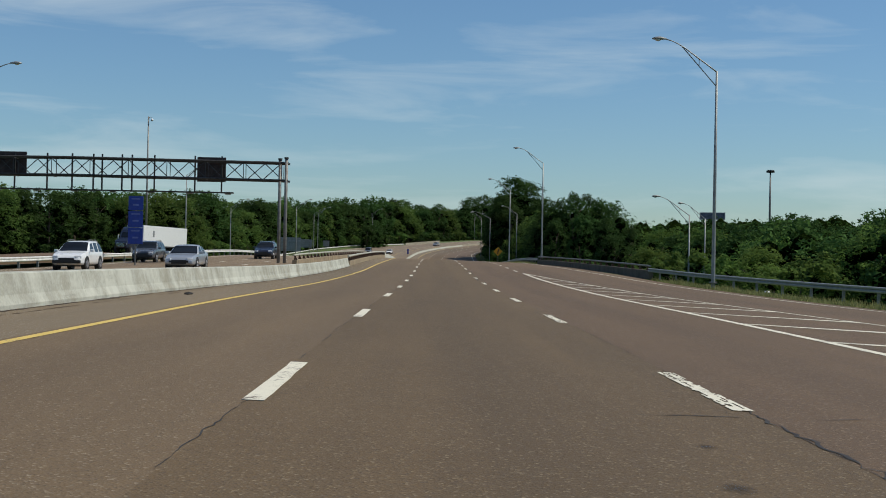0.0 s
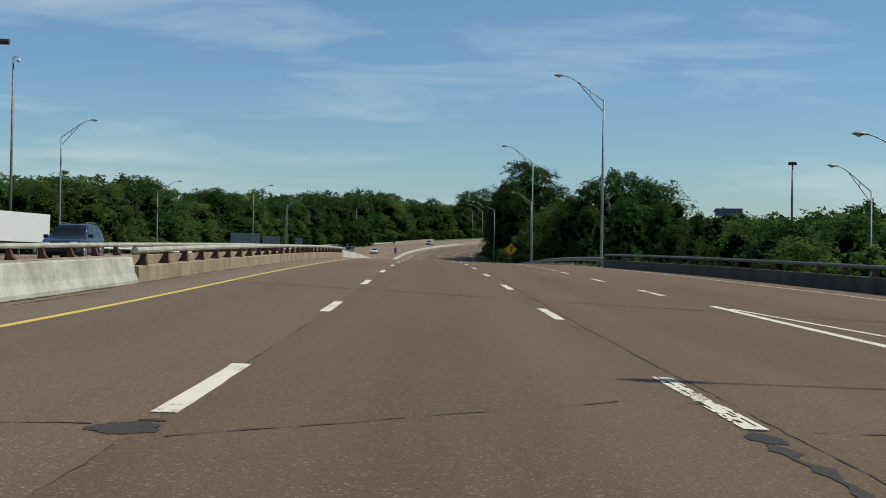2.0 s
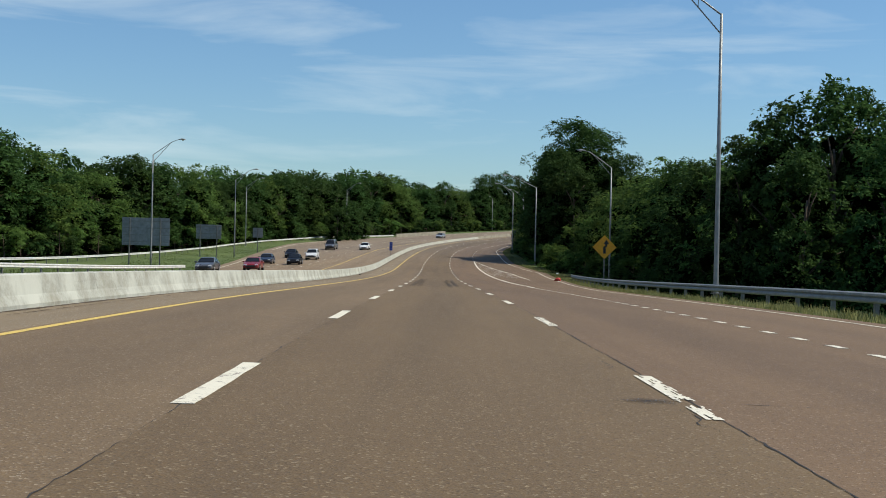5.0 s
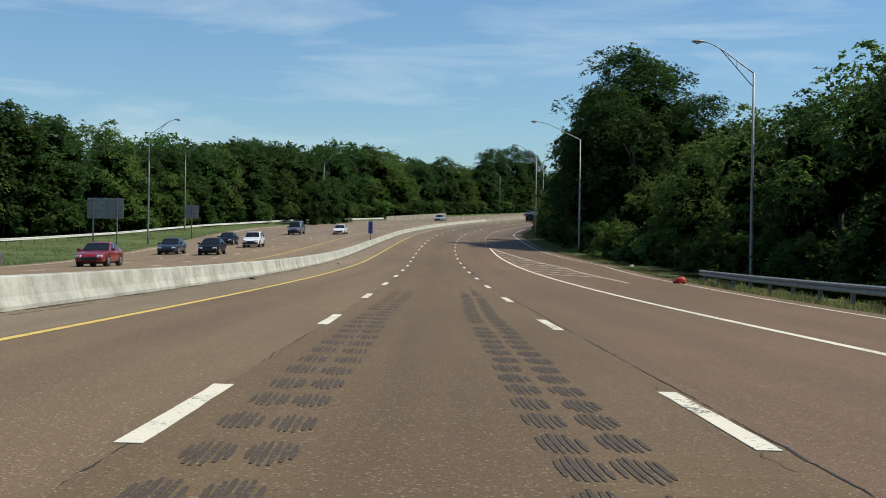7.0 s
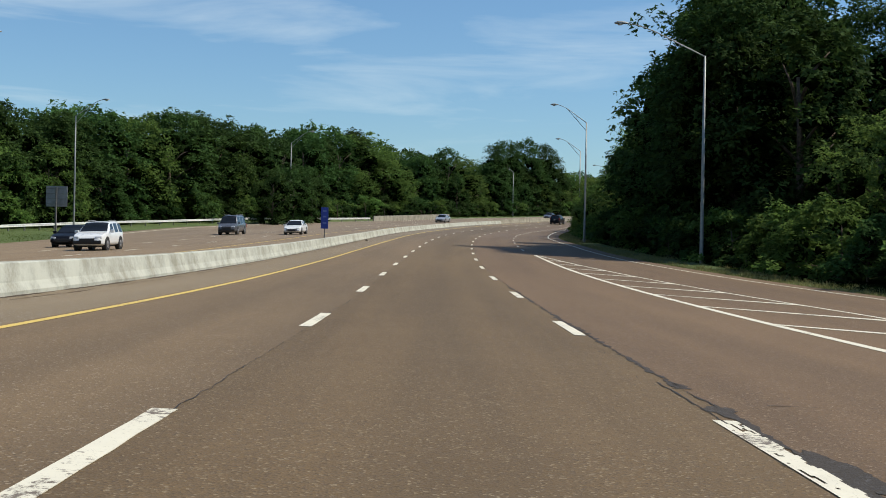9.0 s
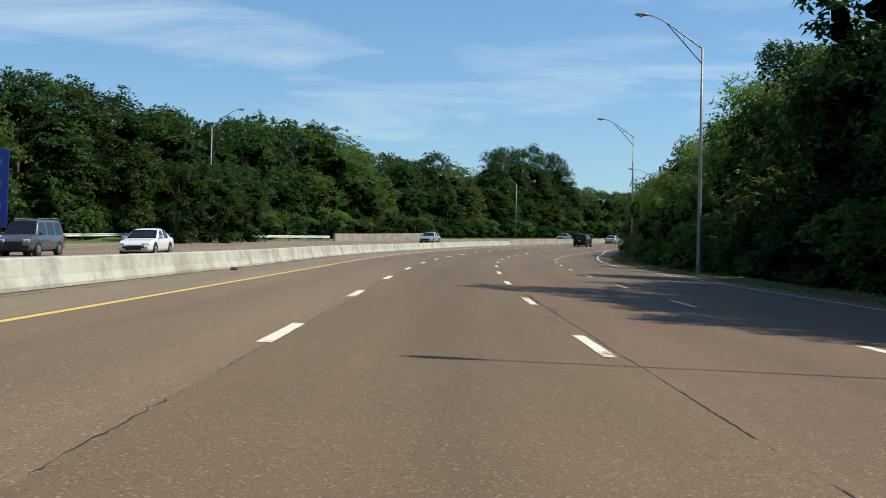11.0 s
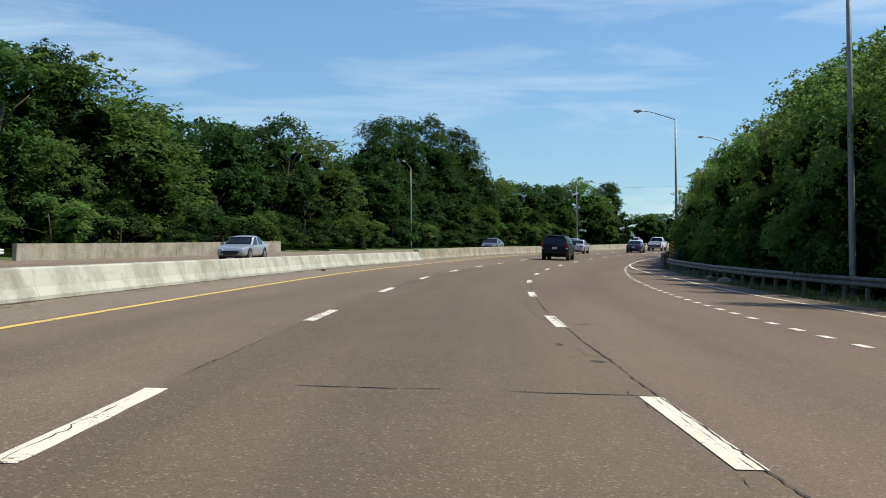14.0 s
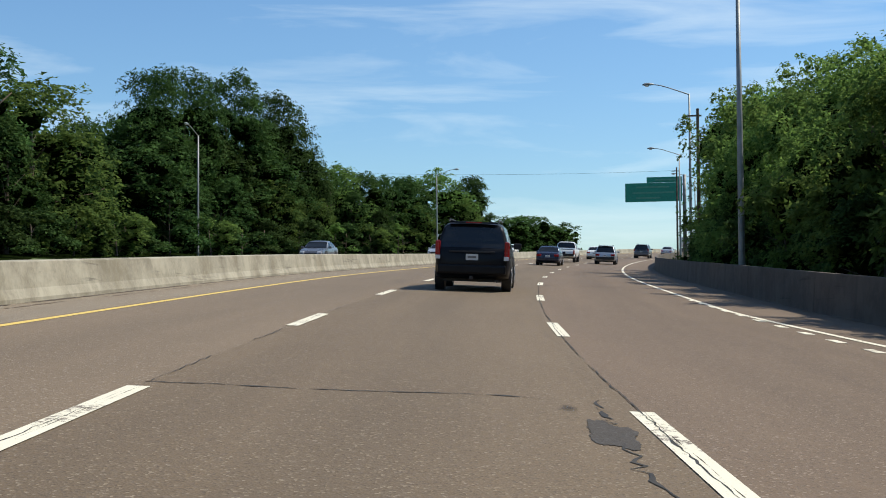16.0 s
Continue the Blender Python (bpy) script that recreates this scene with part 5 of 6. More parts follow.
def car_skin(kind):
    """The outer skin of a car: stations from tail to nose, each a half section from sill to roof ridge, mirrored."""
    L, w, sill, belt, roof, hood, boot, gf, gr, rf, rr, wr, base = SHAPES[kind]
    f, r = L / 2, -L / 2
    ys = np.unique(np.round(np.concatenate([np.linspace(r, r + 0.35, 7), np.linspace(r + 0.35, f - 0.5, 22), np.linspace(gr - 0.05, rr + 0.25, 8), np.linspace(rf - 0.25, gf + 0.1, 9), np.linspace(f - 0.5, f, 8)]), 3))
    ys = ys[(ys >= r) & (ys <= f)]
    ridge_y = [r, r + 0.05, r + 0.16, max(gr, r + 0.17), rr - 0.02, rr + 0.3, (rf + rr) / 2, rf - 0.3, rf + 0.02, gf, gf + 0.35, f - 0.55, f - 0.2, f - 0.06, f]
    ridge_z = [boot - 0.30, boot - 0.10, boot - 0.01, boot, roof - 0.05, roof + 0.01, roof + 0.03, roof + 0.01, roof - 0.04, hood + 0.03, hood + 0.01, hood - 0.06, hood - 0.14, hood - 0.24, hood - 0.38]
    top = np.interp(ys, ridge_y, ridge_z)
    for _ in range(2):
        top[1:-1] = 0.25 * top[:-2] + 0.5 * top[1:-1] + 0.25 * top[2:]
    wide = w * np.interp(ys, [r, r + 0.06, r + 0.2, r + 0.5, 0, f - 0.8, f - 0.3, f - 0.1, f], [0.80, 0.90, 0.96, 0.99, 1.0, 0.985, 0.93, 0.85, 0.72])
    low = sill + np.interp(ys, [r, r + 0.1, r + 0.4, f - 0.4, f - 0.1, f], [0.16, 0.06, 0.0, 0.0, 0.05, 0.14])
    rows = []
    for y, t, ww, z0 in zip(ys, top, wide, low):
        b = min(belt, t - 0.025)
        g = np.clip((t - b) / (roof - belt), 0, 1)
        wt = ww * (0.955 - 0.20 * g)
        h = b - z0
        half = [(0.84 * ww, z0), (0.97 * ww, z0 + 0.05), (ww * 0.995, z0 + 0.28 * h), (ww, z0 + 0.62 * h), (0.985 * ww, z0 + 0.86 * h), (0.955 * ww, b)]
        half += [(0.955 * ww + (wt - 0.955 * ww) * q, b + (t - b) * z) for q, z in ((0.25, 0.26), (0.55, 0.56), (0.85, 0.82))]
        half += [(wt * 0.93, b + (t - b) * 0.93), (wt * 0.80, b + (t - b) * 0.985), (wt * 0.45, t + 0.006), (0.0, t + 0.012)]
        rows.append([(x, y, z) for x, z in half] + [(-x, y, z) for x, z in half[-2::-1]])
    return ys, top, rows


def skin_patch(name, rows, picks, material, parent, lift=0.008, label=""):
    """A piece of glass that follows the skin: the faces named by (station, column), set just proud of it."""
    bm, verts = bmesh.new(), {}
    for i, j in picks:
        quad = [(i, j), (i + 1, j), (i + 1, j + 1), (i, j + 1)]
        for q in quad:
            if q not in verts:
                verts[q] = bm.verts.new(rows[q[0]][q[1]])
        bm.faces.new([verts[q] for q in quad])
    bm.normal_update()
    mid = Vector((0, sum(v.co.y for v in bm.verts) / len(bm.verts), 0.9))
    for v in bm.verts:
        n = v.normal if v.normal.dot(v.co - mid) > 0 else -v.normal
        v.co += n * lift
    return part(name, bm, material, parent, label, smooth=True)


def vehicle(name, kind, paint, label, category):
    L, w, sill, belt, roof, hood, boot, gf, gr, rf, rr, wr, base = SHAPES[kind]
    f, r = L / 2, -L / 2
    root = tagged(empty(name), label, category)
    ys, top, rows = car_skin(kind)
    part("body", bm_loft(bmesh.new(), rows), paint, root, smooth=True)
    n, m = len(ys), len(rows[0])
    wt = w * 0.755
    cols = [j for j in range(9, m - 10)]
    front = [(i, j) for i in range(n - 1) for j in cols if ys[i] >= rf - 0.02 and ys[i + 1] <= gf + 0.0]
    skin_patch("windscreen", rows, front, GLASS_DARK, root)
    rear = [(i, j) for i in range(n - 1) for j in cols if ys[i] >= gr - 0.01 and ys[i + 1] <= rr + 0.03]
    skin_patch("rear_window", rows, rear, GLASS_DARK, root)
    cuts = {"sedan": (0.10, 0.47, 0.50, 0.84), "pickup": (0.13, 0.55, 0.58, 0.9), "van": (0.10, 0.36, 0.40, 0.66, 0.69, 0.95)}.get(kind, (0.12, 0.40, 0.43, 0.67, 0.70, 0.93))
    for side in (0, 1):
        for y0, y1 in zip(cuts[::2], cuts[1::2]):
            a, b = gf + (gr - gf) * y1, gf + (gr - gf) * y0
            sel = []
            for i in range(n - 1):
                if ys[i] < a - 0.03 or ys[i + 1] > b + 0.03:
                    continue
                for j in (5, 6, 7):
                    if min(top[i], top[i + 1]) > belt + (0.30, 0.5, 0.72)[j - 5] * (roof - belt):
                        sel.append((i, j if side == 0 else m - 2 - j))
            if sel:
                skin_patch("side_window", rows, sel, GLASS_DARK, root)
    for side in (-1, 1):
        bm = bm_box(bmesh.new(), (0.22, 0.12, 0.17), (side * (w + 0.10), gf - 0.25, belt + 0.06), bevel=0.03)
        part("wing_mirror", bm, paint if kind != "suv" else TRIM_BLACK, root)
        for y in (base / 2, -base / 2):
            x = side * (w - 0.12)
            bm = bm_cyl(bmesh.new(), (x - side * 0.12, y, wr + 0.02), (side * (w + 0.004), y, wr + 0.02), wr + 0.07, n=24)
            part("wheel_arch", bm, TRIM_BLACK, root)
            bm = bm_cyl(bmesh.new(), (x - 0.115, y, wr), (x + 0.115 + (0.02 if side > 0 else 0), y, wr), wr, n=24)
            bmesh.ops.bevel(bm, geom=[e for e in bm.edges if len(e.link_faces) == 2 and any(len(q.verts) > 4 for q in e.link_faces)], offset=0.03, segments=2, affect="EDGES")
            wheel = part("tyre", bm, TYRE, root)
            bm = bm_cyl(bmesh.new(), (side * (w - 0.02), y, wr), (side * (w + 0.018), y, wr), wr * 0.66, wr * 0.60, n=16)
            for q in range(5):
                aa = q * 2 * math.pi / 5
                bm_box(bm, (0.03, 0.07, wr * 0.6), (side * (w + 0.022), y + math.sin(aa) * wr * 0.3, wr + math.cos(aa) * wr * 0.3), Matrix.Rotation(-aa, 4, "X"))
            part("rim", bm, RIM, wheel)
        bm = bm_box(bmesh.new(), (0.36, 0.16, 0.17), (side * w * 0.68, f - 0.14, hood - 0.27), Matrix.Rotation(side * -0.30, 4, "Z"), 0.05)
        part("headlight", bm, HEAD_LENS, root)
        if kind in ("suv", "van", "pickup"):
            bm = bm_box(bmesh.new(), (0.13, 0.10, 0.46 if kind == "suv" else 0.4), (side * w * 0.90, r + 0.055, boot - 0.10 if kind == "suv" else boot - 0.26), bevel=0.03)
        else:
            bm = bm_box(bmesh.new(), (0.34, 0.12, 0.16), (side * w * 0.72, r + 0.05, boot - 0.22), Matrix.Rotation(side * 0.2, 4, "Z"), 0.03)
        tl = part("tail_light", bm, TAIL_RED, root)
        if kind == "suv":
            bm = bm_box(bmesh.new(), (0.13, 0.03, 0.10), (side * w * 0.89, r - 0.005, boot - 0.30), bevel=0.01)
            part("reversing_lens", bm, HEAD_LENS, tl)
    bm = bm_box(bmesh.new(), (w * 1.78, 0.16, 0.24), (0, r + 0.03, sill + 0.26), bevel=0.05)
    part("rear_bumper", bm, paint if kind in ("sedan", "suv") else TRIM_BLACK, root)
    bm = bm_box(bmesh.new(), (w * 1.72, 0.14, 0.20), (0, f - 0.06, sill + 0.20), bevel=0.05)
    part("front_bumper", bm, TRIM_BLACK if kind != "sedan" else paint, root)
    bm = bm_box(bmesh.new(), (w * 0.95, 0.06, 0.24), (0, f - 0.015, hood - 0.42), bevel=0.02)
    grille = part("grille", bm, TRIM_BLACK, root)
    for k in range(3):
        bm = bm_box(bmesh.new(), (w * 0.9, 0.02, 0.02), (0, f + 0.0, hood - 0.52 + 0.08 * k))
        part("grille_bar", bm, CHROME, grille)
    bm = bm_box(bmesh.new(), (w * 1.25, 0.05, 0.12), (0, f - 0.0, sill + 0.24), bevel=0.02)
    part("lower_intake", bm, TRIM_BLACK, root)
    bm = bm_box(bmesh.new(), (0.32, 0.02, 0.16), (0, r - (0.012 if kind != "suv" else 0.01), boot - 0.28), bevel=0.004)
    plate = part("number_plate", bm, PLATE, root)
    bm = bm_box(bmesh.new(), (0.22, 0.008, 0.05), (0, r - 0.025, boot - 0.28))
    part("plate_bar", bm, STEEL_GREY, plate)
    bm = bm_box(bmesh.new(), (w * 1.5, L * 0.82, 0.10), (0, 0, sill - 0.02))
    part("underbody", bm, TRIM_BLACK, root)
    if kind in ("suv", "crossover", "van"):
        for side in (-1, 1):
            bm = bm_tube(bmesh.new(), [(side * wt * 0.86, rf - 0.15, roof + 0.01), (side * wt * 0.86, rf - 0.3, roof + 0.075), (side * wt * 0.86, rr + 0.3, roof + 0.075), (side * wt * 0.86, rr + 0.15, roof + 0.01)], 0.02, 6)
            part("roof_rail", bm, TRIM_BLACK if kind == "suv" else GALV, root)
        bm = bm_box(bmesh.new(), (wt * 1.7, 0.22, 0.04), (0, rr - 0.03, roof - 0.0), bevel=0.015)
        sp = part("spoiler", bm, paint, root)
        bm = bm_box(bmesh.new(), (0.4, 0.03, 0.03), (0, rr - 0.145, roof))
        part("brake_light", bm, TAIL_RED, sp)
    if kind == "suv":
        bm = bm_box(bmesh.new(), (0.10, 0.18, 0.08), (0, r - 0.02, sill + 0.05), bevel=0.01)
        part("tow_hitch", bm, STEEL_DARK, root)
        bm = bm_tube(bmesh.new(), [(0.62, r + 0.3, sill - 0.03), (0.66, r - 0.04, sill - 0.03)], 0.035, 8)
        part("exhaust_pipe", bm, STEEL_DARK, root)
        bm = bm_box(bmesh.new(), (w * 1.2, 0.02, 0.045), (0, r - 0.008, boot - 0.14), bevel=0.008)
        part("tailgate_trim", bm, TRIM_BLACK, root)
    if kind == "pickup":
        bm = bm_box(bmesh.new(), (w * 1.7, 1.7, 0.03), (0, r + 1.0, boot + 0.012))
        part("bed_opening", bm, TRIM_BLACK, root)
    return root


BIG = Matrix.Diagonal((1.05, 1.05, 1.05, 1))
P_BLACK = car_paint("black_car_paint", (0.004, 0.0045, 0.007), 0.0, 0.35, 0.06)
P_SILVER = car_paint("silver_car_paint", (0.42, 0.44, 0.47), 0.5, 0.3)
P_WHITE = car_paint("white_car_paint", (0.74, 0.75, 0.74))
P_NAVY = car_paint("dark_blue_car_paint", (0.02, 0.026, 0.05), 0.2)
P_RED = car_paint("dark_red_car_paint", (0.22, 0.012, 0.015))
P_GREY = car_paint("grey_car_paint", (0.11, 0.115, 0.13), 0.4)

# ahead, in the same direction
vehicle("suv", "suv", P_BLACK, "large black suv with tinted rear window seen from behind", "suv").matrix_world = place(539.1, 0.05) @ BIG
vehicle("sedan", "sedan", P_SILVER, "silver saloon car in the fast lane", "car").matrix_world = place(580, -3.7) @ BIG
vehicle("sedan", "sedan", P_NAVY, "dark blue saloon car ahead in the middle lane", "car").matrix_world = place(601, 0.1) @ BIG
vehicle("pickup_truck", "pickup", P_WHITE, "white crew-cab pickup truck", "pickup truck").matrix_world = place(624, -0.3) @ BIG
vehicle("crossover", "crossover", P_SILVER, "pale silver crossover car in the slow lane", "car").matrix_world = place(618, 3.9) @ BIG
vehicle("sedan", "sedan", P_WHITE, "white car further ahead", "car").matrix_world = place(652, 0.2) @ BIG
vehicle("suv", "suv", P_GREY, "dark grey suv far ahead", "suv").matrix_world = place(676, 3.9) @ BIG
vehicle("sedan", "sedan", P_SILVER, "silver car far ahead in the slow lane", "car").matrix_world = place(712, 3.9) @ BIG
# oncoming, on the opposite carriageway
for kind, paint, s, u, label in (
        ("crossover", P_WHITE, 73, -21.9, "white boxy crossover car oncoming"), ("sedan", P_SILVER, 76, -16.0, "silver saloon with large grille oncoming"), ("crossover", P_NAVY, 122, -17.4, "dark crossover oncoming with headlights"),
        ("crossover", P_GREY, 101, -24.2, "dark grey crossover car oncoming"),
        ("sedan", P_GREY, 284, -23.6, "grey saloon in the outer lane oncoming"), ("sedan", P_RED, 299, -21.1, "dark red saloon car oncoming"), ("sedan", P_NAVY, 337.9, -25.0, "black saloon car oncoming in traffic"),
        ("sedan", P_BLACK, 333.8, -20.4, "black saloon in the inner lane oncoming"), ("sedan", P_BLACK, 370.6, -25.8, "black saloon car following behind another"), ("crossover", P_WHITE, 359.7, -20.8, "white crossover car with chrome grille oncoming"),
        ("van", P_GREY, 419.2, -25.2, "dark grey passenger van oncoming"), ("sedan", P_WHITE, 416.5, -17.6, "white saloon car in the inner lane oncoming"), ("sedan", P_SILVER, 516, -17.4, "silver saloon oncoming behind the barrier"),
        ("sedan", P_GREY, 592, -16.5, "grey saloon oncoming far ahead"), ("sedan", P_SILVER, 640, -16.5, "silver saloon oncoming far ahead"), ("sedan", P_WHITE, 700, -20.3, "white saloon oncoming far ahead")):
    vehicle("suv" if kind == "suv" else ("van" if kind == "van" else ("sedan" if kind == "sedan" else "crossover")), kind, paint, label, "van" if kind == "van" else "car").matrix_world = place(s, u, 0, 180) @ BIG


def box_truck():
    root = tagged(empty("semi_truck"), "dark blue tractor unit with a long plain white box trailer", "truck")
    bm = bm_box(bmesh.new(), (2.55, 14.0, 2.85), (0, -3.0, 2.62), bevel=0.04)
    trailer = part("trailer", bm, P_WHITE, root)
    bm = bm_box(bmesh.new(), (2.4, 13.6, 0.18), (0, -3.0, 1.1))
    part("trailer_frame", bm, STEEL_DARK, trailer)
    for side in (-1, 1):
        bm = bm_box(bmesh.new(), (0.02, 0.5, 0.9), (side * 1.285, 0.9, 2.9))
        part("emblem", bm, SIGN_BACK, trailer, "faded grey emblem")
    st = [(4.5, 1.12, 0.9, 3.75), (5.3, 1.15, 0.7, 3.7), (6.0, 1.15, 0.7, 3.1), (6.4, 1.1, 0.7, 2.2), (7.9, 0.98, 0.7, 1.75), (8.15, 0.85, 0.75, 1.5)]
    part("cab", bm_loft(bmesh.new(), [ring_xz(y, w, a, b, 0.15) for y, w, a, b in st]), P_NAVY, root, smooth=True)
    bm = bmesh.new()
    quad_panel(bm, (0.95, 6.42, 2.2), (-0.95, 6.42, 2.2), (-0.9, 6.04, 2.95), (0.9, 6.04, 2.95), 0.03)
    part("windscreen", bm, GLASS_DARK, root)
    for side in (-1, 1):
        bm = bm_box(bmesh.new(), (0.03, 0.8, 0.6), (side * 1.15, 5.6, 2.35))
        part("side_window", bm, GLASS_DARK, root)
        bm = bm_box(bmesh.new(), (0.25, 0.1, 0.3), (side * 0.75, 8.08, 1.2), bevel=0.03)
        part("headlight", bm, HEAD_LENS, root)
        bm = bm_box(bmesh.new(), (0.14, 0.12, 0.6), (side * 1.42, 6.2, 2.3), bevel=0.03)
        part("wing_mirror", bm, P_WHITE, root)
        for y in (7.2, 4.1, 2.9, -7.6, -8.8):
            bm = bm_cyl(bmesh.new(), (side * 0.85, y, 0.52), (side * 1.2, y, 0.52), 0.52, n=20)
            wheel = part("tyre", bm, TYRE, root)
            bm = bm_cyl(bmesh.new(), (side * 1.2, y, 0.52), (side * 1.23, y, 0.52), 0.28, n=14)
            part("rim", bm, RIM, wheel)
    bm = bm_box(bmesh.new(), (1.2, 0.05, 0.6), (0, 8.13, 1.15), bevel=0.02)
    part("grille", bm, CHROME, root)
    root.matrix_world = place(176.5, -42.0, -0.25, 166)


box_truck()


def tanker():
    root = tagged(empty("tank_truck"), "white cylindrical tank trailer seen from behind", "tank truck")
    bm = bmesh.new()
    rings = []
    for y, rr in ((-5.6, 0.5), (-5.5, 0.9), (-5.2, 1.15), (5.2, 1.15), (5.5, 0.9), (5.6, 0.5)):
        rings.append([(rr * math.cos(a), y, 2.25 + rr * math.sin(a)) for a in np.linspace(0, 2 * math.pi, 20, endpoint=False)])
    part("tank", bm_loft(bm, rings), P_WHITE, root, smooth=True)
    bm = bm_box(bmesh.new(), (2.3, 0.12, 0.3), (0, -5.5, 0.75))
    part("rear_bumper", bm, STEEL_GREY, root)
    bm = bm_box(bmesh.new(), (1.4, 11.0, 0.2), (0, 0, 1.05))
    part("chassis", bm, STEEL_DARK, root)
    for side in (-1, 1):
        bm = bm_box(bmesh.new(), (0.3, 0.08, 0.14), (side * 0.9, -5.58, 0.95))
        part("tail_light", bm, TAIL_RED, root)
        for y in (-4.4, -3.1, 3.4, 8.4):
            bm = bm_cyl(bmesh.new(), (side * 0.8, y, 0.52), (side * 1.18, y, 0.52), 0.52, n=20)
            part("tyre", bm, TYRE, root)
    part("cab", bm_loft(bmesh.new(), [ring_xz(y, w, a, b, 0.15) for y, w, a, b in ((6.2, 1.15, 0.8, 3.0), (7.6, 1.15, 0.8, 2.9), (8.2, 1.1, 0.8, 2.0), (9.2, 0.95, 0.8, 1.7))]), P_WHITE, root, smooth=True)
    root.matrix_world = place(742, 3.9) @ BIG


tanker()


# ---- trees ----
def leaf_cloud(rng, blobs, count, size, flat=0.5, cluster=7):
    """Leaves in sprays over the skins of many uneven blobs (x, y, z, r), each leaf a pointed triangle."""
    blobs = np.asarray(blobs)
    sprays = count // cluster
    pick = rng.choice(len(blobs), sprays, p=blobs[:, 3] ** 2 / np.sum(blobs[:, 3] ** 2))
    d = rng.normal(size=(sprays, 3))
    d /= np.linalg.norm(d, axis=1)[:, None]
    d[:, 2] = np.where(d[:, 2] < -0.3, -d[:, 2] * 0.5, d[:, 2])
    rad = blobs[pick, 3] * (0.72 + 0.42 * rng.random(sprays) ** 1.5)
    c0 = blobs[pick, :3] + d * rad[:, None]
    n0 = d * 0.8 + rng.normal(size=(sprays, 3)) * 0.3 + np.array((0, 0, flat))
    n0 /= np.linalg.norm(n0, axis=1)[:, None]
    c = np.repeat(c0, cluster, 0)
    n = np.repeat(n0, cluster, 0)
    m = len(c)
    off = rng.normal(size=(m, 3)) * size * 0.85
    off -= n * np.sum(off * n, axis=1)[:, None] * 0.6
    drop = np.sum(off**2, axis=1) ** 0.5
    c = c + off - np.array((0, 0, 0.22)) * drop[:, None]
    n = n + rng.normal(size=(m, 3)) * 0.38
    n /= np.linalg.norm(n, axis=1)[:, None]
    t = off + rng.normal(size=(m, 3)) * size * 0.5
    t -= n * np.sum(t * n, axis=1)[:, None]
    t /= np.maximum(np.linalg.norm(t, axis=1)[:, None], 1e-6)
    b = np.cross(n, t)
    sz = size * (0.6 + 0.8 * rng.random(m))[:, None]
    v = np.stack([c - t * sz * 0.4 + b * sz * 0.42, c + t * sz * 0.75 - n * sz * 0.12, c - t * sz * 0.4 - b * sz * 0.42], axis=1).reshape(-1, 3)
    f = np.arange(m)[:, None] * 3 + np.array((0, 1, 2))
    return v, f


def blob_core(blobs, shrink=0.74, fine=1):
    """A rough inner mass, coloured dark as if shaded, so that no light shines through the crown."""
    verts, faces = [], []
    bm = bmesh.new()
    bmesh.ops.create_icosphere(bm, subdivisions=fine, radius=1.0)
    base = [v.co.copy() for v in bm.verts]
    tri = [[v.index for v in f.verts] for f in bm.faces]
    bm.free()
    for x, y, z, r in blobs:
        o = len(verts)
        for p in base:
            k = r * shrink * (1 + 0.45 * noise.noise(p * 1.9 + Vector((x, y, z))))
            verts.append((x + p.x * k, y + p.y * k, z + p.z * k))
        faces += [[o + q for q in t] for t in tri]
    return verts, faces


def crown_blobs(rng, height, spread, shape, low, n_blob, n_twig, lump=1.0):
    """Clumps of foliage over the envelope of a crown, and short twigs that break its outline."""
    blobs, core = [], []
    for k in range(n_blob):
        q = low + (1 - low) * ((k + rng.random()) / n_blob)
        if shape == "cone":
            env = (1.0 - q) ** 0.75 * 1.25 + 0.06
        elif shape == "tall":
            env = math.sin(math.pi * min(0.97, 0.16 + 0.78 * q)) ** 0.6 * 0.85
        else:
            env = math.sin(math.pi * min(0.96, 0.20 + 0.74 * q)) ** 0.7
        a = rng.random() * 2 * math.pi
        out = rng.random() ** 0.38
        rad = spread * env * out * (0.86 if lump < 1.3 else 0.66 + 0.38 * rng.random())
        r = spread * (0.13 + 0.15 * rng.random()) * (0.75 + 0.45 * env) * lump
        blobs.append((math.cos(a) * rad, math.sin(a) * rad, height * q - r * 0.4 * (q > 0.9), r))
        if q < 0.76:
            inner = min(1.0, 0.66 / out)
            core.append((math.cos(a) * rad * inner, math.sin(a) * rad * inner, height * q, r))
    blobs = [b if b[2] + b[3] * 0.9 < height else (b[0], b[1], height - b[3] * 0.9, b[3]) for b in blobs]
    for k in range(n_twig):
        j = blobs[rng.integers(len(blobs))]
        d = rng.normal(size=3)
        d[2] = abs(d[2]) + 0.3
        d /= np.linalg.norm(d)
        blobs.append((j[0] + d[0] * j[3], j[1] + d[1] * j[3], min(j[2] + d[2] * j[3], height * 1.02), j[3] * 0.42))
    return blobs, core


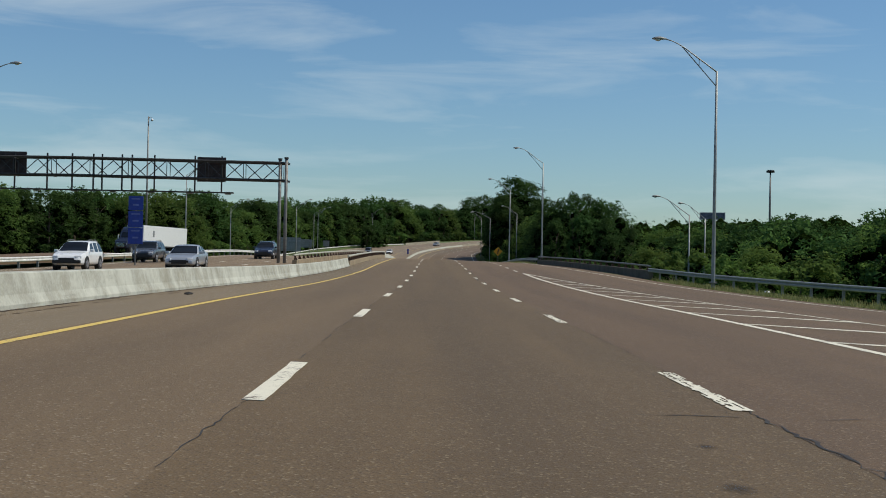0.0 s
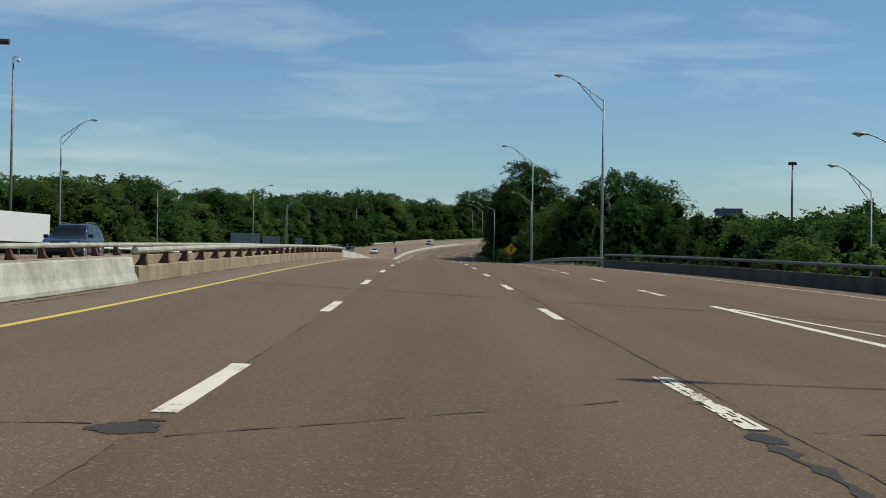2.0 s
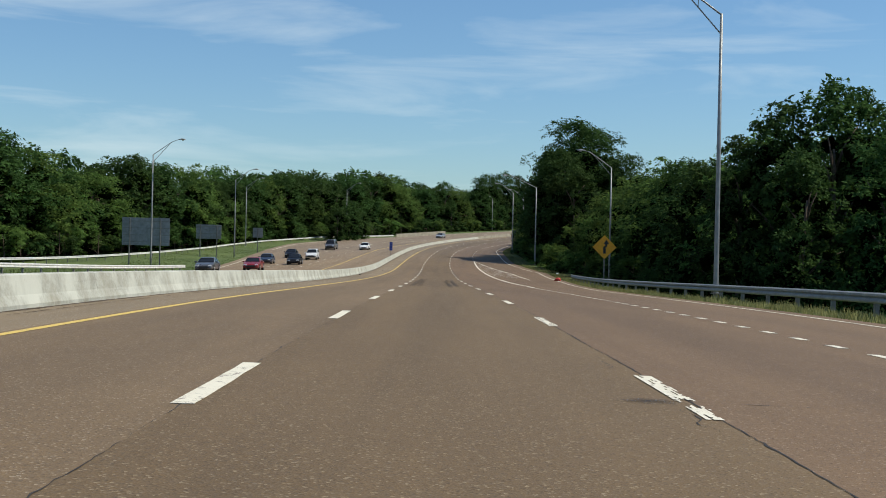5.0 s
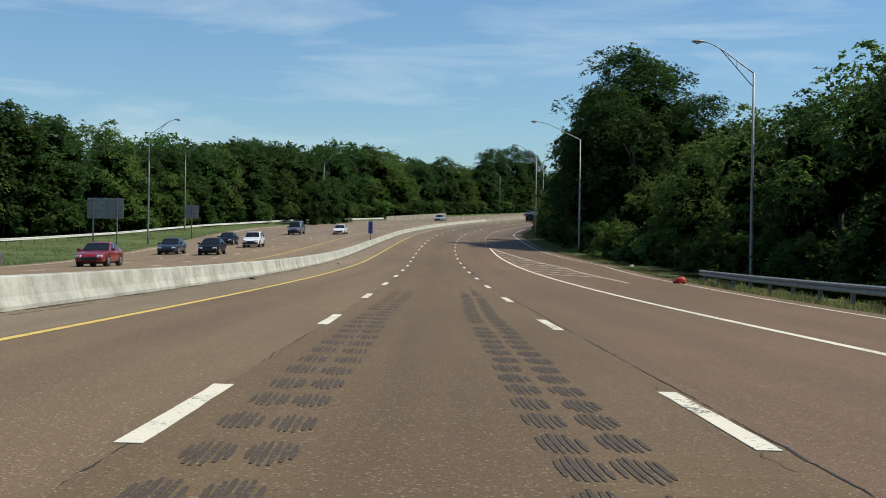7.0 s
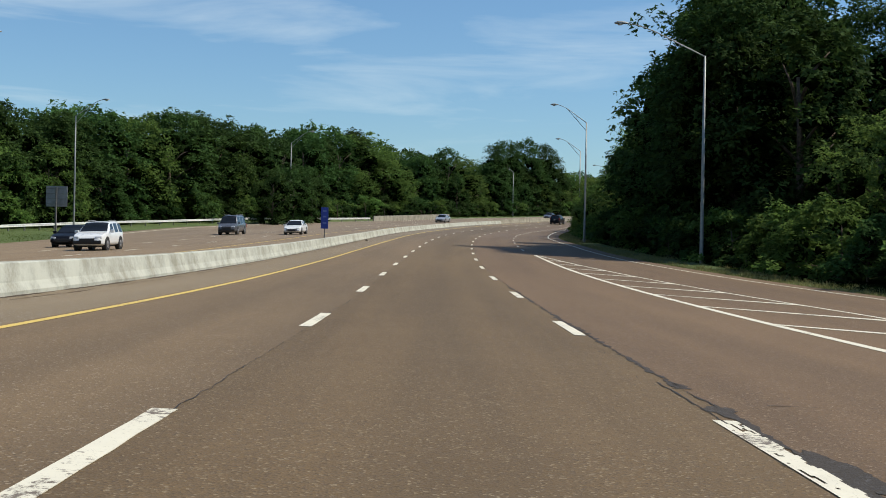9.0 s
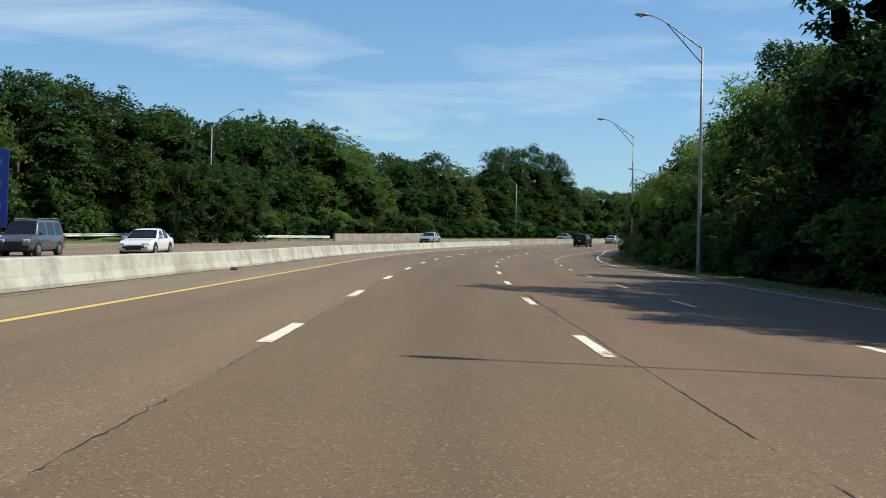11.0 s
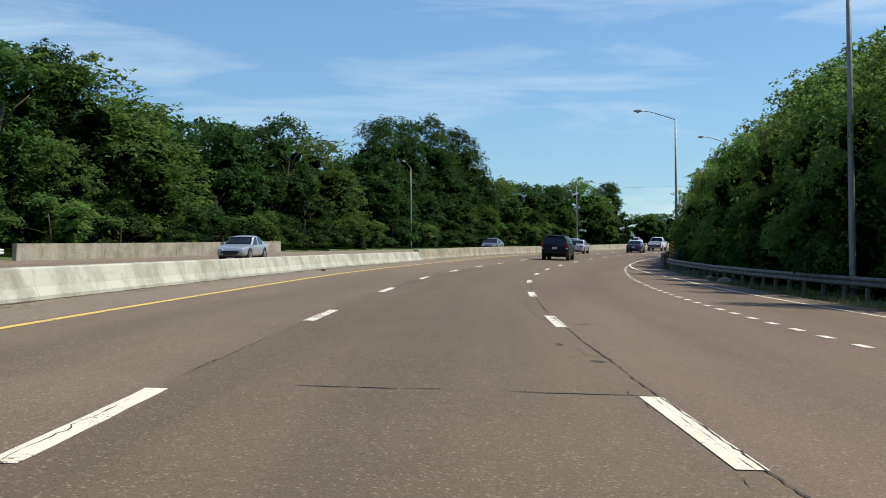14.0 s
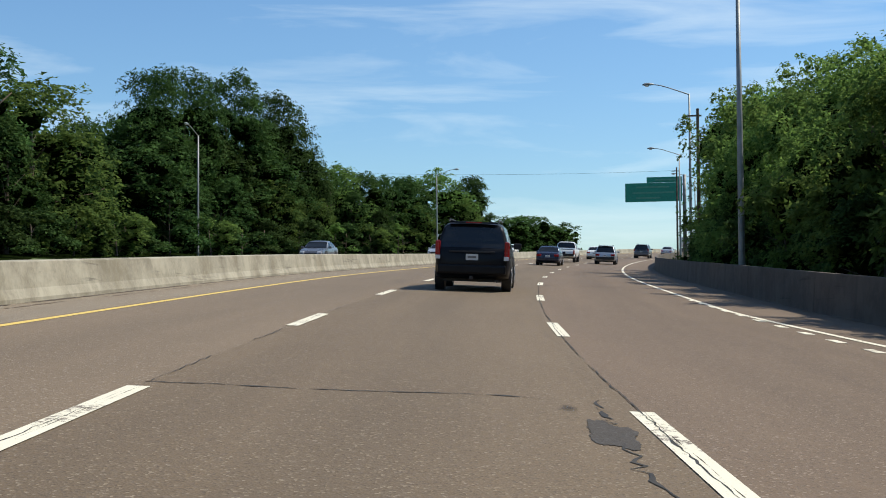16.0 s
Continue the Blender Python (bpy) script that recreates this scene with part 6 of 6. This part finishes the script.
def tree_prototype(seed, height, spread, count, size, leaf, shape="round", low=0.25, name="tree", label="", near=False, clumps=70, flat=0.9, lump=1.0):
    rng = np.random.default_rng(seed)
    root = tagged(empty(name), label, "tree" if name == "tree" else "shrub")
    bm = bmesh.new()
    top = height * 0.72
    lean = rng.normal(size=2) * 0.03 * height
    tr = height * 0.018
    stem = [(lean[0] * q * q, lean[1] * q * q, -1.0 + (top + 1.0) * q) for q in np.linspace(0, 1, 6)]
    bm_tube(bm, stem, [tr * (1.25 - 0.95 * q) for q in np.linspace(0, 1, 6)], 8 if near else 5)
    blobs = []
    n_limb = 9 if name == "tree" else 4
    for k in range(n_limb):
        q = 0.30 + 0.65 * k / n_limb
        a = 2.4 * k + rng.normal() * 0.3
        reach = spread * (1.0 - 0.55 * q if shape == "cone" else math.sin(math.pi * min(0.95, 0.22 + 0.72 * q))) * (0.42 + 0.3 * rng.random())
        s0 = np.array([np.interp(q, np.linspace(0, 1, 6), [p[c] for p in stem]) for c in range(3)])
        e = s0 + np.array((math.cos(a) * reach, math.sin(a) * reach, height * (0.10 + 0.10 * rng.random())))
        mid = (s0 + e) / 2 + np.array((0, 0, height * 0.03))
        bm_tube(bm, [s0, mid, e], [tr * 0.45, tr * 0.3, tr * 0.12], 6 if near else 3)
    part("trunk", bm, BARK, root, smooth=True)
    blobs, core = crown_blobs(rng, height, spread, shape, low, clumps if name == "tree" else 11, 30 if name == "tree" else 6, lump)
    v, f = leaf_cloud(rng, blobs, count, size, flat)
    crown = mesh_object("crown", v, f, leaf, root)
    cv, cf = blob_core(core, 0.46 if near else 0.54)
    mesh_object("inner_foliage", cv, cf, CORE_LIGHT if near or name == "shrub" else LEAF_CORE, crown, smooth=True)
    return root


NEAR = [tree_prototype(1, 12, 5.2, 18200, 0.18, LEAF_NEAR_LIT, "round", 0.06, clumps=32, lump=1.36, flat=1.4, label="dense broadleaf tree at the roadside, sunlight put into its leaf colour", near=True),
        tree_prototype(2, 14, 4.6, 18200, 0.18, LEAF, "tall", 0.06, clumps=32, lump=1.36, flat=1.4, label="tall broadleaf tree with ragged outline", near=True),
        tree_prototype(3, 10, 4.6, 18200, 0.165, LEAF_NEAR_LIT, "round", 0.05, clumps=32, lump=1.36, flat=1.4, label="light green broadleaf tree in full leaf", near=True)]
MID = [tree_prototype(4, 16, 6.4, 11900, 0.283, LEAF, "round", 0.03, label="dark green broadleaf tree in the woods", clumps=52, lump=1.15),
       tree_prototype(5, 18, 5.6, 11900, 0.283, LEAF, "tall", 0.03, label="tall broadleaf tree at the edge of the woods"),
       tree_prototype(6, 15, 6.8, 11900, 0.283, LEAF_LIGHT, "round", 0.03, label="lighter green spreading tree in the woods", clumps=52, lump=1.15),
       tree_prototype(7, 20, 6.2, 11900, 0.283, LEAF, "cone", 0.03, label="tall pointed tree in the woods")]
FAR = ["round", "tall", "light"]
TALL = [tree_prototype(17, 26, 8.2, 30800, 0.27, LEAF, "tall", 0.03, label="very tall dense dark broadleaf tree", clumps=150),
        tree_prototype(18, 25, 8.6, 30800, 0.27, LEAF, "round", 0.03, label="very tall spreading dark tree", clumps=150)]
SHRUB = [tree_prototype(8, 3.2, 2.2, 3000, 0.135, LEAF_LIGHT, "round", 0.1, "shrub", "light green shrub beside the road"),
         tree_prototype(9, 4.2, 2.6, 3000, 0.16, LEAF, "round", 0.1, "shrub", "dark green shrub below the trees")]
HEIGHTS = {}
for q, hh in zip(NEAR + MID + TALL + SHRUB, (12, 14, 10, 16, 18, 15, 20, 26, 25, 3.2, 4.2)):
    HEIGHTS[q] = hh
tree_rng = random.Random(21)
FAR_SPOTS = []


def plant(kinds, s, u, height, h=-0.4, wide=1.0, group="trees along the motorway"):
    proto = tree_rng.choice(kinds)
    if isinstance(proto, str):
        return FAR_SPOTS.append((proto, s, u, height, h, wide))
    k = (height + float(dip(s, u))) / HEIGHTS[proto]
    p = road(s, max(-60, min(40, u)), h)
    base = road(s, u, h)
    m = Matrix.Translation((base[0], base[1], p[2])) @ Matrix.Rotation(tree_rng.random() * 6.28, 4, "Z") @ Matrix.Diagonal((k * wide, k * wide, k, 1))
    ob = copy_thing(proto, m)
    ob["group"] = group
    return ob


def row(kinds, s0, s1, step, u0, u1, h0, h1, lift=-0.4, wide=1.0, stray=2.2):
    s = s0
    while s < s1:
        q = (s - s0) / max(1, s1 - s0)
        plant(kinds, s + tree_rng.uniform(-0.35, 0.35) * step, u0 + (u1 - u0) * q + tree_rng.uniform(-stray, stray), (h0 + (h1 - h0) * q) * tree_rng.uniform(0.84, 1.12), lift, wide)
        s += step


def crown_at(kinds, s, u, top, sink=0.4, wide=1.0):
    """A tree whose top stands that high above the road's plane at (s, u)."""
    return plant(kinds, s, u, top + sink - float(dip(s, u)), -sink, wide)


# right-hand side
row(FAR, 60, 200, 13, 62, 70, 14, 14, -4.5, 0.9)
row(FAR, 90, 230, 15, 46, 48, 10.5, 11.5, -4.5, 0.9)
row(FAR, 100, 330, 16, 92, 90, 17.5, 18, -4.5)
row(FAR, 150, 420, 15, 120, 130, 17, 19, -4.0)
row(FAR, 20, 100, 14, 52, 56, 9, 10, -4, 0.9)
row(FAR, 225, 420, 12, 74, 118, 11.5, 13, -4.5)
row(FAR, 195, 262, 11, 52, 58, 9.5, 10.5, -4.5, 1.0)
row([MID[0], "round", "light", MID[2]], 96, 222, 8, 37, 41, 9.6, 10.6, -4.5, 1.2)
row([NEAR[2], SHRUB[0]], 92, 150, 9, 29, 27, 6.6, 6.4, -4.5, 1.1)
row(SHRUB, 130, 215, 6, 21, 20, 3.0, 4.0, -3.0)
# the clump beside the exit lane
for s, u, top in ((246, 21.6, 11.4), (244, 24.2, 13.8), (243, 27.4, 15.3), (247, 30.8, 15.4), (245, 34, 14.6), (250, 37, 11.5), (258, 28, 13.4), (257, 34, 13.6), (263, 24, 11.6), (236, 23, 9.6), (232, 27.5, 10.4), (227, 31.5, 9.8), (225, 36, 8.2), (219, 32, 6.5)):
    crown_at(MID, s, u, top, 2.4, 0.95)
s = 268.0
while s < 350:
    crown_at(MID, s, 26.0 + tree_rng.uniform(-1.0, 1.0), np.interp(s, [268, 290, 345], [12.6, 13.6, 12.0]) * tree_rng.uniform(0.9, 1.02), 0.6, 1.05)
    s += 8
row(FAR, 262, 420, 12, 40, 42, 13.0, 14.5, -0.4)
# the tallest group
for s, u, top, wide in ((383, 23.6, 26.6, 1.12), (389, 28.0, 25.6, 1.1), (378, 20.2, 20.4, 1.0), (392, 21.0, 18.2, 1.0), (372, 20.3, 20.4, 1.0), (365, 23.0, 17.0, 1.1), (375, 32.5, 20.0, 1.0), (384, 35.5, 16.5, 1.0), (366, 36.5, 15.6, 1.0), (398, 25, 20.5, 1.05), (405, 19.6, 17.5, 1.05)):
    crown_at(TALL if top > 19.5 else [MID[0], MID[1]], s, u, top, 0.3, wide)
row(NEAR, 347, 368, 8, 24.5, 23, 9.5, 11.5, 0)

# how high the foliage stands, by the distance from the road, at places along it
CANOPY = ((410, (13.5, 18, 24), (7, 15, 18.5)), (450, (12.4, 16.2, 17.2, 20, 24), (6.5, 11.6, 13.9, 17.6, 18.5)), (480, (13, 15.5, 17, 19, 24), (8, 10.5, 13, 16, 17.3)),
          (515, (11, 13, 14.2, 18, 19.6, 23), (6, 9, 10.6, 12.2, 14.2, 17)), (540, (8.4, 10.5, 12.3, 15, 20), (4.7, 6.8, 9.6, 11.2, 13.6)), (556, (8.4, 10.5, 14, 20), (7, 9.4, 10.3, 11.6)), (577, (9.3, 11, 13, 20), (7.5, 11, 12.8, 14)), (600, (10, 13, 20), (8, 11, 12.5)))


def canopy(s, u):
    tops = [float(np.interp(u, a, b)) for _, a, b in CANOPY]
    return float(np.interp(s, [q[0] for q in CANOPY], tops))


FRONT = track((400, 21.4), (440, 22.0), (480, 20.2), (515, 15.8), (540, 13.4), (556, 12.8), (577, 13.6), (600, 14.6))
# past 470 the front row takes only trees with leaves brightened as if sunlit
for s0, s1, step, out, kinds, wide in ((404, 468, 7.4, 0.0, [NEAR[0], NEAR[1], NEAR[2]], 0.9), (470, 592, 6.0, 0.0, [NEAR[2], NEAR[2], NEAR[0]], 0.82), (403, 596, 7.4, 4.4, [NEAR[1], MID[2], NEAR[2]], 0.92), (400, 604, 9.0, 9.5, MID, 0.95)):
    s = s0
    while s < s1:
        u = float(FRONT(s)) + out + tree_rng.uniform(-0.8, 0.8)
        share = tree_rng.uniform(0.72, 0.9) if s < 505 else tree_rng.uniform(0.78, 0.97)
        crown_at(kinds, s + tree_rng.uniform(-1.4, 1.4), u, canopy(s, u) * share, 0.2, wide)
        s += step
# low outer boughs that reach out towards the shoulder
main_rng, tree_rng = tree_rng, random.Random(47)
s = 442.0
while s < 566:
    u = float(np.interp(s, [440, 475, 500, 520, 545, 566], [16.2, 14.8, 13.4, 12.0, 11.2, 11.4]))
    crown_at([NEAR[2], NEAR[2], NEAR[0]], s, u + tree_rng.uniform(-0.4, 0.4), float(np.interp(s, [440, 475, 500, 520, 545, 566], [7.5, 8.6, 8.2, 7.2, 6.4, 7.4])) * tree_rng.uniform(0.85, 1.02), 0.2, 0.8)
    s += tree_rng.uniform(7, 10)
# an added tree beside the tall group, there to throw shade on the road
crown_at([MID[0]], 370, 20.0, 15.8, 0.3, 0.95)
tree_rng = main_rng
for s in range(8):
    tree_rng.random(), tree_rng.random()
row(SHRUB, 485, 540, 2.9, 14.0, 10.7, 3.8, 3.8, -0.2, 0.95, 0.45)
row(SHRUB, 541, 590, 3.4, 11.2, 11.2, 4.0, 3.6, 0.1, 0.85, 0.4)
row(SHRUB, 340, 480, 3.6, 18.8, 15.6, 4.0, 4.2, -0.5, 1.15, 0.7)
row(SHRUB, 290, 345, 4.0, 22.0, 20.5, 3.6, 3.8, -0.7, 1.25, 0.6)
row(FAR, 620, 740, 15, 24, 18, 9, 8, 0.0, 0.8)
row(FAR, 760, 960, 14, 30, 30, 11, 11, 0.0)
# left-hand side, beyond the opposite lanes: one long edge of the woods, and the trees behind it
WOODS_U = track((60, -100), (240, -84), (290, -66), (400, -56), (480, -50), (560, -49), (680, -43), (735, -36))
WOODS_TOP = track((60, 12.5), (240, 12.7), (262, 13.5), (300, 15.3), (320, 17), (333, 17), (345, 14.2), (360, 13.2), (377, 16.3), (400, 17.2), (412, 15.4), (426, 14.3), (443, 14.2), (461, 15.8), (480, 17.8), (490, 16),
                  (514, 15.8), (534, 17.6), (551, 19.2), (563, 13.0), (568, 13.2), (585, 16.4), (600, 17), (610, 15), (619, 13.6), (675, 13.5), (684, 12.4), (700, 12.4), (718, 14.2), (732, 15.8), (742, 12))
s = 232.0
while s < 734:
    gap = abs(s - 565) < 6 or abs(s - 617) < 6
    crown_at([MID[0], MID[0], MID[1], MID[2]], s + tree_rng.uniform(-1, 1), float(WOODS_U(s)) + tree_rng.uniform(-1.6, 1.6), float(WOODS_TOP(s)) * tree_rng.uniform(0.95, 1.08), 0.3, 0.8 if gap else tree_rng.uniform(1.05, 1.3))
    s += tree_rng.uniform(7.5, 10.5)
s = 300.0
while s < 735:                      # lower ones in front
    crown_at(MID, s, float(WOODS_U(s)) + tree_rng.uniform(1.0, 3.0) + (2.0 if s > 500 else 0.0), float(WOODS_TOP(s)) * tree_rng.uniform(0.45, 0.72), 0.3, 1.1)
    s += tree_rng.uniform(10, 17)
for s, u, top, wide in ((548, -50, 19.3, 0.95), (553, -51, 18.6, 0.9), (628, -46.5, 20.2, 0.85), (637, -47, 21.8, 0.92), (648, -45.5, 23.0, 1.0), (660, -45, 22.0, 0.9), (667, -44, 18.5, 0.8), (724, -37, 13.0, 0.7), (732, -36, 14.6, 0.6)):
    crown_at(TALL, s, u, top, 0.3, wide)
for out, step, share in ((9, 10, 1.04), (20, 12, 1.12)):
    s = 120.0
    while s < 728:
        crown_at(FAR, s + tree_rng.uniform(-3, 3), float(WOODS_U(s)) - out + tree_rng.uniform(-1.5, 1.5), float(WOODS_TOP(s)) * share * tree_rng.uniform(0.9, 1.02), 0.4)
        s += step
for s, u, top in ((482, -34.6, 9.6), (476, -36.0, 9.0), (490, -34.0, 8.2)):
    crown_at([MID[0], MID[2]], s, u, top, 0.3, 1.0)
row(FAR, 746, 776, 3.2, -33, -28, 7.5, 6.5, -0.6, 1.7)
row(SHRUB, 468, 512, 6.2, -50, -40, 3.9, 3.9, -0.5, 1.3, 0.8)
row(SHRUB, 512, 700, 6.5, -40.5, -36, 4.0, 4.2, -0.5, 1.3, 1.0)
row(SHRUB, 300, 480, 9, -58, -50.5, 3.8, 4.2, 0.0, 1.2)
for q, (s, u) in zip(NEAR + MID + TALL + SHRUB, ((-30, 60), (-45, 70), (-60, 58), (-75, -80), (-60, -95), (-40, -82), (-25, -96), (-90, 72), (-95, -88), (-15, 50), (-20, -62))):
    q.matrix_world = Matrix.Translation(tuple(road(s, u, -2.5)))


def deep_woods():
    """The trees of the second rows and beyond, joined."""
    rng = np.random.default_rng(5)
    kinds = {}
    for key, hh, spread, shape in (("round", 16, 6.4, "round"), ("tall", 18, 5.8, "tall"), ("light", 15, 6.8, "round")):
        variants = []
        for _ in range(3):
            blobs, core = crown_blobs(rng, hh, spread, shape, 0.04, 60, 26)
            variants.append((leaf_cloud(rng, blobs, 2310, 0.50), blob_core(core, 0.76)))
        kinds[key] = (hh, variants)
    groups = {"leaf": ([], []), "light": ([], []), "core": ([], [])}
    size = {k: 0 for k in groups}

    def add(key, v, f):
        groups[key][0].append(v)
        groups[key][1].append(f + size[key])
        size[key] += len(v)

    for key, s, u, height, h, wide in FAR_SPOTS:
        hh, variants = kinds[key]
        (lv, lf), (cv, cf) = variants[rng.integers(3)]
        k = (height + float(dip(s, u))) / hh
        a = rng.random() * 6.283
        turn = np.array([[math.cos(a), -math.sin(a), 0], [math.sin(a), math.cos(a), 0], [0, 0, 1]]) * np.array((k * wide, k * wide, k))[:, None]
        base = road(s, u, h)
        base[2] = road(s, max(-60, min(40, u)), h)[2]
        add("light" if key == "light" else "leaf", lv @ turn.T + base, lf)
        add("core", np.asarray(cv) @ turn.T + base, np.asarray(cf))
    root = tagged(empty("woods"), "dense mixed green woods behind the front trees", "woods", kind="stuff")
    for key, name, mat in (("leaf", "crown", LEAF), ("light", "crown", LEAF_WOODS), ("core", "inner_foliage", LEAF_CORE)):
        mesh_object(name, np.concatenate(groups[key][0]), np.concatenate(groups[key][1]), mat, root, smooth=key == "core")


deep_woods()


def far_woods():
    """Woods towards the horizon, all round."""
    rng = np.random.default_rng(77)
    blobs = []
    for k in range(1500):
        a = rng.random() * 2 * math.pi
        d = 330 + 500 * rng.random()
        x, y = 40 + d * math.cos(a) * 0.9, 420 + d * math.sin(a) * 1.25
        near = np.min(np.hypot(PTS[::10, 0] - x, PTS[::10, 1] - y))
        if near < 95:
            continue
        r = 6 + 5 * rng.random()
        blobs.append((x, y, 3 + 3 * rng.random() + 0.012 * max(0, y), r))
    near_blobs = []
    for k in range(1100):
        s, side = rng.uniform(40, 760), rng.random() < 0.5
        u = -rng.uniform(62 if s > 420 else 116, 175) if side else rng.uniform(52 if s > 300 else 125, 175)
        r = 4.5 + 2.5 * rng.random()
        p = road(s, u, 0)
        p[2] = road(s, max(-60, min(40, u)), 0)[2] + (4.5 if s > 300 or side else 0.5) + 3.5 * rng.random()
        near_blobs.append((*p, r))
    v, f = leaf_cloud(rng, near_blobs, 90000, 0.8)
    fill = mesh_object("forest", v, f, LEAF)
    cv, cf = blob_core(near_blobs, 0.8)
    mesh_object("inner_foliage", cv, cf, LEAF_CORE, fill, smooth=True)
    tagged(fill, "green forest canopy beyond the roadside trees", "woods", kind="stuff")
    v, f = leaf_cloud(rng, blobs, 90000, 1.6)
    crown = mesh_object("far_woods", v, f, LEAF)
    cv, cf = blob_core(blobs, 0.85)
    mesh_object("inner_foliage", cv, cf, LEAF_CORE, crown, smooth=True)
    tagged(crown, "distant dark green woods along the horizon", "woods", kind="stuff")


far_woods()


# ---- grass tufts along the verges ----
def tufts(name, n, line, spread, s0, s1, size, label, seed, material=None):
    rng = np.random.default_rng(seed)
    s = s0 + (s1 - s0) * rng.random(n)
    u = line(s) + spread * rng.random(n)
    p = road(s, u, -0.07)
    a = rng.random(n) * 6.283
    clump = np.array([noise.noise(Vector((a * 0.9, b * 1.6, seed))) for a, b in zip(s, u)])
    hgt = size * (0.35 + 0.7 * rng.random(n)) * np.clip(0.9 + 1.7 * clump, 0.15, 2.0)
    d = np.stack([np.cos(a), np.sin(a), np.zeros(n)], 1)
    tip = np.stack([np.cos(a + 1.4) * 0.35, np.sin(a + 1.4) * 0.35, np.ones(n)], 1) * hgt[:, None]
    w = 0.022
    v = np.stack([p - d * w, p + d * w, p + tip], axis=1).reshape(-1, 3)
    f = (np.arange(n)[:, None] * 3 + np.array((0, 1, 2)))
    tagged(mesh_object(name, v, f, material or GRASS), label, "grass", kind="stuff")


GRASS_GREEN = leaf_material("mown_grass", (0.045, 0.078, 0.016), (0.115, 0.155, 0.042), 0.3)
GRASS = leaf_material("verge_grass", (0.11, 0.12, 0.036), (0.28, 0.265, 0.115), 0.3)
tufts("verge_grass", 9000, lambda s: U_RIGHT(s) + 0.3, 2.4, 20, 88, 0.22, "dry grass tufts along the guardrail", 1)
tufts("verge_grass", 46000, lambda s: U_RIGHT(s) + 0.05, 1.5, 150, 292, 0.22, "dry grass mound under the guardrail", 4)
tufts("verge_grass", 60000, lambda s: U_RIGHT(s) + 0.0, 4.6, 292, 500, 0.15, "grass verge below the trees", 2)
tufts("verge_grass", 26000, lambda s: OPP_OUT(s) - 13.5, 13.3, 240, 430, 0.13, "green grass between ramp and opposite lanes", 3, GRASS_GREEN)


# ---- litter and debris ----
def scrap(name, label, s, u, size, material, seed):
    rng = random.Random(seed)
    bm = bmesh.new()
    bmesh.ops.create_icosphere(bm, subdivisions=2, radius=0.5)
    for v in bm.verts:
        k = 1 + 0.5 * noise.noise(v.co * 2.2 + Vector((seed, 0, 0)))
        v.co = Vector((v.co.x * size[0] * k, v.co.y * size[1] * k, max(-0.2, v.co.z) * size[2] * k + 0.2 * size[2]))
    ob = part(name, bm, material)
    ob.matrix_world = place(s, u, 0.0, rng.uniform(0, 180))
    tagged(ob, label, "debris")


scrap("tyre_scrap", "shred of black tyre by the barrier", 29.5, -6.5, (0.22, 0.14, 0.09), RUBBER_BIT, 1)
scrap("tyre_scrap", "shred of black tyre on the shoulder", 302, -6.4, (0.2, 0.16, 0.10), RUBBER_BIT, 2)
scrap("tyre_scrap", "black rubber scrap by the barrier", 268, -6.9, (0.22, 0.17, 0.11), RUBBER_BIT, 3)
scrap("tyre_scrap", "black rubber scrap against the barrier", 389, -7.0, (0.27, 0.18, 0.13), RUBBER_BIT, 4)
scrap("tyre_scrap", "flat black rubber scrap", 492, -6.6, (0.4, 0.2, 0.1), RUBBER_BIT, 5)
scrap("red_container", "crushed red plastic container at rail end", 285.5, 12.6, (0.6, 0.6, 0.5), TARP_RED, 6)
scrap("paper_litter", "white litter in the verge grass", 160.5, 11.3, (0.5, 0.4, 0.2), WASTE, 7)
scrap("paper_litter", "white litter on the verge", 325, 16.5, (0.35, 0.3, 0.25), WASTE, 8)
scrap("paper_litter", "white litter by the guardrail", 66, 17.5, (0.4, 0.3, 0.2), WASTE, 9)
scrap("concrete_rubble", "broken concrete lumps below the guardrail", 498, 10.3, (0.8, 0.6, 0.35), CONCRETE_OLD, 10)
scrap("concrete_rubble", "broken pale concrete lump", 503, 10.1, (0.6, 0.5, 0.3), CONCRETE_OLD, 11)


def road_stud(s, u):
    """A cast housing let into the lane: two dark ramped rails with a pale reflector bar between them."""
    root = tagged(empty("road_stud"), "worn iron road stud with pale reflector, let into the lane joint", "road stud")
    for x in (-0.105, 0.105):
        bm = bmesh.new()
        bm_loft(bm, [[(x - 0.014, y, -0.01), (x + 0.014, y, -0.01), (x + 0.010, y, z), (x - 0.010, y, z)] for y, z in ((-0.17, 0.001), (-0.10, 0.016), (0.10, 0.016), (0.17, 0.001))])
        part("rail", bm, CRACK, root)
    part("base_plate", bm_box(bmesh.new(), (0.182, 0.20, 0.012), (0, 0, 0.0), bevel=0.002), STEEL_GREY, root)
    bm = bmesh.new()
    bm_loft(bm, [[(x, -0.045, 0.005), (x, 0.045, 0.005), (x, 0.02, 0.019), (x, -0.02, 0.019)] for x in (-0.088, 0.088)])
    part("reflector", bm, GALV, root, "pale worn reflector bar")
    root.matrix_world = place(s, u, 0.003) @ Matrix.Diagonal((0.8, 0.8, 0.8, 1))
    return root


for s, u in ((262.05, -2.04), (261.78, 1.90), (286.4, -2.04), (286.2, 1.90)):
    road_stud(s, u)
